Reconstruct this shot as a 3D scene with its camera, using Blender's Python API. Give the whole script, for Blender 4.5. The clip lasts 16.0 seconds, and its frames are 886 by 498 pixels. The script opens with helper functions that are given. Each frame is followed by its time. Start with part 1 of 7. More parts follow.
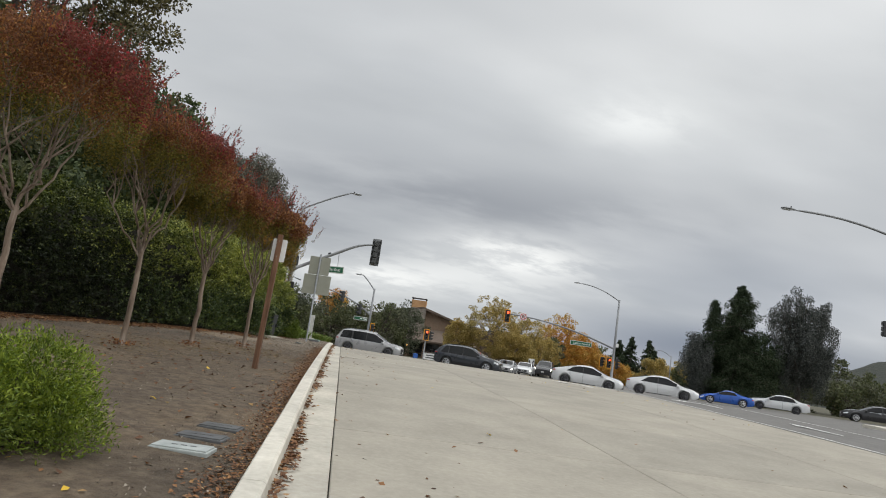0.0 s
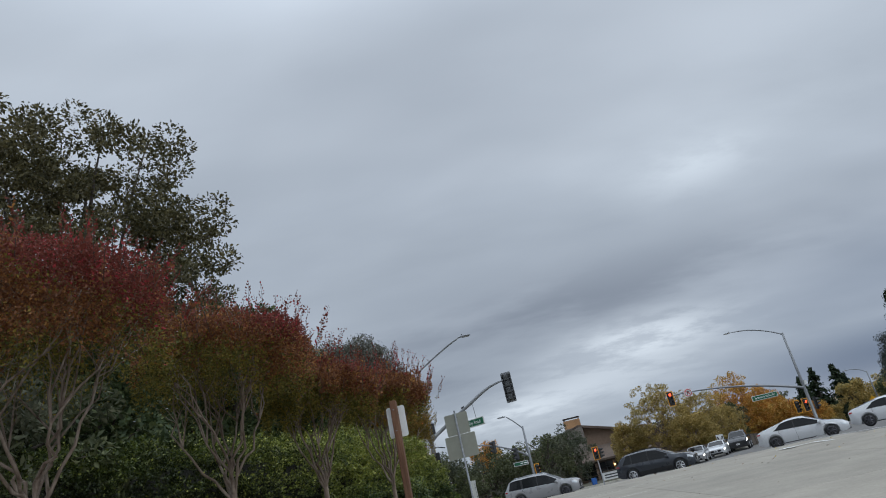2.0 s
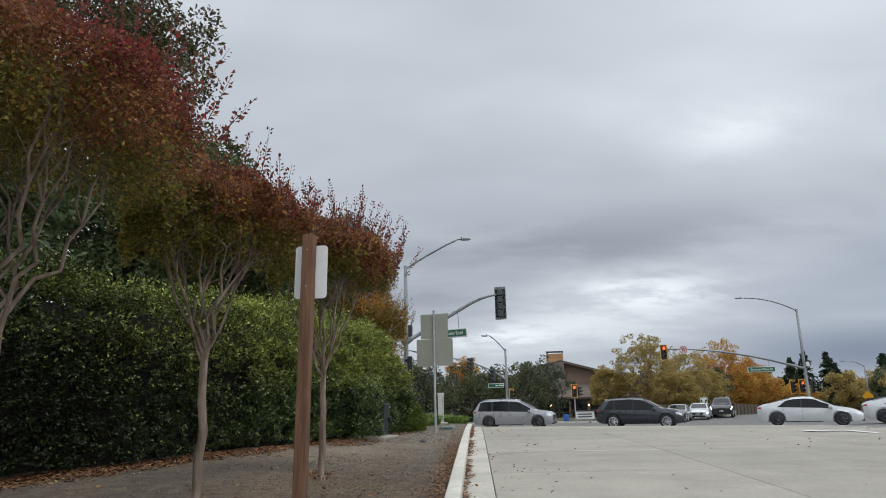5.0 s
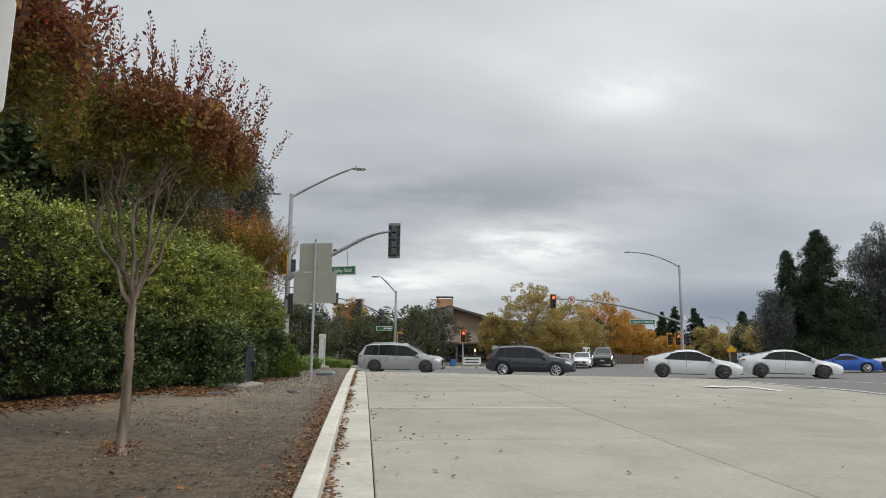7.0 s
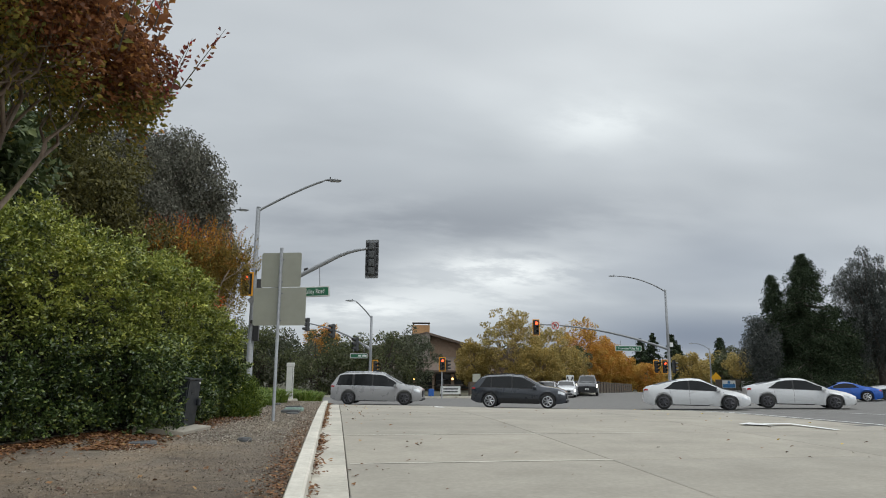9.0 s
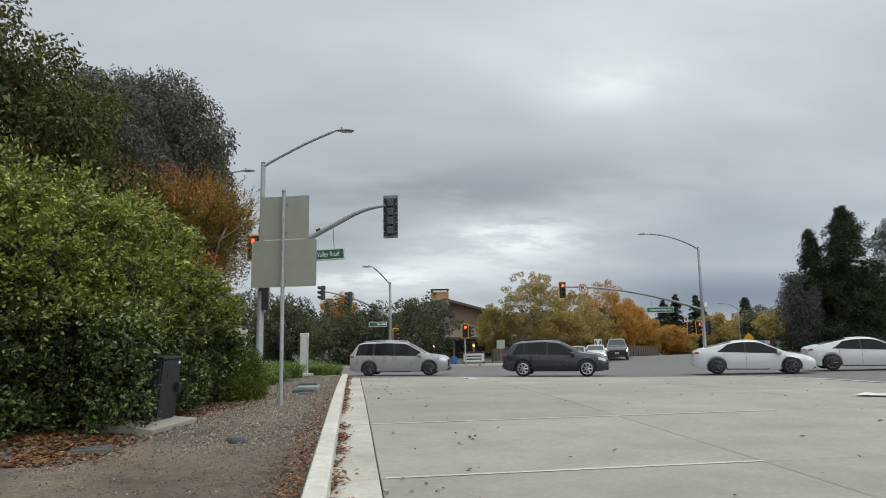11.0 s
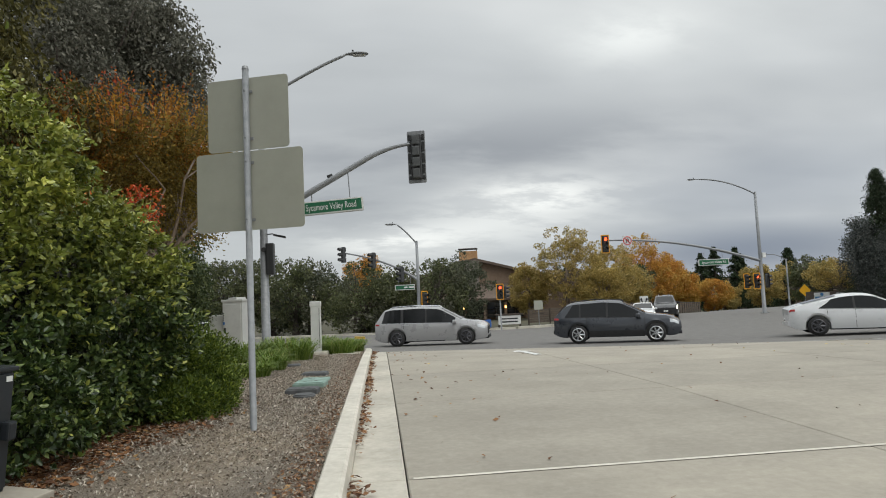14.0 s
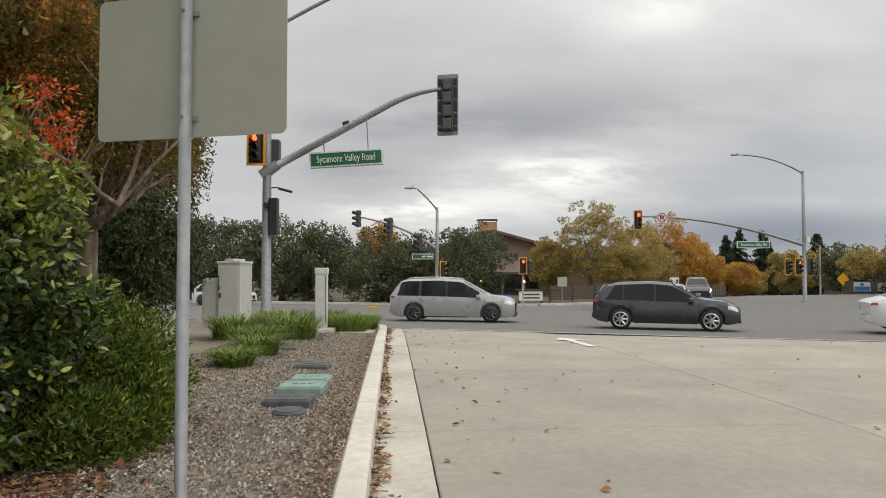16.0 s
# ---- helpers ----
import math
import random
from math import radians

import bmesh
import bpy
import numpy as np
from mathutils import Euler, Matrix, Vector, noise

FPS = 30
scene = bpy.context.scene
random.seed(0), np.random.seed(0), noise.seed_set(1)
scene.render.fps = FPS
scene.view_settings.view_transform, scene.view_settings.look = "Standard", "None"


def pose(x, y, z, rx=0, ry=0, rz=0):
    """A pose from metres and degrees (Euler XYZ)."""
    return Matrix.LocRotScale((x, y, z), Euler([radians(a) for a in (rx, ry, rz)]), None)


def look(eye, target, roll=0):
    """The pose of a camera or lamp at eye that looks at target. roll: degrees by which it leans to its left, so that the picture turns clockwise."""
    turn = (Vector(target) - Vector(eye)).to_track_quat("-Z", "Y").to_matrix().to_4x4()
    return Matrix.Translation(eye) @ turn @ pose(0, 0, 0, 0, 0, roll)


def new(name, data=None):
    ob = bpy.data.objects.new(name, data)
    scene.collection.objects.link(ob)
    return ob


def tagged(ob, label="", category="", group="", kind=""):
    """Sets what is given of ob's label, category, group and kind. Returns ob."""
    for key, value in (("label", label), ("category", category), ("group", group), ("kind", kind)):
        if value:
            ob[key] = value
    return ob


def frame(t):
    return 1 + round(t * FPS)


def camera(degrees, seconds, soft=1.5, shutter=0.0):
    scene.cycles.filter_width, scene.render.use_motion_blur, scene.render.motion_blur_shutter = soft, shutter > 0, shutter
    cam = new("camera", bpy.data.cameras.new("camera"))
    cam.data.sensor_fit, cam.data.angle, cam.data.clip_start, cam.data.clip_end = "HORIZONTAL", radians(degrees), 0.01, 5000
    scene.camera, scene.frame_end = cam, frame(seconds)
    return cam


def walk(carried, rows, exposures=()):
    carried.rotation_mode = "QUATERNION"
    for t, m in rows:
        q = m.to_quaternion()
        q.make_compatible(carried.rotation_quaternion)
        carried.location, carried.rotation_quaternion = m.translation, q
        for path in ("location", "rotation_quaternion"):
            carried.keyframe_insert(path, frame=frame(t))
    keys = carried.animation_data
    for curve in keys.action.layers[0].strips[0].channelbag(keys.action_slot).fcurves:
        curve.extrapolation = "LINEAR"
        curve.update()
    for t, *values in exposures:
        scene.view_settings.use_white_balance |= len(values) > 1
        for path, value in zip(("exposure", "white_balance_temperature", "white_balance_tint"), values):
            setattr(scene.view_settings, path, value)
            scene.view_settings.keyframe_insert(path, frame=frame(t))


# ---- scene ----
cam = camera(68.07, 16.0, soft=1.0)
# seconds, eye x, y, z, yaw to the left of +y, pitch up, lean
ROWS = [
    (0.0, -0.112, 1.133, 1.347, -7.65, 8.34, 8.45),
    (0.5, -0.092, 1.907, 1.396, -7.36, 8.01, 2.77),
    (1.0, 0.023, 2.639, 1.427, -11.67, 13.04, -1.01),
    (1.5, -0.080, 3.429, 1.528, -5.23, 22.07, -8.10),
    (2.0, -0.218, 4.348, 1.554, 0.61, 20.25, -13.15),
    (2.5, -0.198, 5.257, 1.571, -2.75, 16.01, -10.22),
    (3.0, -0.119, 5.978, 1.597, -6.73, 15.16, -4.38),
    (3.5, 0.011, 6.677, 1.592, -7.71, 14.25, -0.70),
    (4.0, -0.134, 7.527, 1.653, -1.81, 14.20, -0.89),
    (4.2, -0.174, 7.799, 1.660, 2.32, 14.76, -1.58),
    (6.3, -0.241, 10.685, 1.620, 0.98, 8.63, 0.34),
    (6.5, -0.222, 10.979, 1.666, -1.33, 8.44, 0.63),
    (7.0, -0.131, 11.700, 1.701, -6.79, 8.14, 0.54),
    (7.5, -0.123, 12.429, 1.681, -7.03, 7.81, 1.76),
    (8.0, -0.232, 13.101, 1.733, 1.08, 10.97, 0.56),
    (8.5, -0.195, 13.879, 1.773, -3.27, 11.51, -0.57),
    (9.0, -0.195, 14.652, 1.763, -9.11, 10.50, 0.37),
    (9.2, -0.177, 14.942, 1.740, -10.40, 10.13, 0.56),
    (11.3, -0.252, 18.231, 1.810, -7.72, 7.09, -1.06),
    (11.5, -0.230, 18.565, 1.832, -8.10, 6.61, -1.12),
    (12.0, -0.227, 19.337, 1.839, -8.26, 5.86, -1.60),
    (12.5, -0.195, 20.111, 1.852, -8.41, 6.15, -1.51),
    (13.0, -0.202, 20.930, 1.866, -7.35, 5.62, -1.78),
    (13.5, -0.170, 21.729, 1.901, -6.67, 4.97, -2.61),
    (14.0, -0.155, 22.514, 1.898, -5.71, 4.42, -2.67),
    (14.5, -0.217, 23.293, 1.914, -4.10, 3.54, -1.75),
    (15.0, -0.208, 24.065, 1.917, -3.96, 3.22, -0.46),
    (15.5, -0.282, 24.834, 1.942, -4.25, 2.52, 0.33),
    (16.0, -0.295, 25.607, 1.951, -4.38, 1.90, 0.00),
]


def aim(x, y, z, yaw, pitch, lean):
    a, p = radians(yaw), radians(pitch)
    way = Vector((-math.sin(a) * math.cos(p), math.cos(a) * math.cos(p), math.sin(p)))
    return look((x, y, z), Vector((x, y, z)) + way, lean)


# the clip's camera turns cooler and darker while it looks at the sky, warmer over the mulch
walk(cam, [(t, aim(*r)) for t, *r in ROWS], [
    (0.0, 0.30, 6600, 9), (0.5, 0.25, 6450, 8), (1.0, 0.13, 6200, 8), (1.5, 0.0, 5850, 9), (2.0, -0.08, 5800, 8), (2.5, 0.0, 5800, 9), (3.5, 0.08, 5850, 9), (4.2, 0.15, 5900, 9),
    (6.5, 0.39, 6550, 9), (7.5, 0.27, 6400, 6), (9.0, 0.27, 6350, 7), (11.5, 0.27, 6280, 6), (12.5, 0.26, 6300, 6), (14.0, 0.31, 6600, 7), (14.5, 0.36, 6700, 9), (16.0, 0.42, 6900, 10)])
# ---- sky and sun: a bright overcast day ----
world = bpy.data.worlds.new("overcast_sky")
scene.world = world
world.use_nodes = True
wn, wl = world.node_tree.nodes, world.node_tree.links
wn.clear()


def wnode(kind, **values):
    n = wn.new(kind)
    for k, v in values.items():
        n.inputs[k].default_value = v
    return n


def wmath(op, a, b=None, c=None):
    n = wn.new("ShaderNodeMath")
    n.operation = op
    for i, v in enumerate((a, b, c)):
        if v is None:
            continue
        if isinstance(v, (int, float)):
            n.inputs[i].default_value = v
        else:
            wl.new(v, n.inputs[i])
    return n.outputs[0]


def wmix(fac, a, b):
    n = wn.new("ShaderNodeMix")
    n.data_type = "RGBA"
    for sock, v in ((n.inputs[0], fac), (n.inputs[6], a), (n.inputs[7], b)):
        if isinstance(v, (tuple, int, float)):
            sock.default_value = v
        else:
            wl.new(v, sock)
    return n.outputs[2]


w_sky = wn.new("ShaderNodeTexSky")
w_sky.sky_type, w_sky.sun_disc = "NISHITA", False
w_sky.sun_elevation, w_sky.sun_rotation = radians(48), radians(140)
w_co = wn.new("ShaderNodeTexCoord")
w_sep = wn.new("ShaderNodeSeparateXYZ")
wl.new(w_co.outputs["Generated"], w_sep.inputs[0])
sx, sy, sz = w_sep.outputs
up = wmath("MAXIMUM", sz, 0.0)
# the cloud deck as a high plane: places on it by perspective
deck = wmath("ADD", up, 0.27)
w_vec = wn.new("ShaderNodeCombineXYZ")
wl.new(wmath("DIVIDE", sx, deck), w_vec.inputs[0])
wl.new(wmath("DIVIDE", sy, deck), w_vec.inputs[1])


def wnoise(scale, detail, rough, stretch, shift=0.0):
    m = wn.new("ShaderNodeMapping")
    m.inputs["Scale"].default_value = stretch
    m.inputs["Location"].default_value = (shift, shift * 0.7, 0.0)
    m.inputs["Rotation"].default_value = (0, 0, radians(-25))
    wl.new(w_vec.outputs[0], m.inputs[0])
    n = wnode("ShaderNodeTexNoise", Scale=scale, Detail=detail, Roughness=rough)
    wl.new(m.outputs[0], n.inputs["Vector"])
    return n.outputs["Fac"]


def wrange(v, a, b, c, d):
    n = wn.new("ShaderNodeMapRange")
    n.interpolation_type = "SMOOTHSTEP"
    for i, x in enumerate((a, b, c, d)):
        n.inputs[i + 1].default_value = x
    wl.new(v, n.inputs[0])
    return n.outputs[0]


def wglow(az, el, wide, high):
    """A soft break in the cloud towards an azimuth (degrees right of +y) and elevation."""
    a = wmath("ARCTAN2", sx, sy)
    e = wmath("ARCSINE", sz)
    da = wmath("DIVIDE", wmath("SUBTRACT", a, radians(az)), radians(wide))
    de = wmath("DIVIDE", wmath("SUBTRACT", e, radians(el)), radians(high))
    r = wmath("ADD", wmath("MULTIPLY", da, da), wmath("MULTIPLY", de, de))
    return wmath("EXPONENT", wmath("MULTIPLY", r, -1.0))


broad = wrange(wnoise(0.55, 4.0, 0.5, (1.0, 1.6, 1.0), 3.1), 0.35, 0.68, 0.0, 1.0)
fine = wnoise(1.9, 7.0, 0.55, (0.8, 1.7, 1.0), 1.3)
cloud = wmix(broad, (0.45, 0.47, 0.495, 1.0), (0.70, 0.715, 0.73, 1.0))
tone = wmath("ADD", 0.86, wmath("MULTIPLY", fine, 0.28))


def wscale(colour, k):
    n = wn.new("ShaderNodeVectorMath")
    n.operation = "SCALE"
    wl.new(colour, n.inputs[0])
    if isinstance(k, (int, float)):
        n.inputs[3].default_value = k
    else:
        wl.new(k, n.inputs[3])
    return n.outputs[0]


# thinner, brighter cloud up ahead to the side, a dark roll below it, a ragged bright break low ahead, a slate bank on the horizon
ragged = wrange(wnoise(3.4, 8.0, 0.6, (0.9, 1.5, 1.0), 5.0), 0.4, 0.58, 0.3, 1.0)
soft_edge = wrange(fine, 0.36, 0.62, 0.45, 1.0)
low_break = wmath("MULTIPLY", wmath("MAXIMUM", wglow(14.0, 8.4, 6.5, 1.7), wmath("MULTIPLY", wglow(12.0, 6.9, 8.0, 2.0), 0.5)), ragged)
side_break = wmath("MULTIPLY", wglow(1.5, 5.2, 6.5, 1.2), wmath("MULTIPLY", ragged, 0.75))
pale = wmath("MULTIPLY", wglow(26.0, 22.5, 15.0, 5.0), wmath("MULTIPLY", soft_edge, 0.42))
core = wmath("MULTIPLY", wglow(23.0, 20.9, 5.0, 2.0), wmath("MULTIPLY", ragged, 0.75))
bank = wmath("MULTIPLY", wmath("MAXIMUM", wglow(30.0, 2.8, 16.0, 3.0), wmath("MULTIPLY", wglow(34.0, 7.0, 15.0, 5.0), 0.55)), 0.95)
roll = wmath("MULTIPLY", wmath("MAXIMUM", wglow(8.0, 12.6, 27.0, 3.6), wmath("MULTIPLY", wglow(-3.0, 8.8, 8.0, 2.6), 0.9)), wmath("MULTIPLY", soft_edge, 0.95))
high_roll = wmath("MULTIPLY", wglow(8.0, 33.0, 24.0, 6.0), wmath("MULTIPLY", soft_edge, 0.3))
col = wscale(cloud, tone)
col = wmix(wmath("MAXIMUM", roll, high_roll), col, (0.275, 0.29, 0.32, 1.0))
col = wmix(bank, col, (0.19, 0.22, 0.285, 1.0))
col = wmix(pale, col, (0.68, 0.70, 0.71, 1.0))
col = wmix(core, col, (0.82, 0.84, 0.845, 1.0))
col = wmix(wmath("MINIMUM", wmath("ADD", low_break, side_break), 1.0), col, (0.88, 0.89, 0.885, 1.0))
# an overcast sky is up to three times as bright overhead as low down
col = wscale(col, wrange(sz, 0.6, 1.0, 1.0, 3.3))
w_bg = wnode("ShaderNodeBackground", Strength=1.0)
w_air = wscale(w_sky.outputs[0], 0.05)
wl.new(wmix(0.92, w_air, col), w_bg.inputs[0])
w_out = wn.new("ShaderNodeOutputWorld")
wl.new(w_bg.outputs[0], w_out.inputs[0])

sun = new("sun", bpy.data.lights.new("sun", "SUN"))
sun.data.energy, sun.data.angle, sun.data.color = 0.9, radians(40), (1.0, 0.96, 0.9)
sun.matrix_world = look((0, 0, 40), Vector((0, 0, 40)) - Vector((0.46, -0.52, 0.72)))
# ---- materials ----
def tree_nodes(name):
    m = bpy.data.materials.new(name)
    m.use_nodes = True
    return m, m.node_tree.nodes, m.node_tree.links, m.node_tree.nodes["Principled BSDF"]


def ramp(n, l, source, stops):
    r = n.new("ShaderNodeValToRGB")
    while len(r.color_ramp.elements) < len(stops):
        r.color_ramp.elements.new(0.5)
    for e, (p, c) in zip(r.color_ramp.elements, stops):
        e.position, e.color = p, (*c, 1.0)
    l.new(source, r.inputs[0])
    return r.outputs[0]


def noise_at(n, l, scale, detail=6.0, rough=0.6, stretch=(1, 1, 1), coord="Object", shift=(0, 0, 0)):
    c = n.new("ShaderNodeTexCoord")
    m = n.new("ShaderNodeMapping")
    m.inputs["Scale"].default_value = stretch
    m.inputs["Location"].default_value = shift
    l.new(c.outputs[coord], m.inputs[0])
    t = n.new("ShaderNodeTexNoise")
    t.inputs["Scale"].default_value, t.inputs["Detail"].default_value, t.inputs["Roughness"].default_value = scale, detail, rough
    l.new(m.outputs[0], t.inputs["Vector"])
    return t.outputs["Fac"]


def blend(n, l, fac, a, b, how="MIX"):
    x = n.new("ShaderNodeMix")
    x.data_type, x.blend_type = "RGBA", how
    for sock, v in ((x.inputs[0], fac), (x.inputs[6], a), (x.inputs[7], b)):
        if isinstance(v, (int, float)):
            sock.default_value = v
        elif isinstance(v, tuple):
            sock.default_value = (*v, 1.0)
        else:
            l.new(v, sock)
    return x.outputs[2]


def bumped(n, l, p, height, strength, distance):
    b = n.new("ShaderNodeBump")
    b.inputs["Strength"].default_value, b.inputs["Distance"].default_value = strength, distance
    l.new(height, b.inputs["Height"])
    l.new(b.outputs[0], p.inputs["Normal"])


def rough_mat(name, stops, scale, rough=0.85, metal=0.0, bump=0.3, depth=0.01, big=0.25, coord="Object", stretch=(1, 1, 1)):
    """Grain from one noise, broad stains from another, and relief from the grain."""
    m, n, l, p = tree_nodes(name)
    fine = noise_at(n, l, scale, 8.0, 0.65, stretch, coord)
    broad = noise_at(n, l, scale * 0.06 + 0.15, 3.0, 0.55, (1, 1, 1), coord, (7, 3, 1))
    col = ramp(n, l, fine, stops)
    stain = ramp(n, l, broad, [(0.3, (1 - big,) * 3), (0.7, (1 + big * 0.4,) * 3)])
    l.new(blend(n, l, 1.0, col, stain, "MULTIPLY"), p.inputs["Base Color"])
    p.inputs["Roughness"].default_value, p.inputs["Metallic"].default_value = rough, metal
    bumped(n, l, p, fine, bump, depth)
    return m


def paint(name, colour, rough=0.45, metal=0.0, wear=0.12, scale=9.0, coat=0.0):
    m, n, l, p = tree_nodes(name)
    f = noise_at(n, l, scale, 7.0, 0.6)
    l.new(blend(n, l, 1.0, colour, ramp(n, l, f, [(0.3, (1 - wear,) * 3), (0.7, (1.0, 1.0, 1.0))]), "MULTIPLY"), p.inputs["Base Color"])
    l.new(ramp(n, l, f, [(0.3, (rough * 0.8,) * 3), (0.7, (min(1, rough * 1.2),) * 3)]), p.inputs["Roughness"])
    p.inputs["Metallic"].default_value = metal
    p.inputs["Coat Weight"].default_value = coat
    return m


def glow(name, colour, strength):
    m, n, l, p = tree_nodes(name)
    p.inputs["Base Color"].default_value = (*colour, 1)
    p.inputs["Emission Color"].default_value = (*colour, 1)
    p.inputs["Emission Strength"].default_value = strength
    return m


def leaf_mat(name, stops, patch=None, patch_scale=0.6, patch_range=(0.45, 0.62), rough=0.5, see=0.22, tall=None, gain=1.0, shine=0.3):
    """Each leaf has a shade of its own; patches of a second colour follow a broad noise; tall paints a paler colour by
    height, new growth and top light alike.
    """
    m, n, l, p = tree_nodes(name)
    brighter = lambda some: [(a, tuple(min(0.8, gain * v) for v in c)) for a, c in some]
    stops, patch = brighter(stops), brighter(patch) if patch else None
    g = n.new("ShaderNodeNewGeometry")
    col = ramp(n, l, g.outputs["Random Per Island"], stops)
    if patch:
        f = ramp(n, l, noise_at(n, l, patch_scale, 3.0, 0.6), [(patch_range[0], (0, 0, 0)), (patch_range[1], (1, 1, 1))])
        col = blend(n, l, f, col, ramp(n, l, g.outputs["Random Per Island"], patch))
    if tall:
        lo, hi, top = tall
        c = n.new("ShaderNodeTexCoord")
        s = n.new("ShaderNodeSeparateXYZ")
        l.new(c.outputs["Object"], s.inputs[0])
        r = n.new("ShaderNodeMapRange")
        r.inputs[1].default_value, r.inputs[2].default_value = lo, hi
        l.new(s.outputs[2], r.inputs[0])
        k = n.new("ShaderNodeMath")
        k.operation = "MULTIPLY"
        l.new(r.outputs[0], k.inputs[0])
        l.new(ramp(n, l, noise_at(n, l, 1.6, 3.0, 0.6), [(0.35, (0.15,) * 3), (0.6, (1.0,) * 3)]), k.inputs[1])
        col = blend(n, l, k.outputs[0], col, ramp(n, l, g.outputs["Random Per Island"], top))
    l.new(col, p.inputs["Base Color"])
    p.inputs["Roughness"].default_value = rough
    p.inputs["Specular IOR Level"].default_value = shine
    t = n.new("ShaderNodeBsdfTranslucent")
    l.new(col, t.inputs[0])
    x = n.new("ShaderNodeMixShader")
    x.inputs[0].default_value = see
    l.new(p.outputs[0], x.inputs[1])
    l.new(t.outputs[0], x.inputs[2])
    l.new(x.outputs[0], n["Material Output"].inputs[0])
    return m


def tone_by_piece(m, spread):
    """Each piece that shares the material is a little lighter or darker."""
    n, l, p = m.node_tree.nodes, m.node_tree.links, m.node_tree.nodes["Principled BSDF"]
    was = p.inputs["Base Color"].links[0].from_socket
    o = n.new("ShaderNodeObjectInfo")
    tone = ramp(n, l, o.outputs["Random"], [(0.0, (1 - spread,) * 3), (1.0, (1 + spread * 0.6, 1 + spread * 0.55, 1 + spread * 0.45))])
    l.new(blend(n, l, 1.0, was, tone, "MULTIPLY"), p.inputs["Base Color"])
    return m


CONCRETE = rough_mat("broom_finished_concrete", [(0.3, (0.283, 0.26, 0.216)), (0.55, (0.322, 0.297, 0.248)), (0.75, (0.36, 0.334, 0.28))], 14, 0.9, 0, 0.1, 0.003, 0.16)
tone_by_piece(CONCRETE, 0.09)
KERB = rough_mat("pale_kerb_concrete", [(0.3, (0.48, 0.45, 0.385)), (0.7, (0.64, 0.61, 0.535))], 10, 0.9, 0, 0.25, 0.006, 0.2)
GUTTER = rough_mat("worn_gutter_concrete", [(0.3, (0.40, 0.372, 0.314)), (0.7, (0.52, 0.49, 0.422))], 12, 0.9, 0, 0.15, 0.004, 0.24)
tone_by_piece(GUTTER, 0.06)
ASPHALT = rough_mat("worn_asphalt", [(0.3, (0.122, 0.117, 0.11)), (0.6, (0.152, 0.146, 0.137)), (0.8, (0.19, 0.183, 0.172))], 40, 0.88, 0, 0.3, 0.006, 0.2)
WHITE_LINE = rough_mat("worn_white_road_paint", [(0.35, (0.5, 0.5, 0.48)), (0.6, (0.74, 0.74, 0.72))], 16, 0.7, 0, 0.1, 0.002, 0.15)
YELLOW_LINE = rough_mat("worn_yellow_road_paint", [(0.35, (0.45, 0.25, 0.05)), (0.6, (0.7, 0.42, 0.07))], 16, 0.7, 0, 0.1, 0.002, 0.15)


def verge_mat():
    """Brown trodden dirt that turns into grey gravel and chips further along."""
    m, n, l, p = tree_nodes("dirt_and_gravel")
    dirt_n, grit = noise_at(n, l, 7.0, 9.0, 0.68), noise_at(n, l, 30.0, 7.0, 0.7)
    dirt = ramp(n, l, dirt_n, [(0.3, (0.062, 0.045, 0.029)), (0.5, (0.125, 0.093, 0.062)), (0.75, (0.215, 0.166, 0.114))])
    gravel = ramp(n, l, grit, [(0.3, (0.15, 0.127, 0.1)), (0.5, (0.29, 0.252, 0.205)), (0.75, (0.48, 0.435, 0.365))])
    c = n.new("ShaderNodeTexCoord")
    sp = n.new("ShaderNodeSeparateXYZ")
    l.new(c.outputs["Object"], sp.inputs[0])
    ad = n.new("ShaderNodeMath")
    ad.operation = "MULTIPLY_ADD"
    l.new(noise_at(n, l, 0.6, 5.0, 0.65), ad.inputs[0])
    ad.inputs[1].default_value = 12.0
    l.new(sp.outputs[1], ad.inputs[2])
    r = n.new("ShaderNodeMapRange")
    r.inputs[1].default_value, r.inputs[2].default_value = 26.0, 38.0
    l.new(ad.outputs[0], r.inputs[0])
    stain = ramp(n, l, noise_at(n, l, 0.5, 4.0, 0.6, (1, 1, 1), "Object", (4, 9, 0)), [(0.3, (0.62, 0.63, 0.65)), (0.5, (0.95,) * 3), (0.68, (1.3, 1.22, 1.08))])
    l.new(blend(n, l, 1.0, blend(n, l, r.outputs[0], dirt, gravel), stain, "MULTIPLY"), p.inputs["Base Color"])
    p.inputs["Roughness"].default_value = 0.95
    bumped(n, l, p, grit, 0.9, 0.04)
    return m


VERGE = verge_mat()
FIELD = rough_mat("dry_ground", [(0.3, (0.045, 0.045, 0.026)), (0.7, (0.10, 0.09, 0.055))], 0.6, 0.95, 0, 0.5, 0.05, 0.3)
BARK = rough_mat("smooth_pale_bark", [(0.32, (0.10, 0.07, 0.05)), (0.5, (0.215, 0.162, 0.122)), (0.68, (0.36, 0.3, 0.24))], 13, 0.85, 0, 0.6, 0.01, 0.3, "Object", (1, 1, 0.14))
DARK_BARK = rough_mat("rough_dark_bark", [(0.3, (0.04, 0.033, 0.028)), (0.7, (0.11, 0.09, 0.075))], 8, 0.95, 0, 0.8, 0.03, 0.2, "Object", (1, 1, 0.3))
# near-black colour that paints the shade deep inside the hedge
SHADE_CORE = rough_mat("hedge_depth_shade_tone", [(0.3, (0.008, 0.008, 0.005)), (0.7, (0.022, 0.02, 0.013))], 12, 0.95, 0, 1.0, 0.04, 0.2)
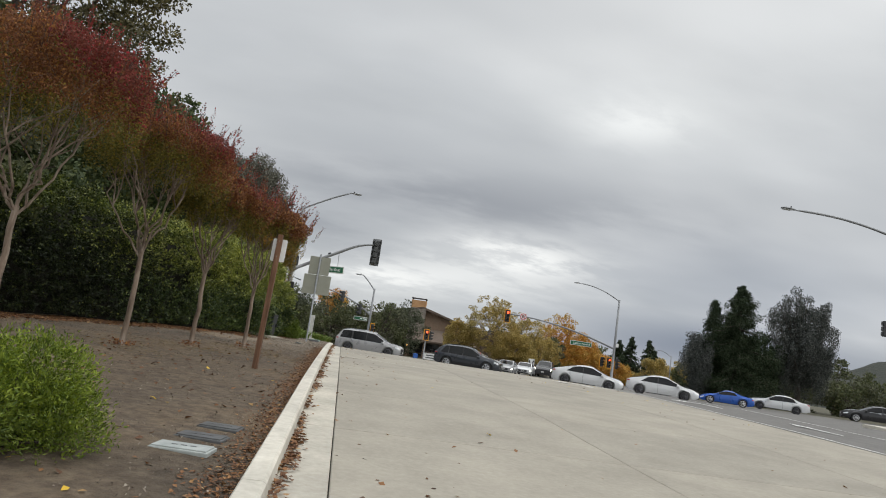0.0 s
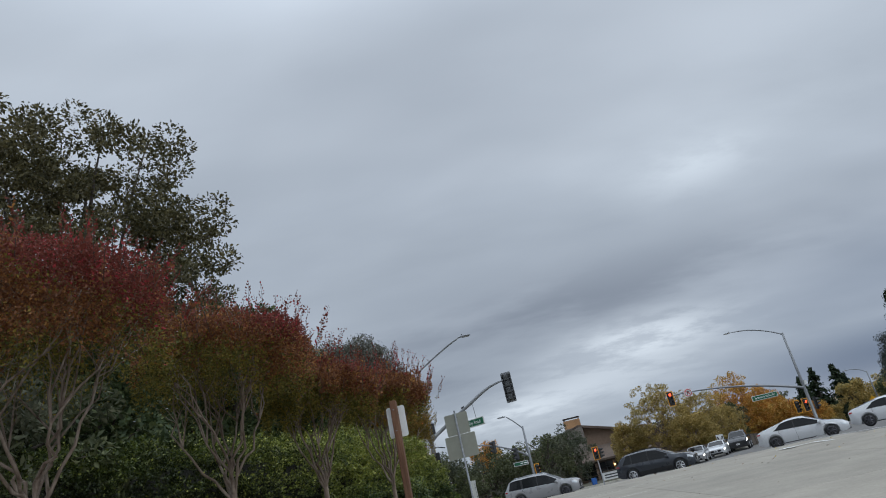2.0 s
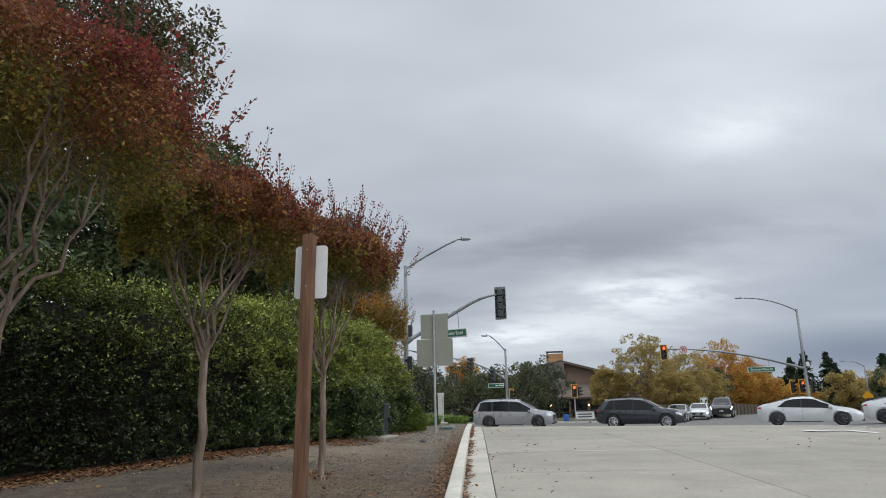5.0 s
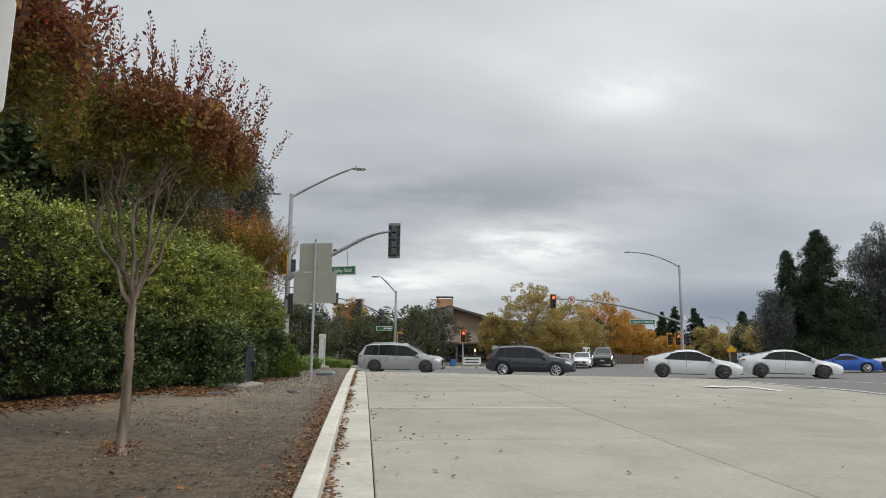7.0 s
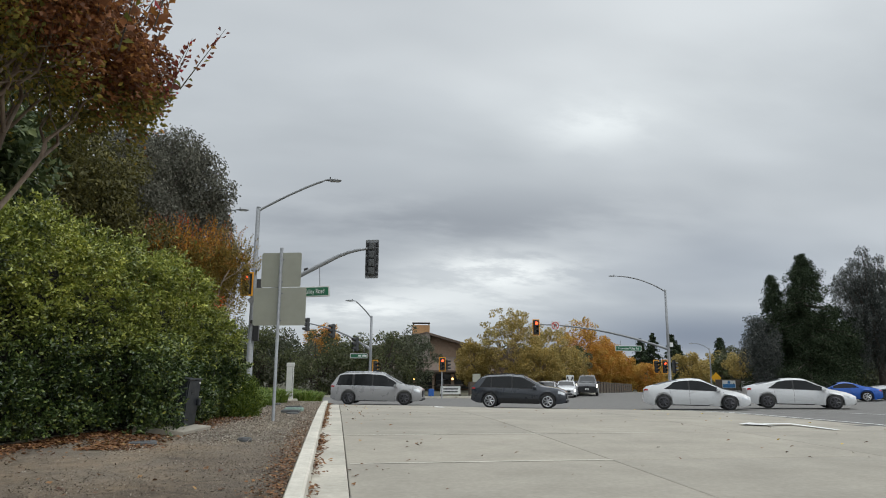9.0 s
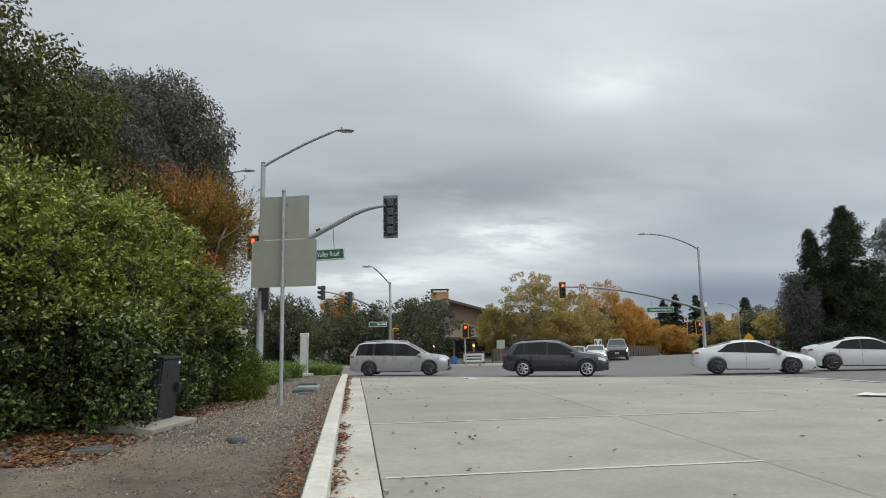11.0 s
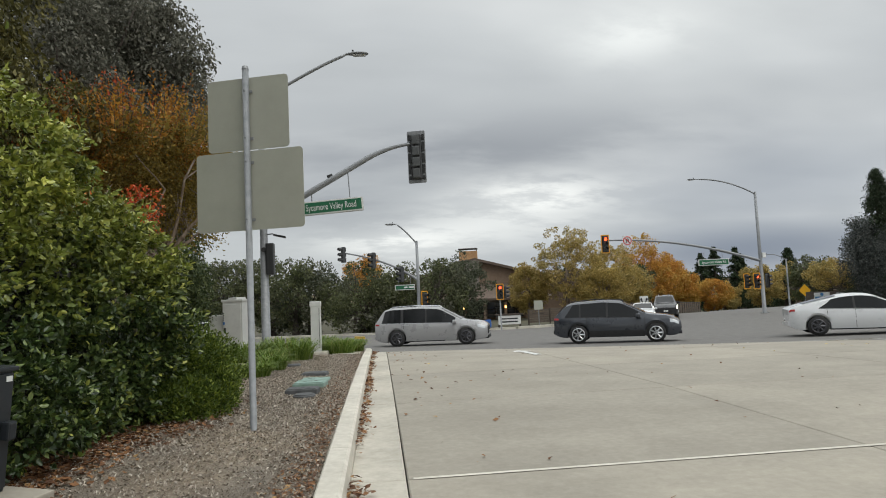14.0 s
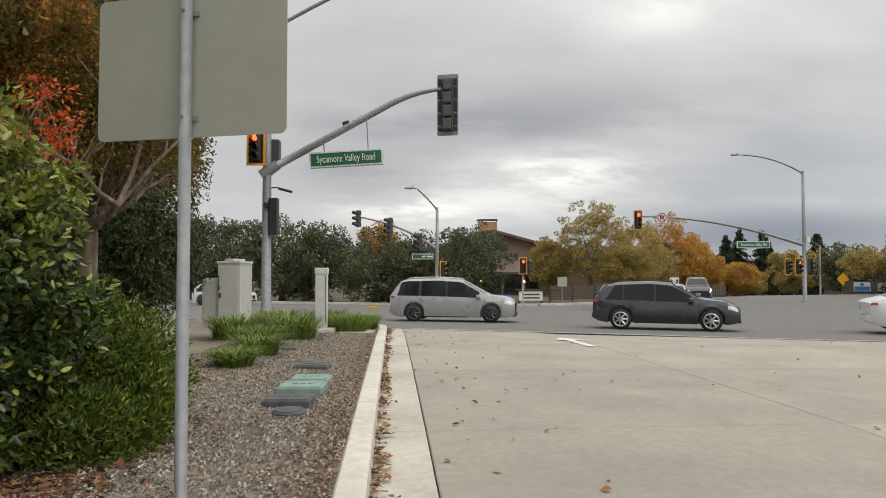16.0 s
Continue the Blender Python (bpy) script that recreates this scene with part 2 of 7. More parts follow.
STEEL = rough_mat("galvanised_steel", [(0.3, (0.20, 0.21, 0.22)), (0.7, (0.29, 0.30, 0.31))], 12, 0.55, 0.4, 0.05, 0.002, 0.15)
SIGN_BACK = rough_mat("bare_aluminium_sign_back", [(0.3, (0.36, 0.365, 0.31)), (0.7, (0.41, 0.415, 0.355))], 3, 0.55, 0.25, 0.03, 0.001, 0.1)
POST_WOOD = rough_mat("stained_redwood_post", [(0.3, (0.07, 0.034, 0.018)), (0.5, (0.165, 0.082, 0.045)), (0.75, (0.265, 0.148, 0.088))], 22, 0.85, 0, 0.7, 0.008, 0.35, "Object", (1, 1, 0.07))
BLACK = paint("black_powder_coat", (0.02, 0.021, 0.022), 0.5)
DARK_GREY = paint("dark_grey_paint", (0.045, 0.047, 0.05), 0.55)
# yellow-green by height: new growth, brightened further to paint light on the top
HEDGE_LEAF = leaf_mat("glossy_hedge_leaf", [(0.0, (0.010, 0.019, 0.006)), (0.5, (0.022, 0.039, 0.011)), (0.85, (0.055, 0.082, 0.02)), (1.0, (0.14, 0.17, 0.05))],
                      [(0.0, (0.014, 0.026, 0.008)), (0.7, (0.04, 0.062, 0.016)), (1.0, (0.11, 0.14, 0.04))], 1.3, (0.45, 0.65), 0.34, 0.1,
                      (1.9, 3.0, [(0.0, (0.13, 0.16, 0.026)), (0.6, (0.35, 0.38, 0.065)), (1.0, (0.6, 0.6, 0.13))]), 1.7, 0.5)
# darker copy of the hedge leaf, painting the shade under the trees
SHADED_HEDGE_LEAF = leaf_mat("shaded_hedge_leaf_tone", [(0.0, (0.005, 0.009, 0.003)), (0.55, (0.012, 0.02, 0.006)), (0.9, (0.03, 0.042, 0.012)), (1.0, (0.10, 0.115, 0.035))],
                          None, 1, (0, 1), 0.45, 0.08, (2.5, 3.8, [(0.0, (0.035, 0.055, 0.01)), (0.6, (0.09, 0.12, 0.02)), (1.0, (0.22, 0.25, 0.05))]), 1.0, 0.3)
NEW_HEDGE_LEAF = leaf_mat("young_yellow_green_leaf", [(0.0, (0.10, 0.135, 0.024)), (0.6, (0.25, 0.29, 0.055)), (1.0, (0.48, 0.48, 0.12))], None, 1, (0, 1), 0.38, 0.25, shine=0.45)
MYRTLE_OLIVE = leaf_mat("olive_myrtle_leaf", [(0.0, (0.06, 0.065, 0.016)), (0.5, (0.12, 0.115, 0.025)), (1.0, (0.26, 0.19, 0.035))], None, 1, (0, 1), 0.6, 0.4, gain=1.35)
MYRTLE_BROWN = leaf_mat("orange_brown_myrtle_leaf", [(0.0, (0.095, 0.045, 0.025)), (0.4, (0.16, 0.068, 0.032)), (0.8, (0.23, 0.095, 0.036)), (1.0, (0.34, 0.17, 0.045))], None, 1, (0, 1), 0.6, 0.4, gain=1.3)
MYRTLE_RED = leaf_mat("crimson_myrtle_leaf", [(0.0, (0.11, 0.036, 0.026)), (0.5, (0.18, 0.05, 0.036)), (0.85, (0.21, 0.06, 0.04)), (1.0, (0.42, 0.045, 0.06))], None, 1, (0, 1), 0.65, 0.4, gain=1.1)
OAK_LEAF = leaf_mat("dull_oak_leaf", [(0.0, (0.034, 0.033, 0.015)), (0.6, (0.062, 0.057, 0.024)), (1.0, (0.125, 0.105, 0.045))],
                    [(0.0, (0.05, 0.045, 0.02)), (1.0, (0.12, 0.10, 0.04))], 0.4, (0.5, 0.7), 0.6, 0.15, gain=1.5)
GREY_LEAF = leaf_mat("grey_green_leaf", [(0.0, (0.05, 0.05, 0.038)), (0.6, (0.088, 0.088, 0.068)), (1.0, (0.17, 0.165, 0.135))], None, 1, (0, 1), 0.75, 0.3, gain=1.45)
SHRUB_LEAF = leaf_mat("fresh_shrub_leaf", [(0.0, (0.07, 0.11, 0.012)), (0.6, (0.17, 0.235, 0.025)), (1.0, (0.33, 0.40, 0.05))],
                      [(0.0, (0.05, 0.08, 0.014)), (1.0, (0.14, 0.18, 0.03))], 1.5, (0.5, 0.65), 0.5, 0.2)
YELLOW_LEAF = leaf_mat("yellow_green_autumn_leaf", [(0.0, (0.17, 0.135, 0.045)), (0.6, (0.28, 0.215, 0.075)), (1.0, (0.42, 0.31, 0.10))],
                       [(0.0, (0.19, 0.16, 0.06)), (1.0, (0.33, 0.27, 0.11))], 0.25, (0.48, 0.62), 0.6, 0.45, gain=1.5)
ORANGE_LEAF = leaf_mat("orange_autumn_leaf", [(0.0, (0.27, 0.12, 0.028)), (0.6, (0.42, 0.2, 0.04)), (1.0, (0.53, 0.3, 0.065))],
                       [(0.0, (0.34, 0.22, 0.045)), (1.0, (0.48, 0.34, 0.09))], 0.2, (0.42, 0.58), 0.6, 0.45, gain=1.25)
DARK_LEAF = leaf_mat("dark_conifer_needle", [(0.0, (0.014, 0.022, 0.012)), (0.6, (0.026, 0.038, 0.02)), (1.0, (0.05, 0.06, 0.035))], None, 1, (0, 1), 0.8, 0.1, gain=1.5, shine=0.1)
WOOD_LEAF = leaf_mat("dark_green_oak_wood_leaf", [(0.0, (0.036, 0.045, 0.02)), (0.6, (0.068, 0.078, 0.034)), (1.0, (0.115, 0.12, 0.055))],
                     [(0.0, (0.06, 0.062, 0.045)), (1.0, (0.12, 0.12, 0.09))], 0.12, (0.45, 0.6), 0.75, 0.3, gain=1.5)
# ---- building helpers ----
rng = np.random.default_rng(11)


def mesh_from(name, verts, faces, mats, smooth=False):
    me = bpy.data.meshes.new(name)
    me.from_pydata([tuple(v) for v in verts], [], [tuple(f) for f in faces])
    for m in mats if isinstance(mats, (list, tuple)) else [mats]:
        me.materials.append(m)
    if smooth:
        me.polygons.foreach_set("use_smooth", [True] * len(me.polygons))
    me.update()
    return me


def part(name, bm, material, parent, label="", smooth=False):
    me = bpy.data.meshes.new(name)
    bm.to_mesh(me)
    bm.free()
    me.materials.append(material)
    if smooth:
        me.polygons.foreach_set("use_smooth", [True] * len(me.polygons))
    ob = new(name, me)
    ob.parent = parent
    return tagged(ob, label)


def thing(name, at, label, category, group="", kind="", turn=0.0):
    ob = new(name)
    ob.empty_display_size = 0.2
    ob.matrix_basis = pose(*at, 0, 0, turn)
    return tagged(ob, label, category, group, kind)


def box(bm, x0, x1, y0, y1, z0, z1, bevel=0.0, m=None):
    r = bmesh.ops.create_cube(bm, size=1.0)
    for v in r["verts"]:
        v.co = Vector((x0 + (v.co.x + 0.5) * (x1 - x0), y0 + (v.co.y + 0.5) * (y1 - y0), z0 + (v.co.z + 0.5) * (z1 - z0)))
    if bevel:
        edges = list({e for v in r["verts"] for e in v.link_edges})
        bmesh.ops.bevel(bm, geom=edges, offset=bevel, segments=2, affect="EDGES", profile=0.6)
    if m:
        bmesh.ops.transform(bm, matrix=m, verts=r["verts"])
    return bm


def cbox(*a, bevel=0.0):
    return box(bmesh.new(), *a, bevel=bevel)


def tube(bm, points, radii, sides=10, cap=True):
    """A tapered tube along a line of points."""
    points = [Vector(p) for p in points]
    rings = []
    side = None
    for i, p in enumerate(points):
        d = (points[min(i + 1, len(points) - 1)] - points[max(i - 1, 0)]).normalized()
        if side is None:
            side = d.cross(Vector((0, 0, 1)))
            side = (side if side.length > 0.05 else d.cross(Vector((1, 0, 0)))).normalized()
        else:
            side = (side - d * side.dot(d)).normalized()
        up_ = d.cross(side)
        r = radii[i] if isinstance(radii, (list, tuple)) else radii
        rings.append([bm.verts.new(p + r * (math.cos(2 * math.pi * k / sides) * side + math.sin(2 * math.pi * k / sides) * up_)) for k in range(sides)])
    for a, b in zip(rings, rings[1:]):
        for k in range(sides):
            bm.faces.new((a[k], a[(k + 1) % sides], b[(k + 1) % sides], b[k]))
    if cap:
        bm.faces.new(rings[0])
        bm.faces.new(rings[-1])
    return bm


def bow(a, b, c, n=10):
    """Points on a quadratic curve from a to c, pulled to b."""
    a, b, c = Vector(a), Vector(b), Vector(c)
    return [(1 - t) ** 2 * a + 2 * t * (1 - t) * b + t * t * c for t in (i / n for i in range(n + 1))]


def plate(bm, w, h, d, corner=0.04, n=5):
    """An upright rounded plate in the x-z plane, centred, d thick."""
    ring = []
    for cx, cz, a0 in ((w / 2 - corner, h / 2 - corner, 0), (-w / 2 + corner, h / 2 - corner, 90), (-w / 2 + corner, -h / 2 + corner, 180), (w / 2 - corner, -h / 2 + corner, 270)):
        for k in range(n):
            a = radians(a0 + 90 * k / (n - 1))
            ring.append((cx + corner * math.cos(a), cz + corner * math.sin(a)))
    f = [bm.verts.new((x, -d / 2, z)) for x, z in ring]
    b = [bm.verts.new((x, d / 2, z)) for x, z in ring]
    bm.faces.new(f)
    bm.faces.new(b[::-1])
    for i in range(len(ring)):
        j = (i + 1) % len(ring)
        bm.faces.new((f[j], f[i], b[i], b[j]))
    return bm


def moved(bm, m):
    bmesh.ops.transform(bm, matrix=m, verts=bm.verts)
    return bm


def lettering(name, text, height, material, parent, at, turn=0.0, wide=1.0):
    cu = bpy.data.curves.new(name, "FONT")
    cu.body, cu.size, cu.align_x, cu.align_y, cu.extrude = text, height, "CENTER", "CENTER", 0.002
    cu.materials.append(material)
    ob = new(name, cu)
    ob.parent = parent
    ob.matrix_basis = pose(*at, 90, 0, turn) @ Matrix.Diagonal((wide, 1, 1, 1))
    return ob


def leaves(name, places, ways, size, material, parent=None, spread=0.9, narrow=0.5, fold=0.15, label="", oval=False, sizes=None, which=None):
    """One mesh of folded, pointed leaves at the places, each pointing along its way, more or less."""
    places, ways = np.asarray(places, float), np.asarray(ways, float)
    k = len(places)
    ways = ways / (np.linalg.norm(ways, axis=1, keepdims=True) + 1e-9) + spread * rng.normal(size=(k, 3))
    ways /= np.linalg.norm(ways, axis=1, keepdims=True) + 1e-9
    side = np.cross(ways, rng.normal(size=(k, 3)))
    side /= np.linalg.norm(side, axis=1, keepdims=True) + 1e-9
    lift = np.cross(ways, side)
    s = (size * rng.uniform(0.65, 1.3, size=(k, 1)))
    if sizes is not None:
        s = s * np.asarray(sizes, float)[:, None]
    if oval:
        # six corners: a blade with shoulders, folded along its rib
        at = ((-0.5, 0, 0), (-0.22, 0.5, 1), (0.2, 0.46, 1), (0.5, 0, 0), (0.2, -0.46, 1), (-0.22, -0.5, 1))
        tri = (0, 1, 2, 0, 2, 3, 0, 3, 4, 0, 4, 5)
    else:
        at, tri = ((-0.5, 0, 0), (0, 0.5, 1), (0.5, 0, 0), (0, -0.5, 1)), (0, 1, 2, 0, 2, 3)
    c = len(at)
    v = np.stack([places + ways * s * a + side * s * narrow * b + lift * s * fold * f for a, b, f in at], 1)
    me = bpy.data.meshes.new(name)
    me.vertices.add(c * k)
    me.vertices.foreach_set("co", v.ravel())
    me.loops.add(len(tri) * k)
    i = (c * np.arange(k))[:, None]
    me.loops.foreach_set("vertex_index", (i + np.array(tri)).ravel().astype(np.int32))
    me.polygons.add(len(tri) // 3 * k)
    me.polygons.foreach_set("loop_start", np.arange(0, len(tri) * k, 3, dtype=np.int32))
    me.update(calc_edges=True)
    for m in material if isinstance(material, tuple) else (material,):
        me.materials.append(m)
    if which is not None:
        me.polygons.foreach_set("material_index", np.repeat(np.asarray(which, np.int32), len(tri) // 3))
    ob = new(name, me)
    ob.parent = parent
    return tagged(ob, label)


def clumps(centres, radii, count, flat=1.0):
    """Places and outward ways of leaves in round clumps, denser towards each clump's skin."""
    centres, radii = np.asarray(centres, float), np.asarray(radii, float)
    which = rng.choice(len(centres), count, p=radii**2 / (radii**2).sum())
    d = rng.normal(size=(count, 3))
    d /= np.linalg.norm(d, axis=1, keepdims=True)
    r = rng.uniform(0.35, 1.0, size=(count, 1)) ** 0.5 * rng.uniform(0.8, 1.15, size=(count, 1))
    return centres[which] + d * r * radii[which, None] * np.array([1, 1, flat]), d


# ---- lie of the land: a gentle rise to the junction, which falls away beyond it ----
RISE = ((-40, -0.9), (-12, -0.35), (0, -0.05), (8, 0.13), (12, 0.30), (18, 0.43), (24, 0.51), (29, 0.555), (33, 0.56), (40, 0.46), (43.6, 0.33), (47.5, 0.05), (56, -0.2), (67, -0.5), (75, -0.62), (110, -0.9), (300, -2.0), (3000, -20.0))


def land(x, y):
    rise = lambda v: float(np.interp(v, [a for a, _ in RISE], [b for _, b in RISE]))
    s = y + 0.39 * min(30.0, max(0.0, x))
    z = rise(y) if s < 33 else min(rise(y), rise(s))
    k = min(1.0, max(0.0, (s - 40) / 12))
    # the far road dips beyond the junction
    off = abs(x - (27.5 + 0.56 * (y - 62)))
    dip = min(5.0, 0.038 * max(0.0, y - 84)) * min(1.0, max(0.0, (26 - off) / 12))
    return z + 0.018 * min(33.0, max(0.0, x - 12)) * k - dip


def sheet(name, xs, ys, lift, material, label, category, kind="structure", inside=None):
    """A sheet that follows the land."""
    verts = [(x, y, land(x, y) + (lift(x, y) if callable(lift) else lift)) for y in ys for x in xs]
    w = len(xs)
    faces = [(j * w + i, j * w + i + 1, (j + 1) * w + i + 1, (j + 1) * w + i) for j in range(len(ys) - 1) for i in range(w - 1)
             if inside is None or inside((xs[i] + xs[i + 1]) / 2, (ys[j] + ys[j + 1]) / 2)]
    return tagged(new(name, mesh_from(name, verts, faces, material, True)), label, category, "", kind)


def span(a, b, step):
    return list(np.linspace(a, b, max(2, int(round((b - a) / step)) + 1)))
# ---- ground, roads, kerb ----
def far_steps(a, b, step, reach):
    out = span(a, b, step)
    k = step
    lo, hi = a, b
    while hi < reach:
        k *= 1.6
        lo, hi = lo - k, hi + k
        out = [lo] + out + [hi]
    return out


sheet("ground", far_steps(-60, 120, 10, 2500), far_steps(-40, 140, 4, 2600), -0.12, FIELD, "dry grassy ground reaching to the horizon", "ground")
STOP = lambda x: 45.9 - 0.42 * max(0.0, x)
CONC_X = (0.0, 3.8, 8.2, 12.6)


def road_strip(name, a, b, half, lift, label, step=1.5, across=10):
    """A straight strip of asphalt that follows the land."""
    a, b = Vector(a), Vector(b)
    d = (b - a).normalized()
    side = Vector((d.y, -d.x))
    n = max(2, int((b - a).length / step))
    verts = []
    for i in range(n + 1):
        for k in range(across + 1):
            q = a.lerp(b, i / n) + side * half * (2 * k / across - 1)
            verts.append((q.x, q.y, land(q.x, q.y) + lift))
    w = across + 1
    faces = [(i * w + k, i * w + k + 1, (i + 1) * w + k + 1, (i + 1) * w + k) for i in range(n) for k in range(across)]
    return tagged(new(name, mesh_from(name, verts, faces, ASPHALT, True)), label, "road", "", "structure")


road_strip("road_cross", (-70, 90.5), (110, 17.8), 13.6, -0.02, "worn grey asphalt cross street")
road_strip("road_near", (22.0, -40), (22.0, 41), 9.9, -0.014, "asphalt lanes beside the concrete bays")
road_strip("road_far", (27.5, 62), (187.0, 347), 6.5, -0.026, "asphalt road leading away from the junction", 3.0)


def slab(x0, x1, y0, y1, top0, top1):
    """A concrete bay with eased edges, its far end cut along the stop line when that is nearer."""
    bm = bmesh.new()
    g = 0.006
    ys0 = (y0 + g, y0 + g)
    ys1 = (min(y1, top0) - g, min(y1, top1) - g)
    cols = [(x0 + g, ys0[0], ys1[0]), (x1 - g, ys0[1], ys1[1])]
    rings = []
    for inset, dz in ((0.0, -0.09), (0.0, -0.008), (0.011, 0.0)):
        ring = [(cols[0][0] + inset, cols[0][1] + inset), (cols[1][0] - inset, cols[1][1] + inset), (cols[1][0] - inset, cols[1][2] - inset), (cols[0][0] + inset, cols[0][2] - inset)]
        rings.append([bm.verts.new((x, y, land(x, y) + dz)) for x, y in ring])
    for a, b in zip(rings, rings[1:]):
        for k in range(4):
            bm.faces.new((a[k], a[(k + 1) % 4], b[(k + 1) % 4], b[k]))
    bm.faces.new(rings[-1])
    return bm


def build_pavement():
    base = tagged(new("pavement"), "pale broom-finished concrete carriageway cast in bays", "pavement", "", "structure")
    edges = sorted(e for e in {round(27.65 - 3.65 * k, 2) for k in range(20)} | {31.35, 35.0, 38.7, 42.3, 46.4})
    for x0, x1 in zip(CONC_X, CONC_X[1:]):
        for y0, y1 in zip(edges, edges[1:]):
            if y0 < STOP(x1) - 0.3:
                part("concrete_slab", slab(x0, x1, y0, y1, STOP(x0), STOP(x1)), CONCRETE, base)
    for y0, y1 in zip(edges, edges[1:]):
        part("gutter_slab", slab(-0.44, 0.0, y0, y1, 46.5, 46.5), GUTTER, base)
    return base


build_pavement()


def kerb_line():
    """The kerb's centre line: straight, then curving away to the side at the corner."""
    pts = [(-0.535, y) for y in span(-42, 43.0, 3.65)]
    for a in range(8, 89, 8):
        pts.append((-0.535 - 5.0 * (1 - math.cos(radians(a))), 43.0 + 5.0 * math.sin(radians(a))))
    return pts + [(-9.0, 48.3), (-20.0, 51.5), (-50.0, 62.0)]


def build_kerb():
    base = tagged(new("kerb"), "pale concrete kerb with rounded worn edges", "kerb", "", "structure")
    pts = [Vector(p) for p in kerb_line()]
    shape = [(-0.095, -0.2), (-0.095, 0.135), (-0.08, 0.15), (0.065, 0.15), (0.09, 0.13), (0.105, -0.05), (0.105, -0.2)]
    for i in range(len(pts) - 1):
        a, b = pts[i], pts[i + 1]
        da = (b - pts[max(0, i - 1)]).normalized()
        db = (pts[min(i + 2, len(pts) - 1)] - a).normalized()
        bm = bmesh.new()
        ends = []
        for p, d, s in ((a, da, 0.004), (b, db, -0.004)):
            side = Vector((d.y, -d.x))
            ends.append([bm.verts.new((*(p + side * o + d * s), land(p.x, p.y) + h)) for o, h in shape])
        for k in range(len(shape) - 1):
            bm.faces.new((ends[0][k], ends[1][k], ends[1][k + 1], ends[0][k + 1]))
        bm.faces.new(ends[0])
        bm.faces.new(ends[1][::-1])
        part("kerb_stone", bm, KERB, base)


build_kerb()


def verge_lift(x, y):
    d = max(0.0, -0.63 - x)
    k = min(1.0, max(0.0, (y - 16) / 8))
    return (0.035 + 0.045 * min(d, 4)) * (1 - k) + (0.12 + 0.022 * min(d, 12)) * k + 0.035 * noise.noise((x * 0.7, y * 0.7, 0.0)) * min(1, d * 2)


def in_verge(x, y):
    if y < 43.0:
        return True
    return (x + 5.6) ** 2 + (y - 43) ** 2 < 5.0**2 or (x < -5.6 and y < 48)


VX = [-60, -40, -25, -16, -12] + span(-10, -0.62, 0.25)
sheet("dirt_verge", VX, span(-40, 48.2, 0.3), verge_lift, VERGE, "bare brown dirt turning to grey gravel behind the kerb", "dirt", inside=in_verge)


def vz(x, y):
    return land(x, y) + verge_lift(x, y)


def stripe(name, pts, w, material, label):
    """A painted line, 4 mm over the road."""
    verts, faces = [], []
    fine_pts = []
    for a, b in zip(pts, pts[1:]):
        a, b = Vector(a), Vector(b)
        k = max(1, int((b - a).length / 1.5))
        fine_pts += [a.lerp(b, i / k) for i in range(k)]
    fine_pts.append(Vector(pts[-1]))
    for i, p in enumerate(fine_pts):
        d = (fine_pts[min(i + 1, len(fine_pts) - 1)] - fine_pts[max(i - 1, 0)]).normalized()
        s = Vector((d.y, -d.x)) * w / 2
        for q in (p - s, p + s):
            verts.append((q.x, q.y, land(q.x, q.y) + 0.006))
        if i:
            k = 2 * i
            faces.append((k - 2, k - 1, k + 1, k))
    return tagged(new(name, mesh_from(name, verts, faces, material)), label, "road marking", "", "structure")


stripe("lane_line", [(12.75, -40), (12.85, 38.5)], 0.12, WHITE_LINE, "solid white lane line on asphalt")
stripe("stop_line", [(0.3, 46.9), (12.6, 41.7), (30.0, 34.6)], 0.3, WHITE_LINE, "white stop line across the lanes")
stripe("lane_line", [(17.4, -40), (17.5, 35.5)], 0.12, WHITE_LINE, "white lane line on asphalt")

for jy, x0, x1 in ((27.65, 0.05, 6.4), (24.0, 0.05, 3.8)):
    stripe("joint_seal", [(x0, jy), (x1, jy)], 0.05, KERB, "pale filled joint across the concrete bay")


def arrow(at, turn, label, bent=True):
    """A painted lane arrow: shaft, bend and head, flat on the road."""
    x, y = at
    flat = [[(-0.09, -1.2), (0.09, -1.2), (0.09, 0.5), (-0.09, 0.5)], [(-0.3, 0.5), (0.3, 0.5), (0.0, 1.3)]]
    if bent:
        flat = [[(-0.09, -1.2), (0.09, -1.2), (0.09, 0.2), (-0.09, 0.2)], [(-0.7, 0.2), (0.09, 0.2), (0.09, 0.5), (-0.7, 0.5)], [(-0.7, -0.15), (-0.7, 0.85), (-1.35, 0.35)]]
    m = pose(0, 0, 0, 0, 0, turn)
    verts, faces = [], []
    for poly in flat:
        faces.append(tuple(range(len(verts), len(verts) + len(poly))))
        for a, b in poly:
            q = m @ Vector((a, b, 0))
            verts.append((x + q.x, y + q.y, land(x + q.x, y + q.y) + 0.012))
    return tagged(new("lane_arrow", mesh_from("lane_arrow", verts, faces, WHITE_LINE)), label, "road marking", "", "structure")


arrow((10.6, 29.0), 0, "white turn arrow painted on the concrete")
arrow((3.6, 39.4), 0, "white arrow painted near the stop line", False)
arrow((15.2, 27.0), 0, "white turn arrow painted on the asphalt")
arrow((15.2, 20.5), 0, "white arrow painted on the asphalt", False)
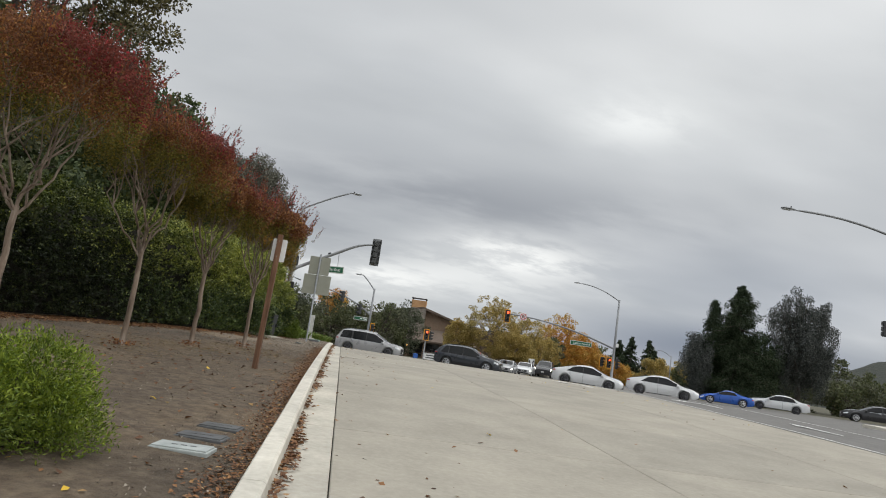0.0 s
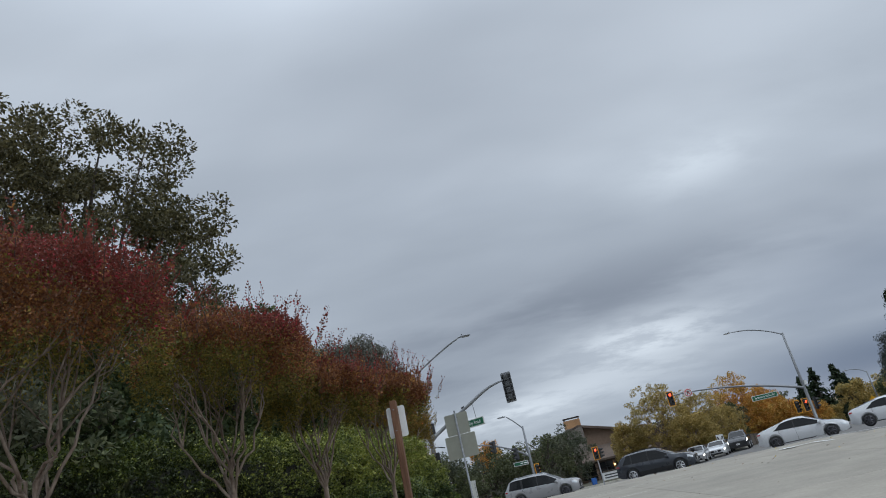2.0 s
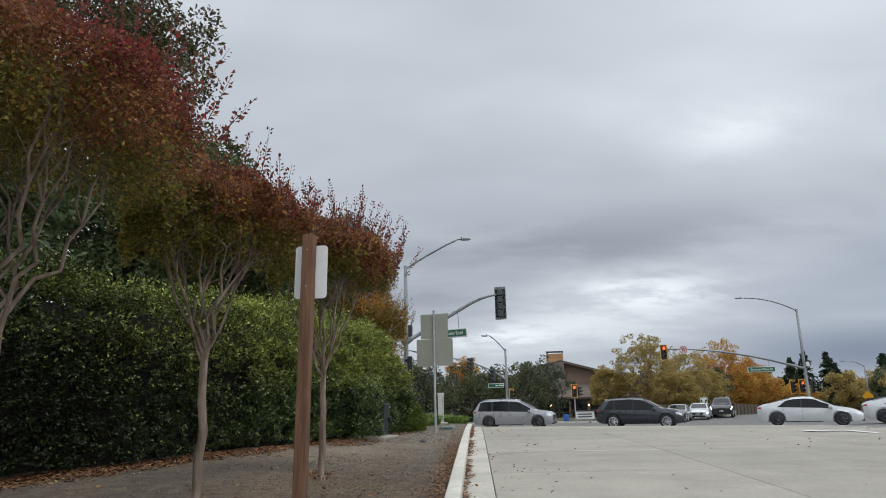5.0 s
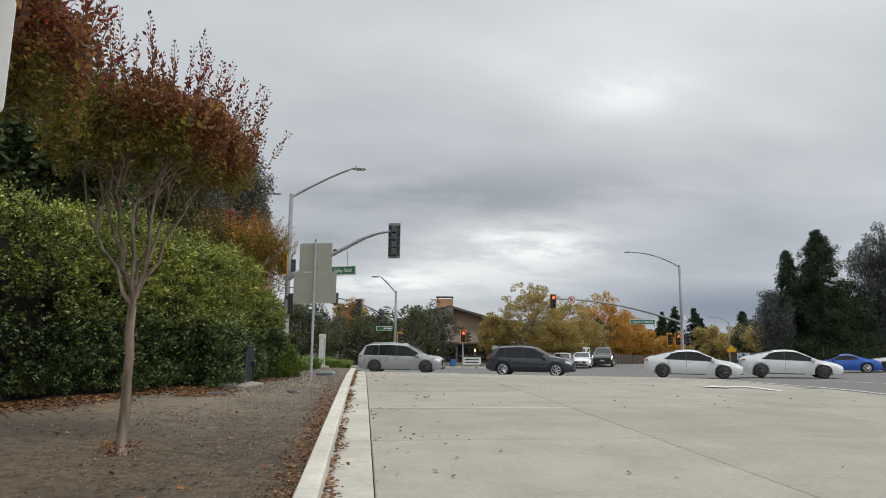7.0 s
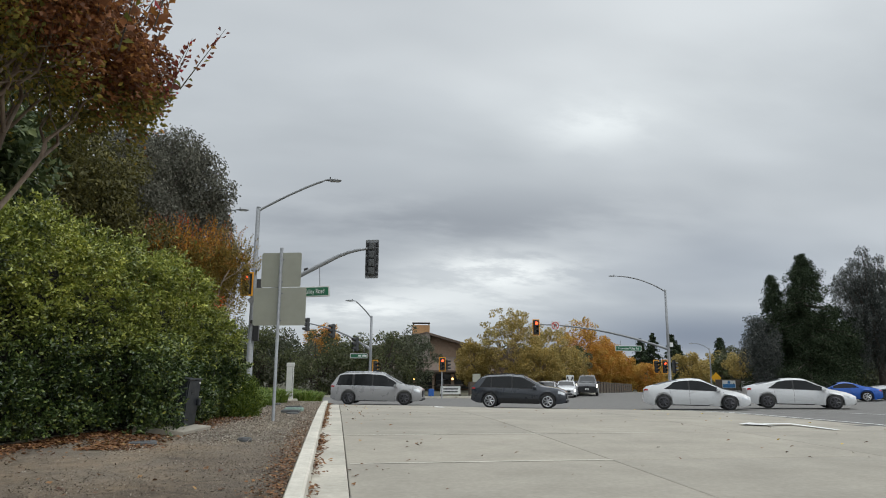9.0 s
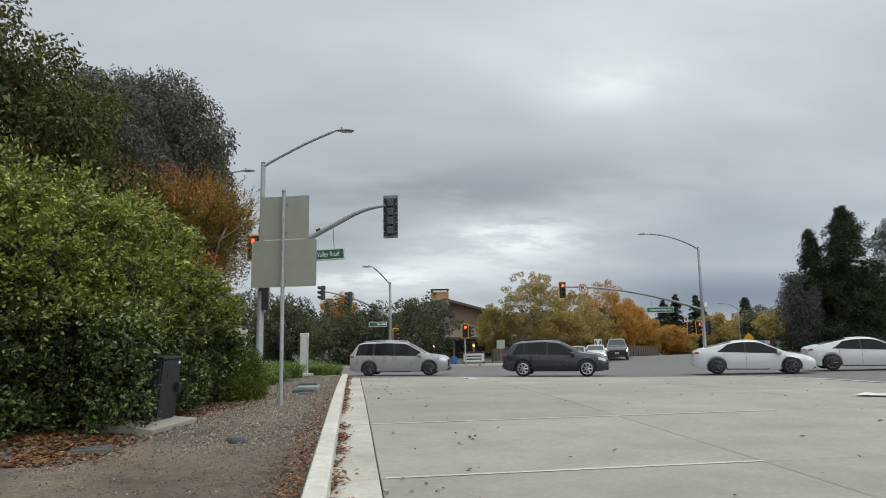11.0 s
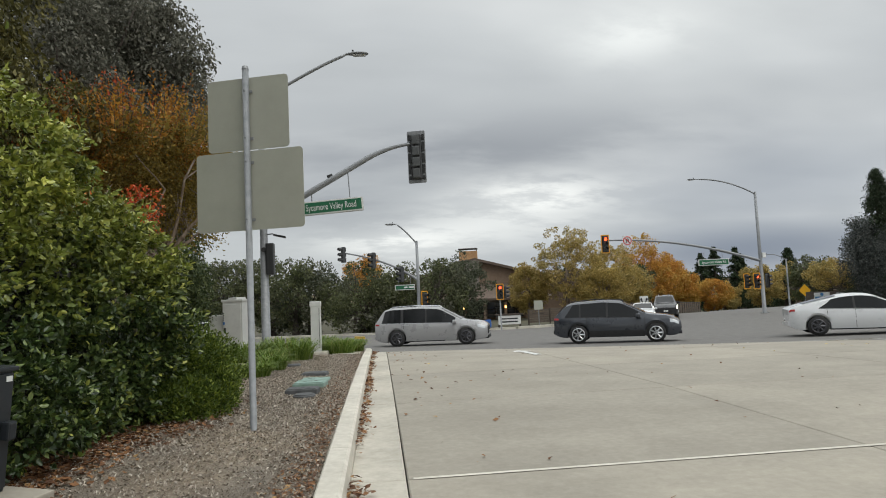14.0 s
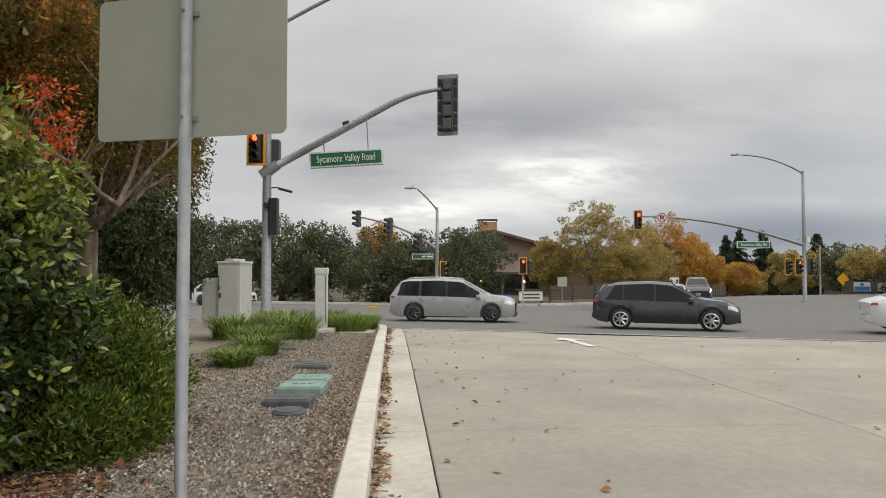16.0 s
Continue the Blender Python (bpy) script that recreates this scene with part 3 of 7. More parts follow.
tagged(new("median", mesh_from("median", [(a, b, land(a, b) + h) for h in (0.0, 0.16) for a, b in ((21.5, -40), (26.0, -40), (29.5, 30.5), (28.2, 32.0), (26.0, 31.0))], [(0, 1, 6, 5), (1, 2, 7, 6), (2, 3, 8, 7), (3, 4, 9, 8), (4, 0, 5, 9), (5, 6, 7, 8, 9)], KERB)), "raised concrete median with a kerb", "median", "", "structure")


def far_kerb(pts, label):
    base = tagged(new("kerb_far"), label, "kerb", "", "structure")
    for a, b in zip(pts, pts[1:]):
        a, b = Vector(a), Vector(b)
        n = max(1, int((b - a).length / 3))
        for k in range(n):
            p, q = a.lerp(b, k / n), a.lerp(b, (k + 0.985) / n)
            d = (q - p).normalized()
            s = Vector((d.y, -d.x)) * 0.09
            w = Vector((d.y, -d.x)) * -0.22
            bm = bmesh.new()
            ring = [[bm.verts.new((*(c + o), land(c.x, c.y) + h)) for o, h in ((s, -0.1), (s, 0.12), (s * 0.7, 0.14), (w, 0.14), (w, -0.1))] for c in (p, q)]
            for i in range(4):
                bm.faces.new((ring[0][i], ring[0][i + 1], ring[1][i + 1], ring[1][i]))
            part("kerb_stone", bm, KERB, base)


far_kerb([(2.6, 74.5), (-3.0, 76.8), (-60.0, 99.0)], "far pale kerb and footway under the oaks")
FAR_EDGE = ((2.6, 74.5), (10.5, 74.0), (26.0, 80.0), (40.0, 98.0), (48.0, 112.0))
sheet("road_mouth", span(2, 58, 2), span(56, 112, 2), -0.03, ASPHALT, "asphalt mouth of the far road", "road", inside=lambda x, y: y < np.interp(x, [p for p, _ in FAR_EDGE], [q for _, q in FAR_EDGE]) and x < 37 + 0.56 * (y - 75))
far_kerb([(26.0, 80.0), (10.5, 74.0), (2.6, 74.5)], "far pale kerb along the restaurant")
# ---- plants ----
def hedge_front(y):
    return -2.64 - 0.40 * (29.4 - y)


def build_hedge():
    h = thing("hedge", (0, 0, 0), "tall clipped dark green hedge with new leaves, painted lighter on top", "hedge")
    ys = span(6.0, 29.6, 0.59)
    top_of = lambda y: 3.02 + 0.3 * noise.noise((0.0, y * 0.5, 4.0)) + 0.14 * noise.noise((0.0, y * 1.7, 8.0)) - 0.75 * max(0, y - 28.3) ** 0.9
    # a solid filler block; its near-black colour stands in for shade between the leaves
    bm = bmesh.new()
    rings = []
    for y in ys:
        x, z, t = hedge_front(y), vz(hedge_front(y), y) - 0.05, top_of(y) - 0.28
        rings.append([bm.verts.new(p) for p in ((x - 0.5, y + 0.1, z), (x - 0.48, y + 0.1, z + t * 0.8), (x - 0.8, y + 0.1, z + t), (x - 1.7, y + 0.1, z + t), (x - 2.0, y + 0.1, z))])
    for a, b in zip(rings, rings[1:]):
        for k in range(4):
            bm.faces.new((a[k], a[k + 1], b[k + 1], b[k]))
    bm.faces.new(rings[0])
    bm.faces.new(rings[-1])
    part("inner_shade_core", bm, SHADE_CORE, h, "near-black core that paints the shade inside")
    places, ways = [], []

    def tuft(a, b, cell=0.3):
        """Offset from the middle of the nearest leafy tuft on a jittered net."""
        best = (9.0, 0.0, 0.0)
        for i in (-1, 0, 1):
            for j in (-1, 0, 1):
                u, w = math.floor(a / cell) + i, math.floor(b / cell) + j
                k = math.sin(u * 127.1 + w * 311.7) * 43758.5
                q = math.sin(u * 269.5 + w * 183.3) * 24634.6
                da, db = a - (u + 0.2 + 0.6 * (k - math.floor(k))) * cell, b - (w + 0.2 + 0.6 * (q - math.floor(q))) * cell
                best = min(best, (math.hypot(da, db), da, db))
        return best

    for y0, y1, count in ((6.0, 16.0, 5200), (16.0, 23.0, 10500), (23.0, 29.9, 14500)):
        extra = 900 if y0 > 20 else 0
        for yi, si in zip(rng.uniform(y0, y1, count + extra), list(rng.uniform(0, 1, count)) + [2.0] * extra):
            x, t = hedge_front(yi), top_of(yi)
            n1 = noise.noise((yi * 1.4, si * 4.0, 2.0)) * 0.24 + noise.noise((yi * 5.0, si * 13.0, 7.0)) * 0.2
            if si < 1 and noise.noise((yi * 2.6, si * 8.0, 21.0)) < -0.3 and rng.uniform() < 0.8:
                continue
            far, da, db = tuft(yi, si / 0.66 * t if si < 0.66 else si * 7.3)
            if si < 0.92 and far > 0.17 and rng.uniform() < 0.75:
                continue
            n1 += 0.17 * max(-0.6, 1 - (far / 0.15) ** 2)
            if si > 1.5:
                # leaves that grow round and over the box in the hedge
                k = rng.uniform()
                if k < 0.45:
                    c = (rng.uniform(-3.4, -2.66), rng.uniform(25.9, 26.62), 0.65 + rng.uniform(0.1, 1.5))
                elif k < 0.75:
                    c = (rng.uniform(-3.4, -2.74), rng.uniform(26.4, 27.4), 0.65 + rng.uniform(1.02, 1.7))
                else:
                    c = (rng.uniform(-3.4, -2.85), rng.uniform(27.25, 28.0), 0.65 + rng.uniform(0.1, 1.6))
                d = (0.7, -0.5, 0.2)
            elif si < 0.66:
                v = si / 0.66
                depth = 0.064 * math.sin(v * 5 + yi) + n1 - 0.7 * max(0, v - 0.85)
                if 25.6 < yi < 28.4 and (v > 0.38 or yi > 27.25):
                    depth += 0.42 * math.sin((yi - 25.6) / 2.8 * math.pi) ** 0.5 * (1.25 - v)
                depth += 0.1 * min(1.0, max(0.0, (yi - 27.2) / 0.8))
                c, d = (x + depth + rng.uniform(-0.2, 0.06), yi, vz(x, yi) + 0.1 + v * (t - 0.12)), (0.9, -0.3 + 3.2 * da, 0.4 + 3.6 * db)
            elif si < 0.92:
                u = (si - 0.66) / 0.26
                c, d = (x - 0.1 - u * 1.9, yi, vz(x, yi) + t + n1 * 1.3 + rng.uniform(-0.12, 0.1)), (0.1, -0.1, 1.0)
            elif yi > 23.0:
                u, v = (si - 0.92) / 0.08, rng.uniform(0, 1)
                c = (hedge_front(29.6) + 0.0 - u * 2.0, 29.6 + 0.25 * math.sin(v * 3.0) + n1 + rng.uniform(-0.15, 0.1), vz(-2.7, 29.6) + 0.1 + v * (top_of(29.6) - 0.1))
                d = (0.2, 0.9, 0.7)
            else:
                continue
            # a sprig: leaves spiral up a short twig and point out and forward
            d = np.array(d) + rng.normal(size=3) * 0.4
            d /= np.linalg.norm(d)
            q = rng.normal(size=(9, 3))
            q -= (q @ d)[:, None] * d
            q /= np.linalg.norm(q, axis=1, keepdims=True)
            places += list(np.array(c) + d * np.linspace(-0.1, 0.07, 9)[:, None] + q * 0.03)
            ways += list(q + d * np.linspace(0.2, 1.6, 9)[:, None] + np.array((0, 0, -0.25)))
    # sprigs that stand out of the clipped top
    for _ in range(420):
        y = rng.uniform(14, 29.2)
        b = np.array((hedge_front(y) - rng.uniform(-0.05, 1.6), y, vz(hedge_front(y), y) + top_of(y)))
        d = np.array((rng.normal() * 0.25, rng.normal() * 0.25, 1.0))
        for k in range(9):
            places.append(b + d * (k / 9) * rng.uniform(0.15, 0.6) + rng.normal(size=3) * 0.025)
            ways.append(d + rng.normal(size=3) * 0.7)
    # darker copies paint shade at one end, young pale sprig tips the lit top
    leaf_kind = []
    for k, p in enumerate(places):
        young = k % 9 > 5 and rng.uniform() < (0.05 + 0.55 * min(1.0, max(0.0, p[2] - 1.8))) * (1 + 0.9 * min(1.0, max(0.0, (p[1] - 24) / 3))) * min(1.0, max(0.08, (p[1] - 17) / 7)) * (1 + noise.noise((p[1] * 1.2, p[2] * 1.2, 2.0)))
        leaf_kind.append(2 if young else int(rng.uniform() < (24.5 - p[1]) / 5))
    leaves("foliage", places, ways, 0.061, (HEDGE_LEAF, SHADED_HEDGE_LEAF, NEW_HEDGE_LEAF), h, 0.25, 0.48, 0.12, "", True, None, leaf_kind)
    return h


build_hedge()


def limb(bm, a, b, r0, r1, wander, sides=7, steps=5):
    a, b = np.array(a, float), np.array(b, float)
    pts = [a + (b - a) * (i / steps) + (rng.normal(size=3) * wander * math.sin(math.pi * i / steps) if 0 < i < steps else 0) for i in range(steps + 1)]
    tube(bm, pts, [r0 + (r1 - r0) * i / steps for i in range(steps + 1)], sides)
    return pts


def myrtle(at, fork, low, high, tip, wide, label, red_side=1.0, count=44000, leaf=0.041, trunk=0.043, shoots=105, olive=0.36, palette=None, shift=0.0, red=0.81):
    """A vase-shaped small tree: a pale trunk forks low into many rising limbs under a
    broad flat crown (from low to high) that ends in upright feathery shoots (to tip)."""
    x, y = at
    t = thing("crape_myrtle", (x, y, vz(x, y) - 0.05), label, "tree")
    bm = bmesh.new()
    f = np.array((0.0, 0.0, fork))
    limb(bm, (0, 0, 0), f, trunk * 1.25, trunk * 0.95, 0.014, 10, 6)
    under = lambda r: low + 0.22 - 0.2 * (r / wide) ** 2
    over = lambda r: high + 0.05 - 0.6 * (r / wide) ** 2
    for k in range(9):
        a = 2 * math.pi * (k + rng.uniform(-0.35, 0.35)) / 9
        out = wide * rng.uniform(0.18, 0.5)
        knee = f + np.array((math.cos(a) * out, math.sin(a) * out, (low - fork) * rng.uniform(0.5, 0.85)))
        lb = bmesh.new()
        limb(lb, f + np.array((0, 0, rng.uniform(-0.18, 0.05))), knee, trunk * 0.52, trunk * 0.32, 0.05, 7)
        part("limb", lb, BARK, t, "", True)
        for _ in range(3):
            b = a + rng.normal() * 0.55
            r = min(wide * 0.9, out + wide * rng.uniform(0.05, 0.42))
            e = np.array((math.cos(b) * r + shift, math.sin(b) * r, under(r) + rng.uniform(0.1, 0.6) * (high - low)))
            lb = bmesh.new()
            pts = limb(lb, knee, e, trunk * 0.32, trunk * 0.13, 0.05, 5, 4)
            for _ in range(3):
                v = pts[rng.integers(1, 5)]
                limb(lb, v, v + np.array((rng.normal() * 0.22, rng.normal() * 0.22, rng.uniform(0.25, 0.6))) * wide * 0.7, trunk * 0.14, trunk * 0.05, 0.02, 4, 3)
            part("branch", lb, BARK, t, "", True)
    part("trunk", bm, BARK, t, "smooth pale grey-brown trunk", True)
    places, ways, sizes = [], [], []
    while len(places) < count:
        r, a = wide * math.sqrt(rng.uniform(0, 1)) * 0.98, rng.uniform(0, 2 * math.pi)
        px, py = math.cos(a) * r, math.sin(a) * r
        lump, fine = noise.noise((px * 2.2 + x, py * 2.2 + y, 3.0)), noise.noise((px * 5.5 + x, py * 5.5 + y, 9.0))
        if r > wide * (0.86 + 0.3 * noise.noise((math.cos(a) * 2.5 + x, math.sin(a) * 2.5, y))):
            continue
        lo, hi = under(r) + 0.3 * lump + 0.4 * fine - 0.08, over(r) + 0.22 * lump + 0.15 * fine
        z = lo + (hi - lo) * rng.beta(2.0, 1.15)
        if noise.noise((px * 3.1 + y, py * 3.1, z * 3.1)) < -0.15 and rng.uniform() < 0.85:
            continue
        places.append((px + shift, py, z))
        ways.append((px * 0.5, py * 0.5, -0.2))
        sizes.append(1.0)
    inner = len(places)
    sb = bmesh.new()
    for _ in range(shoots):
        r, a = wide * math.sqrt(rng.uniform(0.02, 1)) * 1.02, rng.uniform(0, 2 * math.pi)
        b = np.array((math.cos(a) * r + shift, math.sin(a) * r, over(r) - rng.uniform(0.1, 0.4)))
        d = np.array((math.cos(a), math.sin(a), 0)) * (0.12 + 0.33 * (r / wide) ** 1.5) + np.array((0, 0, 1.0)) + rng.normal(size=3) * 0.16
        d /= np.linalg.norm(d)
        length = (tip - high) * rng.uniform(0.4, 1.0) * (1.15 - 0.6 * (r / wide) ** 2) + 0.28
        bend = np.array((rng.normal() * 0.06, rng.normal() * 0.06, 0.05)) * length
        tube(sb, [b, b + d * length * 0.5 + bend * 0.3, b + d * length + bend], [0.005, 0.0035, 0.0015], 3)
        q = np.cross(d, rng.normal(size=3))
        q /= np.linalg.norm(q)
        pairs = max(4, int(length / (leaf * 0.95)))
        for j in range(pairs):
            s = (j + 0.5) / pairs
            twist = q * math.cos(j * 0.5) + np.cross(d, q) * math.sin(j * 0.5)
            for w in (twist, -twist):
                if rng.uniform() < 0.12:
                    continue
                places.append(b + d * length * s + bend * s * s + w * leaf * 0.75)
                ways.append(w + d * (0.6 + 0.8 * s) + rng.normal(size=3) * 0.25)
                sizes.append((1.15 - 0.55 * s) * rng.uniform(0.75, 1.15))
    tagged(part("twig_mass", sb, DARK_BARK, t, "thin upright twigs"), kind="stuff")
    # green low down, brown and orange in the middle, crimson on the sunny shoulder
    which = []
    for px, py, pz in places:
        h = (pz - low) / (tip - low)
        n1, n2 = noise.noise((px * 1.3 + x, py * 1.3 + y, pz * 1.3)), rng.normal() * 0.1
        if h + 0.5 * red_side * px / wide + 0.5 * n1 + n2 > red:
            which.append(2)
        elif h + (0.2 if red_side > 0 else -0.35) * px / wide - 0.5 * n1 + n2 < olive:
            which.append(0)
        else:
            which.append(1)
    colours = palette or (MYRTLE_OLIVE, MYRTLE_BROWN, MYRTLE_RED)
    round_foot = [(math.cos(a) * r, math.sin(a) * r, 0.06 + rng.uniform(0, 0.11)) for a, r in zip(rng.uniform(0, 6.3, 90), rng.uniform(0.05, 0.24, 90))]
    leaves("sucker_leaves", round_foot, [(p, q, 0.1) for p, q, _ in round_foot], 0.05, colours[1], t, 0.6, 0.55, 0.15, "dry brown suckers at the foot")
    leaves("crown", places[:inner], ways[:inner], leaf, colours, t, 0.8, 0.55, 0.15, "", False, None, which[:inner])
    tagged(leaves("shoot_mass", places[inner:], ways[inner:], leaf * 1.75, colours, t, 0.2, 0.56, 0.2, "feathery upright leafy shoots", False, sizes[inner:], which[inner:]), kind="stuff")
    return t


for at, fork, low, high, tip, wide in (
        ((-4.85, 11.0), 2.0, 3.1, 4.65, 4.95, 1.5), ((-3.93, 13.8), 1.8, 3.05, 4.3, 4.65, 1.45),
        ((-3.24, 16.15), 1.75, 2.8, 3.8, 4.2, 1.15), ((-2.5, 18.8), 1.53, 2.85, 3.85, 4.45, 1.16)):
    tagged(myrtle(at, fork, low, high, tip, wide, "slender crape myrtle with red and orange autumn leaves", shift=0.1), group="crape myrtles along the hedge")
ORANGE_MYRTLE = leaf_mat("orange_myrtle_leaf", [(0.0, (0.24, 0.10, 0.022)), (0.5, (0.38, 0.165, 0.028)), (1.0, (0.55, 0.3, 0.05))], None, 1, (0, 1), 0.55, 0.45)
SCARLET_MYRTLE = leaf_mat("scarlet_myrtle_leaf", [(0.0, (0.28, 0.07, 0.03)), (0.6, (0.48, 0.09, 0.035)), (1.0, (0.55, 0.22, 0.045))], None, 1, (0, 1), 0.55, 0.45)
BRONZE_MYRTLE = leaf_mat("bronze_olive_myrtle_leaf", [(0.0, (0.11, 0.085, 0.025)), (0.5, (0.22, 0.165, 0.04)), (1.0, (0.36, 0.25, 0.055))], None, 1, (0, 1), 0.55, 0.45)
myrtle((-4.75, 35.6), 1.9, 2.45, 4.95, 5.75, 1.95, "larger crape myrtle with orange, red and olive autumn leaves", -1.0, 64000, 0.058, 0.125, 230, 0.58, (BRONZE_MYRTLE, ORANGE_MYRTLE, SCARLET_MYRTLE), red=0.98)


def shrub(name, at, size, count, leaf, material, label, clump_count=26):
    x, y = at
    z = vz(x, y) - 0.03
    t = thing(name, (x, y, z), label, "shrub")
    c, r = [], []
    bm = bmesh.new()
    for _ in range(clump_count):
        d = rng.normal(size=3)
        d[2] = abs(d[2])
        d /= np.linalg.norm(d)
        c.append(d * np.array(size) * 0.72 * rng.uniform(0.55, 1.0) + np.array((0, 0, size[2] * 0.08)))
        r.append(min(size) * rng.uniform(0.28, 0.42))
        limb(bm, (rng.normal() * 0.05, rng.normal() * 0.05, 0), c[-1] * 0.9, 0.018, 0.006, 0.03, 5, 3)
    part("stems", bm, DARK_BARK, t, "dark woody stems")
    p, w = clumps(c, r, count, 0.85)
    keep = p[:, 2] > 0.02
    leaves("foliage", p[keep], w[keep] + np.array((0, 0, 0.6)), leaf, material, t, 0.5, 0.35)
    return t


shrub("shrub", (-2.5, 6.3), (0.95, 0.95, 0.95), 34000, 0.038, SHRUB_LEAF, "rounded bright green shrub at the edge of the dirt", 34)
DARK_SHRUB = leaf_mat("dark_rosemary_leaf", [(0.0, (0.035, 0.06, 0.011)), (0.6, (0.095, 0.14, 0.02)), (1.0, (0.22, 0.27, 0.04))], None, 1, (0, 1), 0.55, 0.15)
shrub("shrub", (-2.58, 30.6), (0.84, 1.25, 1.35), 72000, 0.052, DARK_SHRUB, "low spreading dark green shrub on the mulch", 90)
shrub("shrub", (-4.6, 35.0), (1.2, 2.0, 1.0), 9000, 0.06, DARK_SHRUB, "low dark green shrub behind the mulch", 40)


def grass_clump(at, r, h, blades, label):
    x, y = at
    t = thing("grass_clump", (x, y, vz(x, y) - 0.02), label, "grass", "strappy grass clumps at the corner")
    verts, faces = [], []
    for _ in range(blades):
        a, b = rng.uniform(0, 2 * math.pi), rng.uniform(0, 1) ** 0.5 * r * 0.5
        base = np.array((math.cos(a) * b, math.sin(a) * b, 0))
        a2 = a + rng.normal() * 0.6
        out = np.array((math.cos(a2), math.sin(a2), 0)) * r * rng.uniform(0.3, 0.9)
        hh = h * rng.uniform(0.6, 1.1)
        side = np.array((-math.sin(a2), math.cos(a2), 0)) * 0.008
        i = len(verts)
        for s, wd in ((0, 1), (0.4, 1), (0.75, 0.8), (1.0, 0.1)):
            c = base + out * s**1.6 + np.array((0, 0, hh * (s - 0.45 * s**3)))
            verts += [c - side * wd, c + side * wd]
        faces += [(i + 2 * k, i + 2 * k + 1, i + 2 * k + 3, i + 2 * k + 2) for k in range(3)]
    ob = new("grass_tuft", mesh_from("grass_tuft", verts, faces, GRASS))
    ob.parent = t
    return t


GRASS = leaf_mat("strappy_green_leaf", [(0.0, (0.075, 0.13, 0.02)), (0.6, (0.155, 0.24, 0.04)), (0.93, (0.27, 0.34, 0.08)), (1.0, (0.40, 0.34, 0.16))], None, 1, (0, 1), 0.5, 0.3)
for gx, gy, gr, gh in ((-2.2, 38.6, 0.75, 0.75), (-1.25, 40.6, 0.7, 0.7), (-2.7, 39.8, 0.7, 0.8), (-0.95, 41.6, 0.55, 0.6), (-2.3, 35.7, 0.5, 0.5), (-2.35, 34.4, 0.45, 0.42), (-1.9, 41.5, 0.7, 0.75), (-3.3, 38.3, 0.7, 0.7), (-2.6, 37.0, 0.6, 0.55)):
    grass_clump((gx, gy), gr, gh * 1.1, 460, "clump of strappy bright green leaves in mulch")


def big_tree(name, at, trunk_r, crown, count, leaf, bark, material, label, n_clump=46, clump=1.0, droop=0.0, ground=None):
    """A tree of trunk, limbs and a crown of many leafy clumps; crown: centre height, half widths x, y, z."""
    x, y = at
    z = (land(x, y) if ground is None else ground) - 0.1
    t = thing(name, (x, y, z), label, "tree")
    h, rx, ry, rz_ = crown
    bm = bmesh.new()
    tube(bm, [(0, 0, 0), (0, 0, h * 0.15), (rng.normal() * 0.1, rng.normal() * 0.1, h * 0.55), (rng.normal() * 0.2, rng.normal() * 0.2, h)], [trunk_r * 1.35, trunk_r, trunk_r * 0.8, trunk_r * 0.3], 9)
    c, r = [], []
    for _ in range(n_clump):
        d = rng.normal(size=3)
        d /= np.linalg.norm(d)
        s = rng.uniform(0.5, 1.0) * (1 + 0.25 * noise.noise(tuple(d * 1.7 + x)))
        s = min(s, 1.04)
        p = np.array((0, 0, h)) + d * np.array((rx, ry, rz_)) * s
        c.append(p)
        r.append(clump * rng.uniform(0.6, 1.25))
    for p in c[:: max(1, n_clump // (70 if trunk_r > 0.4 or count > 60000 else 30))]:
        s = np.array((0, 0, h * rng.uniform(0.3, 0.75)))
        limb(bm, s, p, trunk_r * 0.3, trunk_r * 0.06, 0.15, 5, 4)
    part("trunk", bm, bark, t, "", True)
    p, w = clumps(c, r, count, 0.8)
    if droop:
        p[:, 2] -= droop * rng.uniform(0, 1, len(p)) ** 2
        w[:, 2] -= 1.5
    leaves("crown", p, w, leaf, material, t, 0.7, 0.5)
    return t


def conifer(name, at, height, r, count, leaf, label, base=0.12):
    """Tiers of drooping boughs round a straight trunk."""
    x, y = at
    t = thing(name, (x, y, land(x, y) - 0.1), label, "tree")
    bm = bmesh.new()
    tube(bm, [(0, 0, 0), (0, 0, height * 0.5), (0, 0, height)], [r * 0.09, r * 0.06, 0.02], 8)
    places, ways = [], []
    n = 230 if count > 30000 else 110
    for k in range(n):
        s = base + (1 - base) * (k / n)
        a = rng.uniform(0, 2 * math.pi)
        reach = r * (1 - s) ** 0.7 * rng.uniform(0.4, 1.15) * (1 + 0.5 * noise.noise((a, s * 6.0, x))) + 0.2
        z0 = height * s
        end = np.array((math.cos(a) * reach, math.sin(a) * reach, z0 - reach * 0.22))
        limb(bm, (0, 0, z0), end, 0.03 + 0.02 * reach, 0.01, 0.05, 4, 3)
        m = max(12, int(count / n * (0.35 + 1.3 * (1 - s))))
        u = rng.uniform(0.1, 1.05, size=(m, 1)) ** 0.7
        q = np.array((0, 0, z0)) + (end - np.array((0, 0, z0))) * u + rng.normal(size=(m, 3)) * (np.array((0.15, 0.15, 0.16)) * (0.6 + reach * 0.5))
        places += list(q)
        ways += list(np.tile(end - np.array((0, 0, z0 + 0.5)), (m, 1)))
    part("trunk", bm, DARK_BARK, t, "", True)
    leaves("crown", places, ways, leaf, DARK_LEAF, t, 0.5, 0.4)
    return t


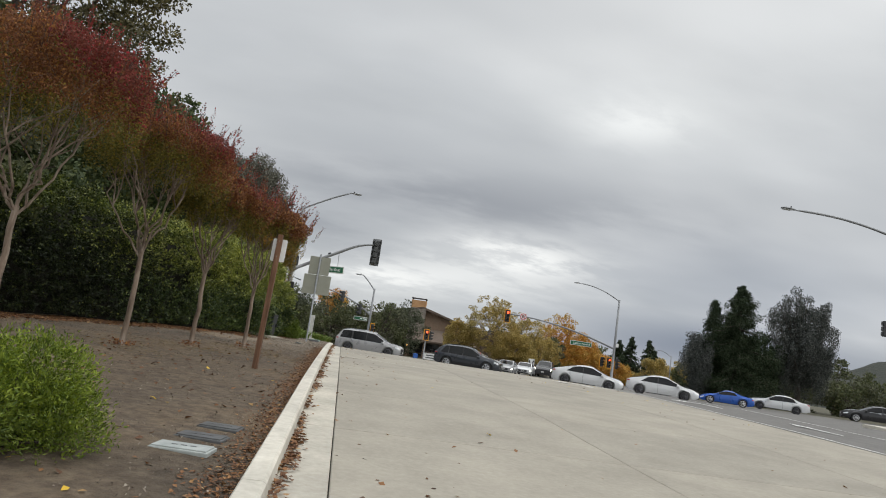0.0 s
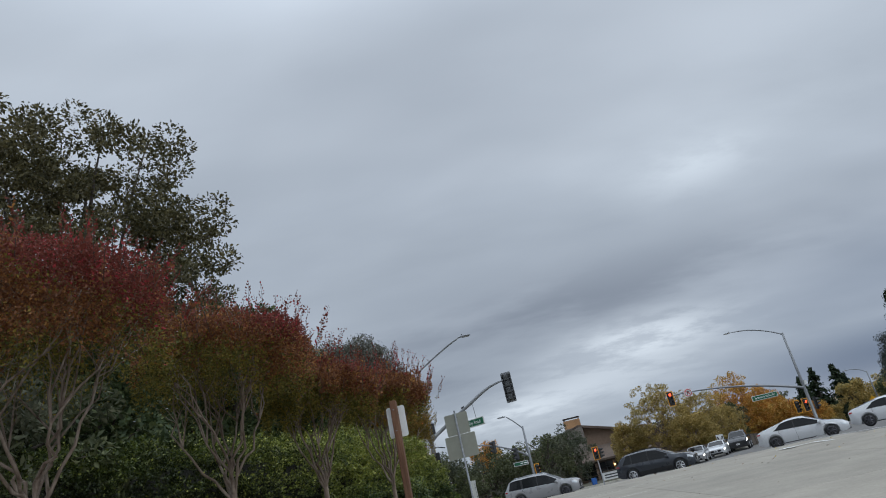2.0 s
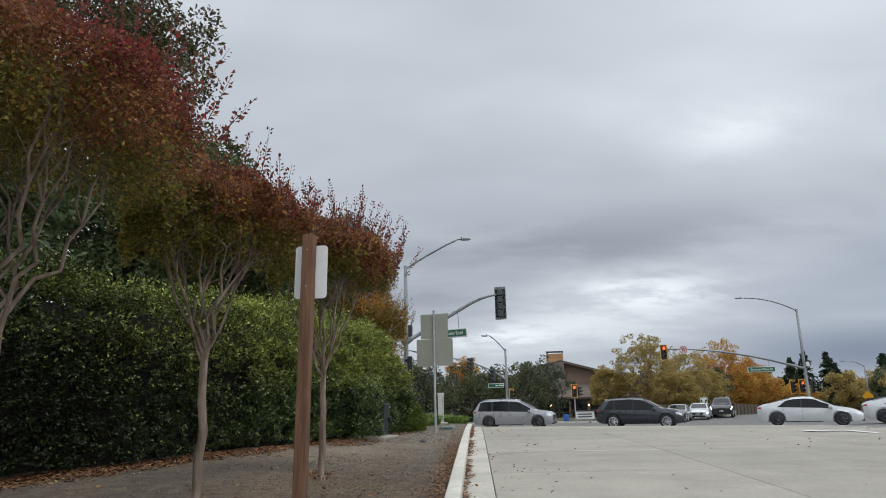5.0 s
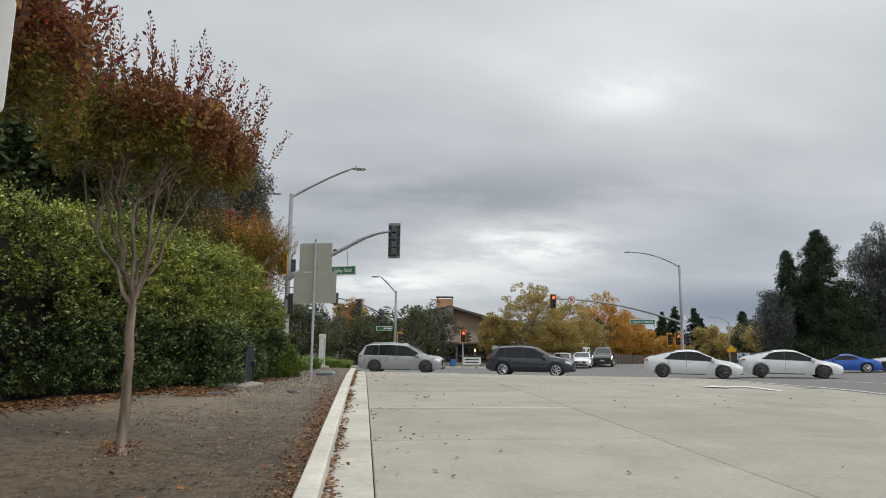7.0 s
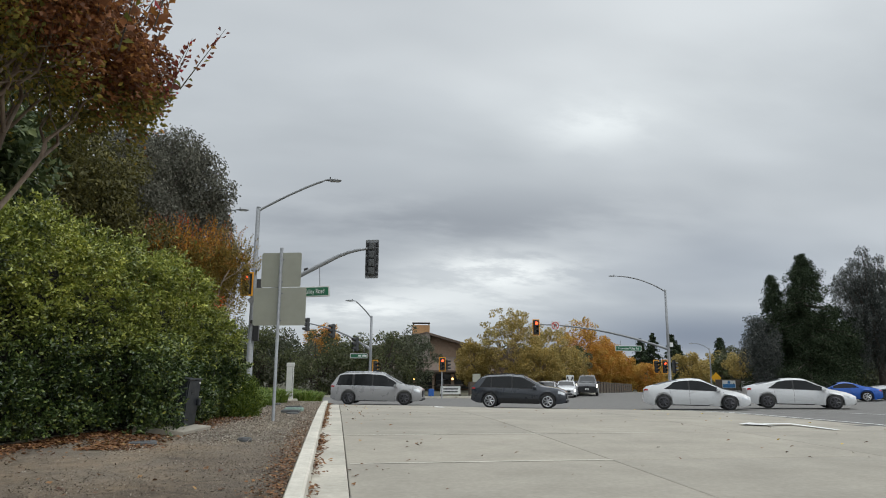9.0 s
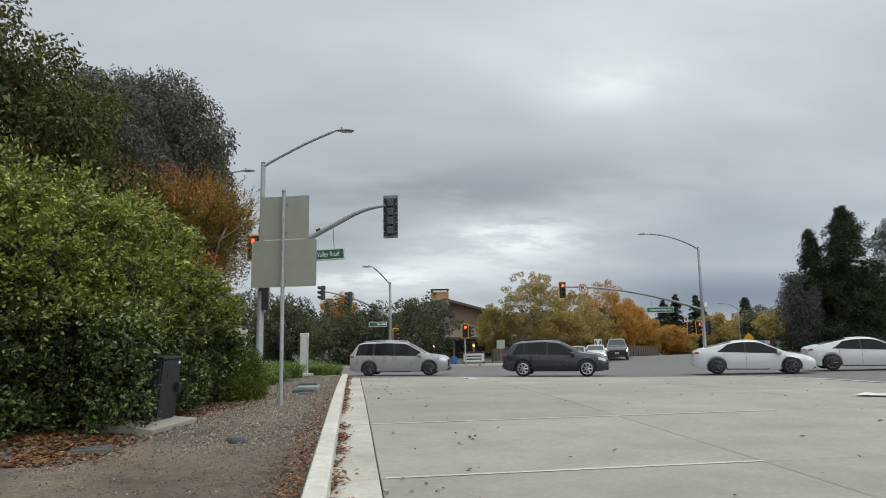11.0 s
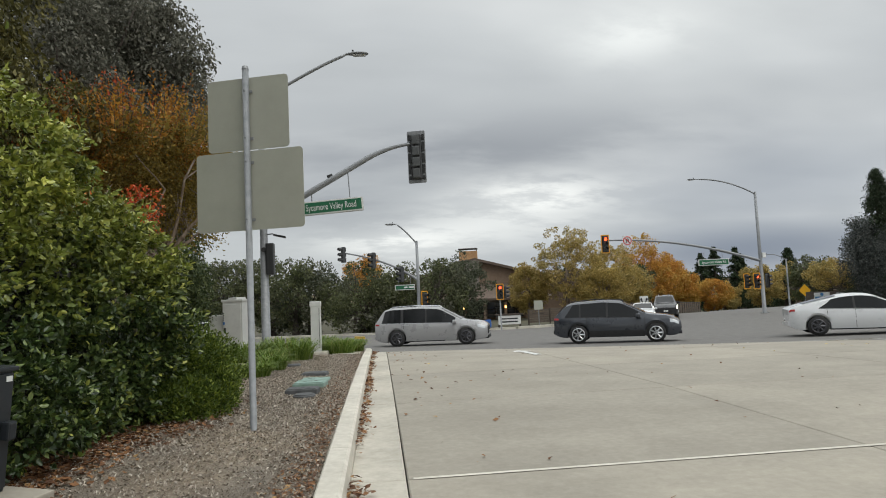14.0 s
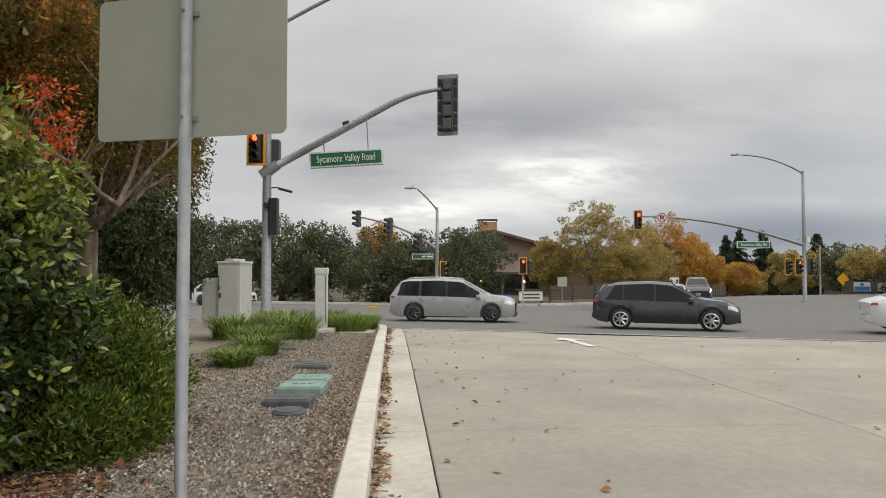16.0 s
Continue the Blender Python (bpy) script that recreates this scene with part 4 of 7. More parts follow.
# behind the hedge
OLIVE_BROWN = leaf_mat("olive_brown_oak_leaf", [(0.0, (0.05, 0.048, 0.016)), (0.6, (0.105, 0.098, 0.03)), (1.0, (0.20, 0.18, 0.055))], None, 1, (0, 1), 0.6, 0.2)
GREEN_OAK = leaf_mat("deep_green_oak_leaf", [(0.0, (0.022, 0.034, 0.014)), (0.6, (0.045, 0.062, 0.024)), (1.0, (0.09, 0.105, 0.04))], None, 1, (0, 1), 0.6, 0.15, gain=1.6)
big_tree("oak_tree", (-16.6, 29.0), 0.45, (12.0, 7.5, 6.6, 8.4), 90000, 0.19, DARK_BARK, OAK_LEAF, "tall dull green oak behind the hedge", 560, 0.72, 0, 0.7)
big_tree("oak_tree", (-8.4, 26.5), 0.25, (5.0, 3.2, 3.6, 3.9), 42000, 0.19, DARK_BARK, GREEN_OAK, "dark green oak behind the hedge", 240, 0.6, 0, 0.7)
big_tree("oak_tree", (-10.9, 20.6), 0.25, (4.3, 2.9, 3.0, 4.3), 28000, 0.2, DARK_BARK, GREEN_OAK, "dark green oak behind the hedge", 150, 0.65, 0, 0.6)
big_tree("pepper_tree", (-7.1, 39.0), 0.3, (6.5, 2.8, 3.0, 3.9), 110000, 0.11, DARK_BARK, GREY_LEAF, "grey-green feathery tree behind the hedge", 150, 0.6, 0.9, 0.6)
big_tree("oak_tree", (-10.5, 16.0), 0.25, (4.0, 3.0, 4.4, 3.6), 22000, 0.18, DARK_BARK, WOOD_LEAF, "dark green tree behind the hedge", 80, 0.75, 0, 0.5)
big_tree("oak_tree", (-9.4, 43.4), 0.25, (3.6, 2.6, 2.6, 3.6), 36000, 0.13, DARK_BARK, GREEN_OAK, "dark green tree behind the corner", 80, 0.7, 0.8, 0.5)
big_tree("oak_tree", (-8.0, 33.4), 0.25, (5.2, 2.7, 2.8, 3.9), 56000, 0.12, DARK_BARK, OLIVE_BROWN, "olive brown oak behind the hedge", 170, 0.6, 0.3, 0.6)
big_tree("oak_tree", (-7.6, 45.6), 0.18, (3.5, 1.8, 1.7, 3.1), 30000, 0.12, DARK_BARK, GREEN_OAK, "dark drooping tree beside the corner", 110, 0.5, 0.9, 0.6)
RED_SPRAY = leaf_mat("bright_red_orange_leaf", [(0.0, (0.45, 0.05, 0.02)), (0.6, (0.60, 0.10, 0.03)), (1.0, (0.65, 0.22, 0.05))], None, 1, (0, 1), 0.5, 0.3)
big_tree("maple_sapling", (-3.38, 31.3), 0.03, (2.7, 0.5, 0.4, 0.36), 620, 0.055, BARK, RED_SPRAY, "young maple with a few bright red-orange leaves", 26, 0.13, 0, 0.6)
# across the junction
OLIVE_LEAF = leaf_mat("grey_olive_leaf", [(0.0, (0.045, 0.055, 0.035)), (0.6, (0.075, 0.084, 0.055)), (1.0, (0.12, 0.13, 0.09))], None, 1, (0, 1), 0.7, 0.25, gain=1.3, shine=0.15)
big_tree("oak_tree", (7.0, 84.0), 0.25, (3.7, 3.3, 2.8, 3.5), 13000, 0.2, DARK_BARK, OLIVE_LEAF, "grey-green evergreen tree beside the restaurant", 150, 0.6)
big_tree("maple_tree", (-1.8, 92.0), 0.25, (6.0, 1.8, 1.6, 1.7), 6000, 0.22, DARK_BARK, ORANGE_LEAF, "orange maple crown behind the evergreen oaks", 40, 0.8)
for k in range(24):
    tx = -66 + 3.06 * k + rng.normal() * 0.7
    hh = 3.4 + rng.uniform(-0.3, 0.25) + max(0, min(8.0, -3 - tx)) * 0.1 + max(0, -16 - tx) * 0.05
    big_tree("oak_tree", (tx, 80.5 - 0.4 * tx + rng.normal() * 1.2), 0.28, (hh * 0.9, 3.5, 3.0, hh * 0.95), 6600, 0.27, DARK_BARK, WOOD_LEAF if k % 4 else OLIVE_LEAF, "dark evergreen oak across the junction", 120, 0.7)
for tx, ty, hh, rr in ((21.3, 96, 5.9, 4.2), (27.0, 99, 5.0, 3.8), (17.2, 98, 3.6, 2.4), (24.5, 93, 3.2, 3.0), (33.0, 108, 3.6, 3.6)):
    big_tree("sycamore_tree", (tx, ty), 0.22, (hh, rr, rr * 0.9, hh * 0.82), 17000, 0.2, BARK, YELLOW_LEAF, "yellow-green autumn street tree across the junction", 230, 0.5)
for tx, ty, hh, rr in ((40.5, 121, 6.4, 4.4), (47.0, 127, 5.4, 3.4), (51.5, 131, 4.0, 3.4), (57.0, 140, 3.4, 3.0), (44.0, 123, 4.2, 3.0), (49.5, 129, 4.8, 2.6)):
    big_tree("maple_tree", (tx, ty), 0.22, (hh, rr, rr * 0.9, hh * 0.82), 11000, 0.3, BARK, ORANGE_LEAF, "orange autumn street tree along the far road", 170, 0.8)
big_tree("oak_tree", (35.5, 112), 0.3, (3.6, 3.0, 3.0, 3.6), 7000, 0.32, DARK_BARK, WOOD_LEAF, "dark green tree between autumn trees", 34, 1.0)
for tx, ty, hh, rr in ((65, 150, 12.0, 3.6), (69, 152, 13.5, 4.0), (72.5, 150, 13.0, 4.0), (75.5, 153, 11.0, 3.6), (84, 150, 12.5, 4.2), (96, 190, 12, 4.0), (104, 195, 10, 4.0)):
    conifer("redwood_tree", (tx, ty), hh, rr, 8000, 0.48, "dark narrow conifer far along the road")
WEEP_LEAF = leaf_mat("grey_weeping_needle", [(0.0, (0.03, 0.035, 0.032)), (0.6, (0.06, 0.066, 0.062)), (1.0, (0.12, 0.122, 0.115))], None, 1, (0, 1), 0.8, 0.12, gain=1.6, shine=0.1)
for tx, ty, hh, rr in ((53.0, 123, 2.9, 2.8), (57.5, 128, 2.2, 2.6)):
    big_tree("maple_tree", (tx, ty), 0.2, (hh, rr, rr * 0.9, hh * 0.85), 9000, 0.28, BARK, ORANGE_LEAF if tx < 55 else YELLOW_LEAF, "small gold autumn tree along the far road", 90, 0.7)
big_tree("locust_tree", (61.0, 104), 0.3, (4.2, 5.0, 3.0, 1.9), 9000, 0.28, BARK, YELLOW_LEAF, "broad olive-yellow tree beside the cabin", 80, 0.8)
conifer("pine_tree", (47.8, 76), 14.2, 5.4, 84000, 0.2, "broad dark green conifer beside the junction", 0.06)
conifer("pine_tree", (45.6, 78), 12.2, 3.4, 34000, 0.2, "slimmer dark green conifer beside a broad one", 0.05)
big_tree("cypress_tree", (43.4, 77), 0.25, (4.5, 1.9, 1.9, 3.7), 24000, 0.17, DARK_BARK, WEEP_LEAF, "grey weeping evergreen under the conifers", 110, 0.55, 1.8)
big_tree("pine_tree", (51.5, 78), 0.3, (5.0, 3.4, 3.4, 4.6), 16000, 0.26, DARK_BARK, DARK_LEAF, "dark rounded conifer beside the junction", 50, 0.95, 0.8)
big_tree("cypress_tree", (57.0, 77), 0.35, (8.8, 4.4, 4.4, 7.0), 72000, 0.18, DARK_BARK, WEEP_LEAF, "grey weeping evergreen beside the junction", 210, 0.62, 2.6)
for tx, ty, hh, rr in ((68, 95, 4, 5), (76, 100, 4, 5), (85, 105, 4.5, 5), (95, 110, 4, 6), (62, 110, 3, 4), (73, 125, 4.5, 5)):
    big_tree("oak_tree", (tx, ty), 0.3, (hh, rr, rr, hh * 0.95), 4000, 0.46, DARK_BARK, WOOD_LEAF, "dark evergreen oak on the far side of the road", 34, 1.3)
# ---- street furniture ----
WHITE_PAINT = paint("white_sign_face", (0.74, 0.75, 0.74), 0.45)
GREEN_SIGN = paint("green_sign_sheeting", (0.012, 0.12, 0.055), 0.4)
YELLOW_BORDER = paint("yellow_reflective_border", (0.80, 0.36, 0.02), 0.45)
YELLOW_SIGN = paint("yellow_warning_sign", (0.80, 0.42, 0.02), 0.45)
RED_PAINT = paint("red_sign_paint", (0.55, 0.03, 0.03), 0.45)
LENS_OFF = paint("unlit_signal_lens", (0.012, 0.013, 0.012), 0.2)
LENS_RED = glow("lit_red_lens", (1.0, 0.07, 0.02), 4.0)
LAMP_GLASS = paint("frosted_lamp_glass", (0.5, 0.52, 0.52), 0.25)
PLATE_GREY = rough_mat("pale_grey_enamel_cabinet", [(0.3, (0.55, 0.56, 0.54)), (0.7, (0.65, 0.66, 0.635))], 4, 0.5, 0, 0.05, 0.002, 0.12)


def street_sign_pair():
    x, y = -1.48, 29.42
    t = thing("road_sign", (x, y, vz(x, y) - 0.02), "two blank grey sign backs on a steel post", "sign", turn=-17)
    post = part("post", tube(bmesh.new(), [(0.035, -0.045, -0.1), (0.035, -0.045, 3.74)], 0.034, 14), STEEL, t, "round galvanised steel post", True)
    part("post_cap", tube(bmesh.new(), [(0.035, -0.045, 3.73), (0.035, -0.045, 3.765)], [0.038, 0.028], 14), STEEL, post)
    part("upper_plate", moved(plate(bmesh.new(), 0.915, 0.77, 0.004), pose(0.03, 0, 3.27)), SIGN_BACK, t)
    part("lower_plate", moved(plate(bmesh.new(), 1.2, 0.83, 0.004), pose(0.03, 0, 2.46)), SIGN_BACK, t)
    for h in (3.0, 3.5, 2.15, 2.75):
        part("bolt", tube(bmesh.new(), [(0.035, -0.085, h), (0.035, -0.005, h)], 0.011, 6), STEEL, t)
        part("brace", cbox(-0.015, 0.09, -0.017, -0.004, h - 0.014, h + 0.014), STEEL, t)
    return t


street_sign_pair()


def wooden_post():
    x, y = -1.585, 14.05
    t = thing("wooden_post", (x, y, vz(x, y) - 0.05), "leaning reddish wooden post with a white sign back", "post", turn=-6)
    t.matrix_basis = t.matrix_basis @ pose(0, 0, 0, 0, 0.8, 0)
    part("post", cbox(-0.046, 0.046, -0.046, 0.046, -0.1, 2.63, bevel=0.008), POST_WOOD, t)
    part("sign_plate", moved(plate(bmesh.new(), 0.275, 0.44, 0.004, 0.03), pose(0.004, 0.052, 2.33)), WHITE_PAINT, t, "white painted metal sign back")
    for h in (2.2, 2.5):
        part("bolt", tube(bmesh.new(), [(0, -0.05, h), (0, 0.056, h)], 0.009, 6), STEEL, t)
    return t


wooden_post()


HOUSING_GREY = paint("weathered_housing_grey", (0.075, 0.08, 0.082), 0.6)


def signal_head(parent, at, turn, sections=3, lit=None, border=None, back=True, size=0.3, plate_mat=None):
    """A signal head that looks along -y before the turn: housing, visors, lenses, back plate and its bright rim."""
    n = sections
    h = size * 1.17 * n
    w = size * 1.1
    head = part("signal_head", cbox(-w / 2, w / 2, -0.08, 0.12, -h / 2, h / 2, bevel=0.03), DARK_GREY, parent, "dark signal housing")
    head.matrix_basis = pose(*at, 0, 0, turn)
    if back:
        part("back_plate", moved(plate(bmesh.new(), w + 0.26, h + 0.26, 0.004, 0.05), pose(0, 0.02, 0)), plate_mat or BLACK, head)
        if plate_mat:
            # slots and brackets on the bare back of the plate
            for k in range(2 * n):
                for sx_ in (-1, 1):
                    z = h * ((k + 0.5) / (2 * n) - 0.5)
                    part("bracket", cbox(min(sx_ * (w / 2 + 0.01), sx_ * (w / 2 + 0.1)), max(sx_ * (w / 2 + 0.01), sx_ * (w / 2 + 0.1)), 0.024, 0.05, z - 0.1, z + (0.1 if k % 2 else 0.03), bevel=0.008), BLACK, head)
    for k in range(n):
        z = h / 2 - size * 1.17 * (k + 0.5)
        part("back_door", cbox(-w * 0.36, w * 0.36, 0.12, 0.2, z - size * 0.5, z + size * 0.5, bevel=0.04), HOUSING_GREY, head)
        part("hinge", cbox(w * 0.36, w * 0.44, 0.12, 0.17, z - 0.05, z + 0.05, bevel=0.01), BLACK, head)
    if border:
        bm = bmesh.new()
        W, H, k = w + 0.3, h + 0.3, 0.06
        for a in ((-W / 2, -W / 2 + k, -H / 2, H / 2), (W / 2 - k, W / 2, -H / 2, H / 2), (-W / 2 + k, W / 2 - k, H / 2 - k, H / 2), (-W / 2 + k, W / 2 - k, -H / 2, -H / 2 + k)):
            box(bm, a[0], a[1], 0.008, 0.03, a[2], a[3])
        part("border", bm, border, head, "bright reflective border")
    for k in range(n):
        z = h / 2 - size * 1.17 * (k + 0.5)
        part("lens", moved(tube(bmesh.new(), [(0, 0, 0), (0, 0, 0.02)], [size * 0.43, size * 0.36], 16), pose(0, -0.078, z, 90)), LENS_RED if k == lit else LENS_OFF, head, "glowing red lens" if k == lit else "")
        bm = bmesh.new()
        ring = []
        for s in range(-2, 15):
            a = radians(180 * s / 12)
            d = 0.26 if 0 <= s <= 12 else 0.12
            c, q = math.cos(a) * size * 0.48, math.sin(a) * size * 0.48
            ring.append((bm.verts.new((c, -0.08, z + q)), bm.verts.new((c, -0.08 - d, z + q - 0.02)), bm.verts.new((c * 1.05, -0.08, z + q * 1.05)), bm.verts.new((c * 1.05, -0.08 - d, z + q * 1.05 - 0.02))))
        for a, b in zip(ring, ring[1:]):
            bm.faces.new((a[0], a[1], b[1], b[0]))
            bm.faces.new((a[2], b[2], b[3], a[3]))
            bm.faces.new((a[1], a[3], b[3], b[1]))
        part("visor", bm, BLACK, head)
    return head


def cobra_head(parent, at, turn):
    """A flat street-lamp head that points along +x before the turn."""
    bm = bmesh.new()
    rings = []
    for x, w, h in ((0, 0.05, 0.05), (0.12, 0.09, 0.06), (0.3, 0.16, 0.08), (0.55, 0.17, 0.075), (0.72, 0.13, 0.05), (0.78, 0.05, 0.02)):
        rings.append([bm.verts.new((x, w * math.cos(a), h * math.sin(a) * (1 if math.sin(a) > 0 else 0.5))) for a in (2 * math.pi * k / 12 for k in range(12))])
    for a, b in zip(rings, rings[1:]):
        for k in range(12):
            bm.faces.new((a[k], a[(k + 1) % 12], b[(k + 1) % 12], b[k]))
    bm.faces.new(rings[0])
    bm.faces.new(rings[-1])
    head = part("lamp_head", bm, STEEL, parent, "flat grey street-lamp head", True)
    head.matrix_basis = pose(*at, 0, 0, turn)
    part("lens", cbox(0.25, 0.68, -0.12, 0.12, -0.055, -0.035, bevel=0.008), LAMP_GLASS, head)
    part("photocell", tube(bmesh.new(), [(0.25, 0, 0.07), (0.25, 0, 0.15)], 0.03, 8), BLACK, head)
    return head


def pole_with_lamp(name, at, top, arm, label, r=0.13, group="street poles round the junction", bend=0.75, lead=0.5):
    """A tapered pole with a foot plate and a bowed arm that carries a lamp head. at and arm's end are in the world."""
    x, y, z = at
    t = thing(name, at, label, "street lamp" if name == "street_lamp" else "traffic light", group)
    part("pole", tube(bmesh.new(), [(0, 0, -0.1), (0, 0, top * 0.5), (0, 0, top)], [r, r * 0.82, r * 0.62], 16), STEEL, t, "tapered galvanised steel pole", True)
    part("foot_plate", cbox(-0.25, 0.25, -0.25, 0.25, -0.06, 0.03, bevel=0.01), STEEL, t)
    part("cap", tube(bmesh.new(), [(0, 0, top), (0, 0, top + 0.05)], [r * 0.68, r * 0.3], 12), STEEL, t)
    e = Vector(arm) - Vector(at)
    a = Vector((0, 0, top - 0.15))
    mid = a.lerp(e, lead)
    pts = bow(a, (mid.x, mid.y, a.z + (e.z - a.z) * bend + 0.35), e, 12)
    part("lamp_arm", tube(bmesh.new(), pts, [r * 0.45] + [r * 0.36] * 11 + [0.03], 10), STEEL, t, "", True)
    cobra_head(t, pts[-1] - Vector((0.04, 0, 0)), math.degrees(math.atan2(e.y, e.x)))
    return t


def mast_arm(t, a, b, c, r=0.1):
    part("mast_arm", tube(bmesh.new(), bow(a, b, c, 12), [r * (1 - 0.5 * i / 12) for i in range(13)], 12), STEEL, t, "tapered steel mast arm", True)


def name_board(parent, at, turn, w, h, text, d=0.12, hang=0.35, letter=0.27, reach=None):
    """A hanging street-name box: green face, pale rim, two hangers."""
    b = part("name_board", cbox(-w / 2, w / 2, -d / 2, d / 2, -h / 2, h / 2, bevel=0.015), PLATE_GREY, parent, "pale framed street-name box")
    b.matrix_basis = pose(*at, 0, 0, turn)
    part("sign_face", cbox(-w / 2 + 0.05, w / 2 - 0.05, -d / 2 - 0.006, -d / 2 + 0.01, -h / 2 + 0.05, h / 2 - 0.05), GREEN_SIGN, b, "green reflective face")
    if text:
        lettering("lettering", text, letter, WHITE_PAINT, b, (0, -d / 2 - 0.012, 0), 0, (w - 0.24) / (0.5 * letter * len(text)))
    for s in (-0.3, 0.3):
        part("hanger", tube(bmesh.new(), [(s * w, 0, h / 2), (s * w, 0, h / 2 + (reach if reach and s > 0 else hang))], 0.018, 6), STEEL, b)
    return b


def corner_mast():
    """Near corner: lamp, a raking mast arm with a signal seen from behind, the name board and heads on the shaft."""
    x, y = -3.92, 44.8
    z = vz(x, y)
    t = pole_with_lamp("signal_pole", (x, y, z), 8.95 - z + 0.1, (-0.95, 44.7, 10.47), "tall grey signal pole with lamp and raking mast arm", 0.15, bend=0.5, lead=0.62)
    part("mast_arm", tube(bmesh.new(), [Vector((0.1, 0, 4.45)).lerp(Vector((3.5, -0.1, 6.36)), k / 4) for k in range(4)] + bow((3.5, -0.1, 6.36), (4.3, -0.14, 6.79), (5.15, -0.2, 6.83), 9), [0.115 - 0.005 * k for k in range(14)], 12), STEEL, t, "tapered steel mast arm", True)
    part("arm_collar", tube(bmesh.new(), [(-0.16, 0, 4.25), (0.3, 0, 4.58)], [0.17, 0.15], 12), STEEL, t)
    signal_head(t, (5.22, -0.22, 6.35), 165, 4, None, None, True, 0.33, STEEL)
    name_board(t, (2.28, -0.1, 4.76), -7, 2.15, 0.46, "Sycamore Valley Road", 0.16, 0.24, 0.3, 0.94).rotation_euler.y = radians(-3)
    signal_head(t, (-0.28, -0.22, 5.05), -6, 3, 0, YELLOW_BORDER, True, 0.22)
    part("signal_back", cbox(0.1, 0.33, 0.02, 0.4, 4.62, 5.32, bevel=0.02), DARK_GREY, t, "dark grey side of a signal head")
    part("camera_bracket", tube(bmesh.new(), [(0.1, 0, 3.9), (0.3, 0, 3.92)], 0.02, 8), BLACK, t)
    part("detector_camera", moved(cbox(-0.1, 0.3, -0.11, 0.11, -0.03, 0.03, bevel=0.01), pose(0.42, 0, 3.86, 0, 14, 0)), BLACK, t, "flat black detector")
    part("walk_signal", cbox(0.08, 0.33, -0.2, 0.18, 2.55, 3.6, bevel=0.03), BLACK, t, "black walk signal")
    part("push_button", tube(bmesh.new(), [(0.02, -0.14, 3.38), (0.02, -0.22, 3.38)], 0.08, 10), BLACK, t)
    part("arm_camera", moved(cbox(-0.08, 0.12, -0.05, 0.05, 0, 0.1, bevel=0.02), pose(2.25, -0.05, 5.76, 0, -20, 0)), BLACK, t)
    return t


corner_mast()


def far_left_mast():
    x, y = 2.5, 67.0
    z = land(x, y)
    t = pole_with_lamp("signal_pole", (x, y, z), 5.95 - z, (1.2, 66.6, 7.1), "far grey signal pole with three dark signals on its arm", 0.14, bend=0.35)
    mast_arm(t, (0, 0, 3.3 - z), (-2.0, 0, 4.85 - z), (-5.05, 0, 5.35 - z), 0.09)
    for dx, zz in ((-4.98, 5.2), (-3.0, 4.75), (-1.15, 3.75)):
        signal_head(t, (dx, -0.2, zz - z), -62, 3, None, None, False, 0.3)
        part("hanger", tube(bmesh.new(), [(dx, -0.2, zz - z + 0.5), (dx, 0.0, zz - z + 0.1)], 0.025, 6), STEEL, t)
    name_board(t, (-0.92, -0.1, 2.85 - z), 4, 1.35, 0.36, "", 0.06, 0.5)
    signal_head(t, (0.4, -0.05, 1.95 - z), 40, 3, None, YELLOW_BORDER, False, 0.26)
    for k in range(3):
        part("unreadable_line", cbox(-1.5 + 0.42 * k, -1.16 + 0.42 * k, -0.14, -0.135, 2.8 - z, 2.9 - z), WHITE_PAINT, t)
    return t


far_left_mast()


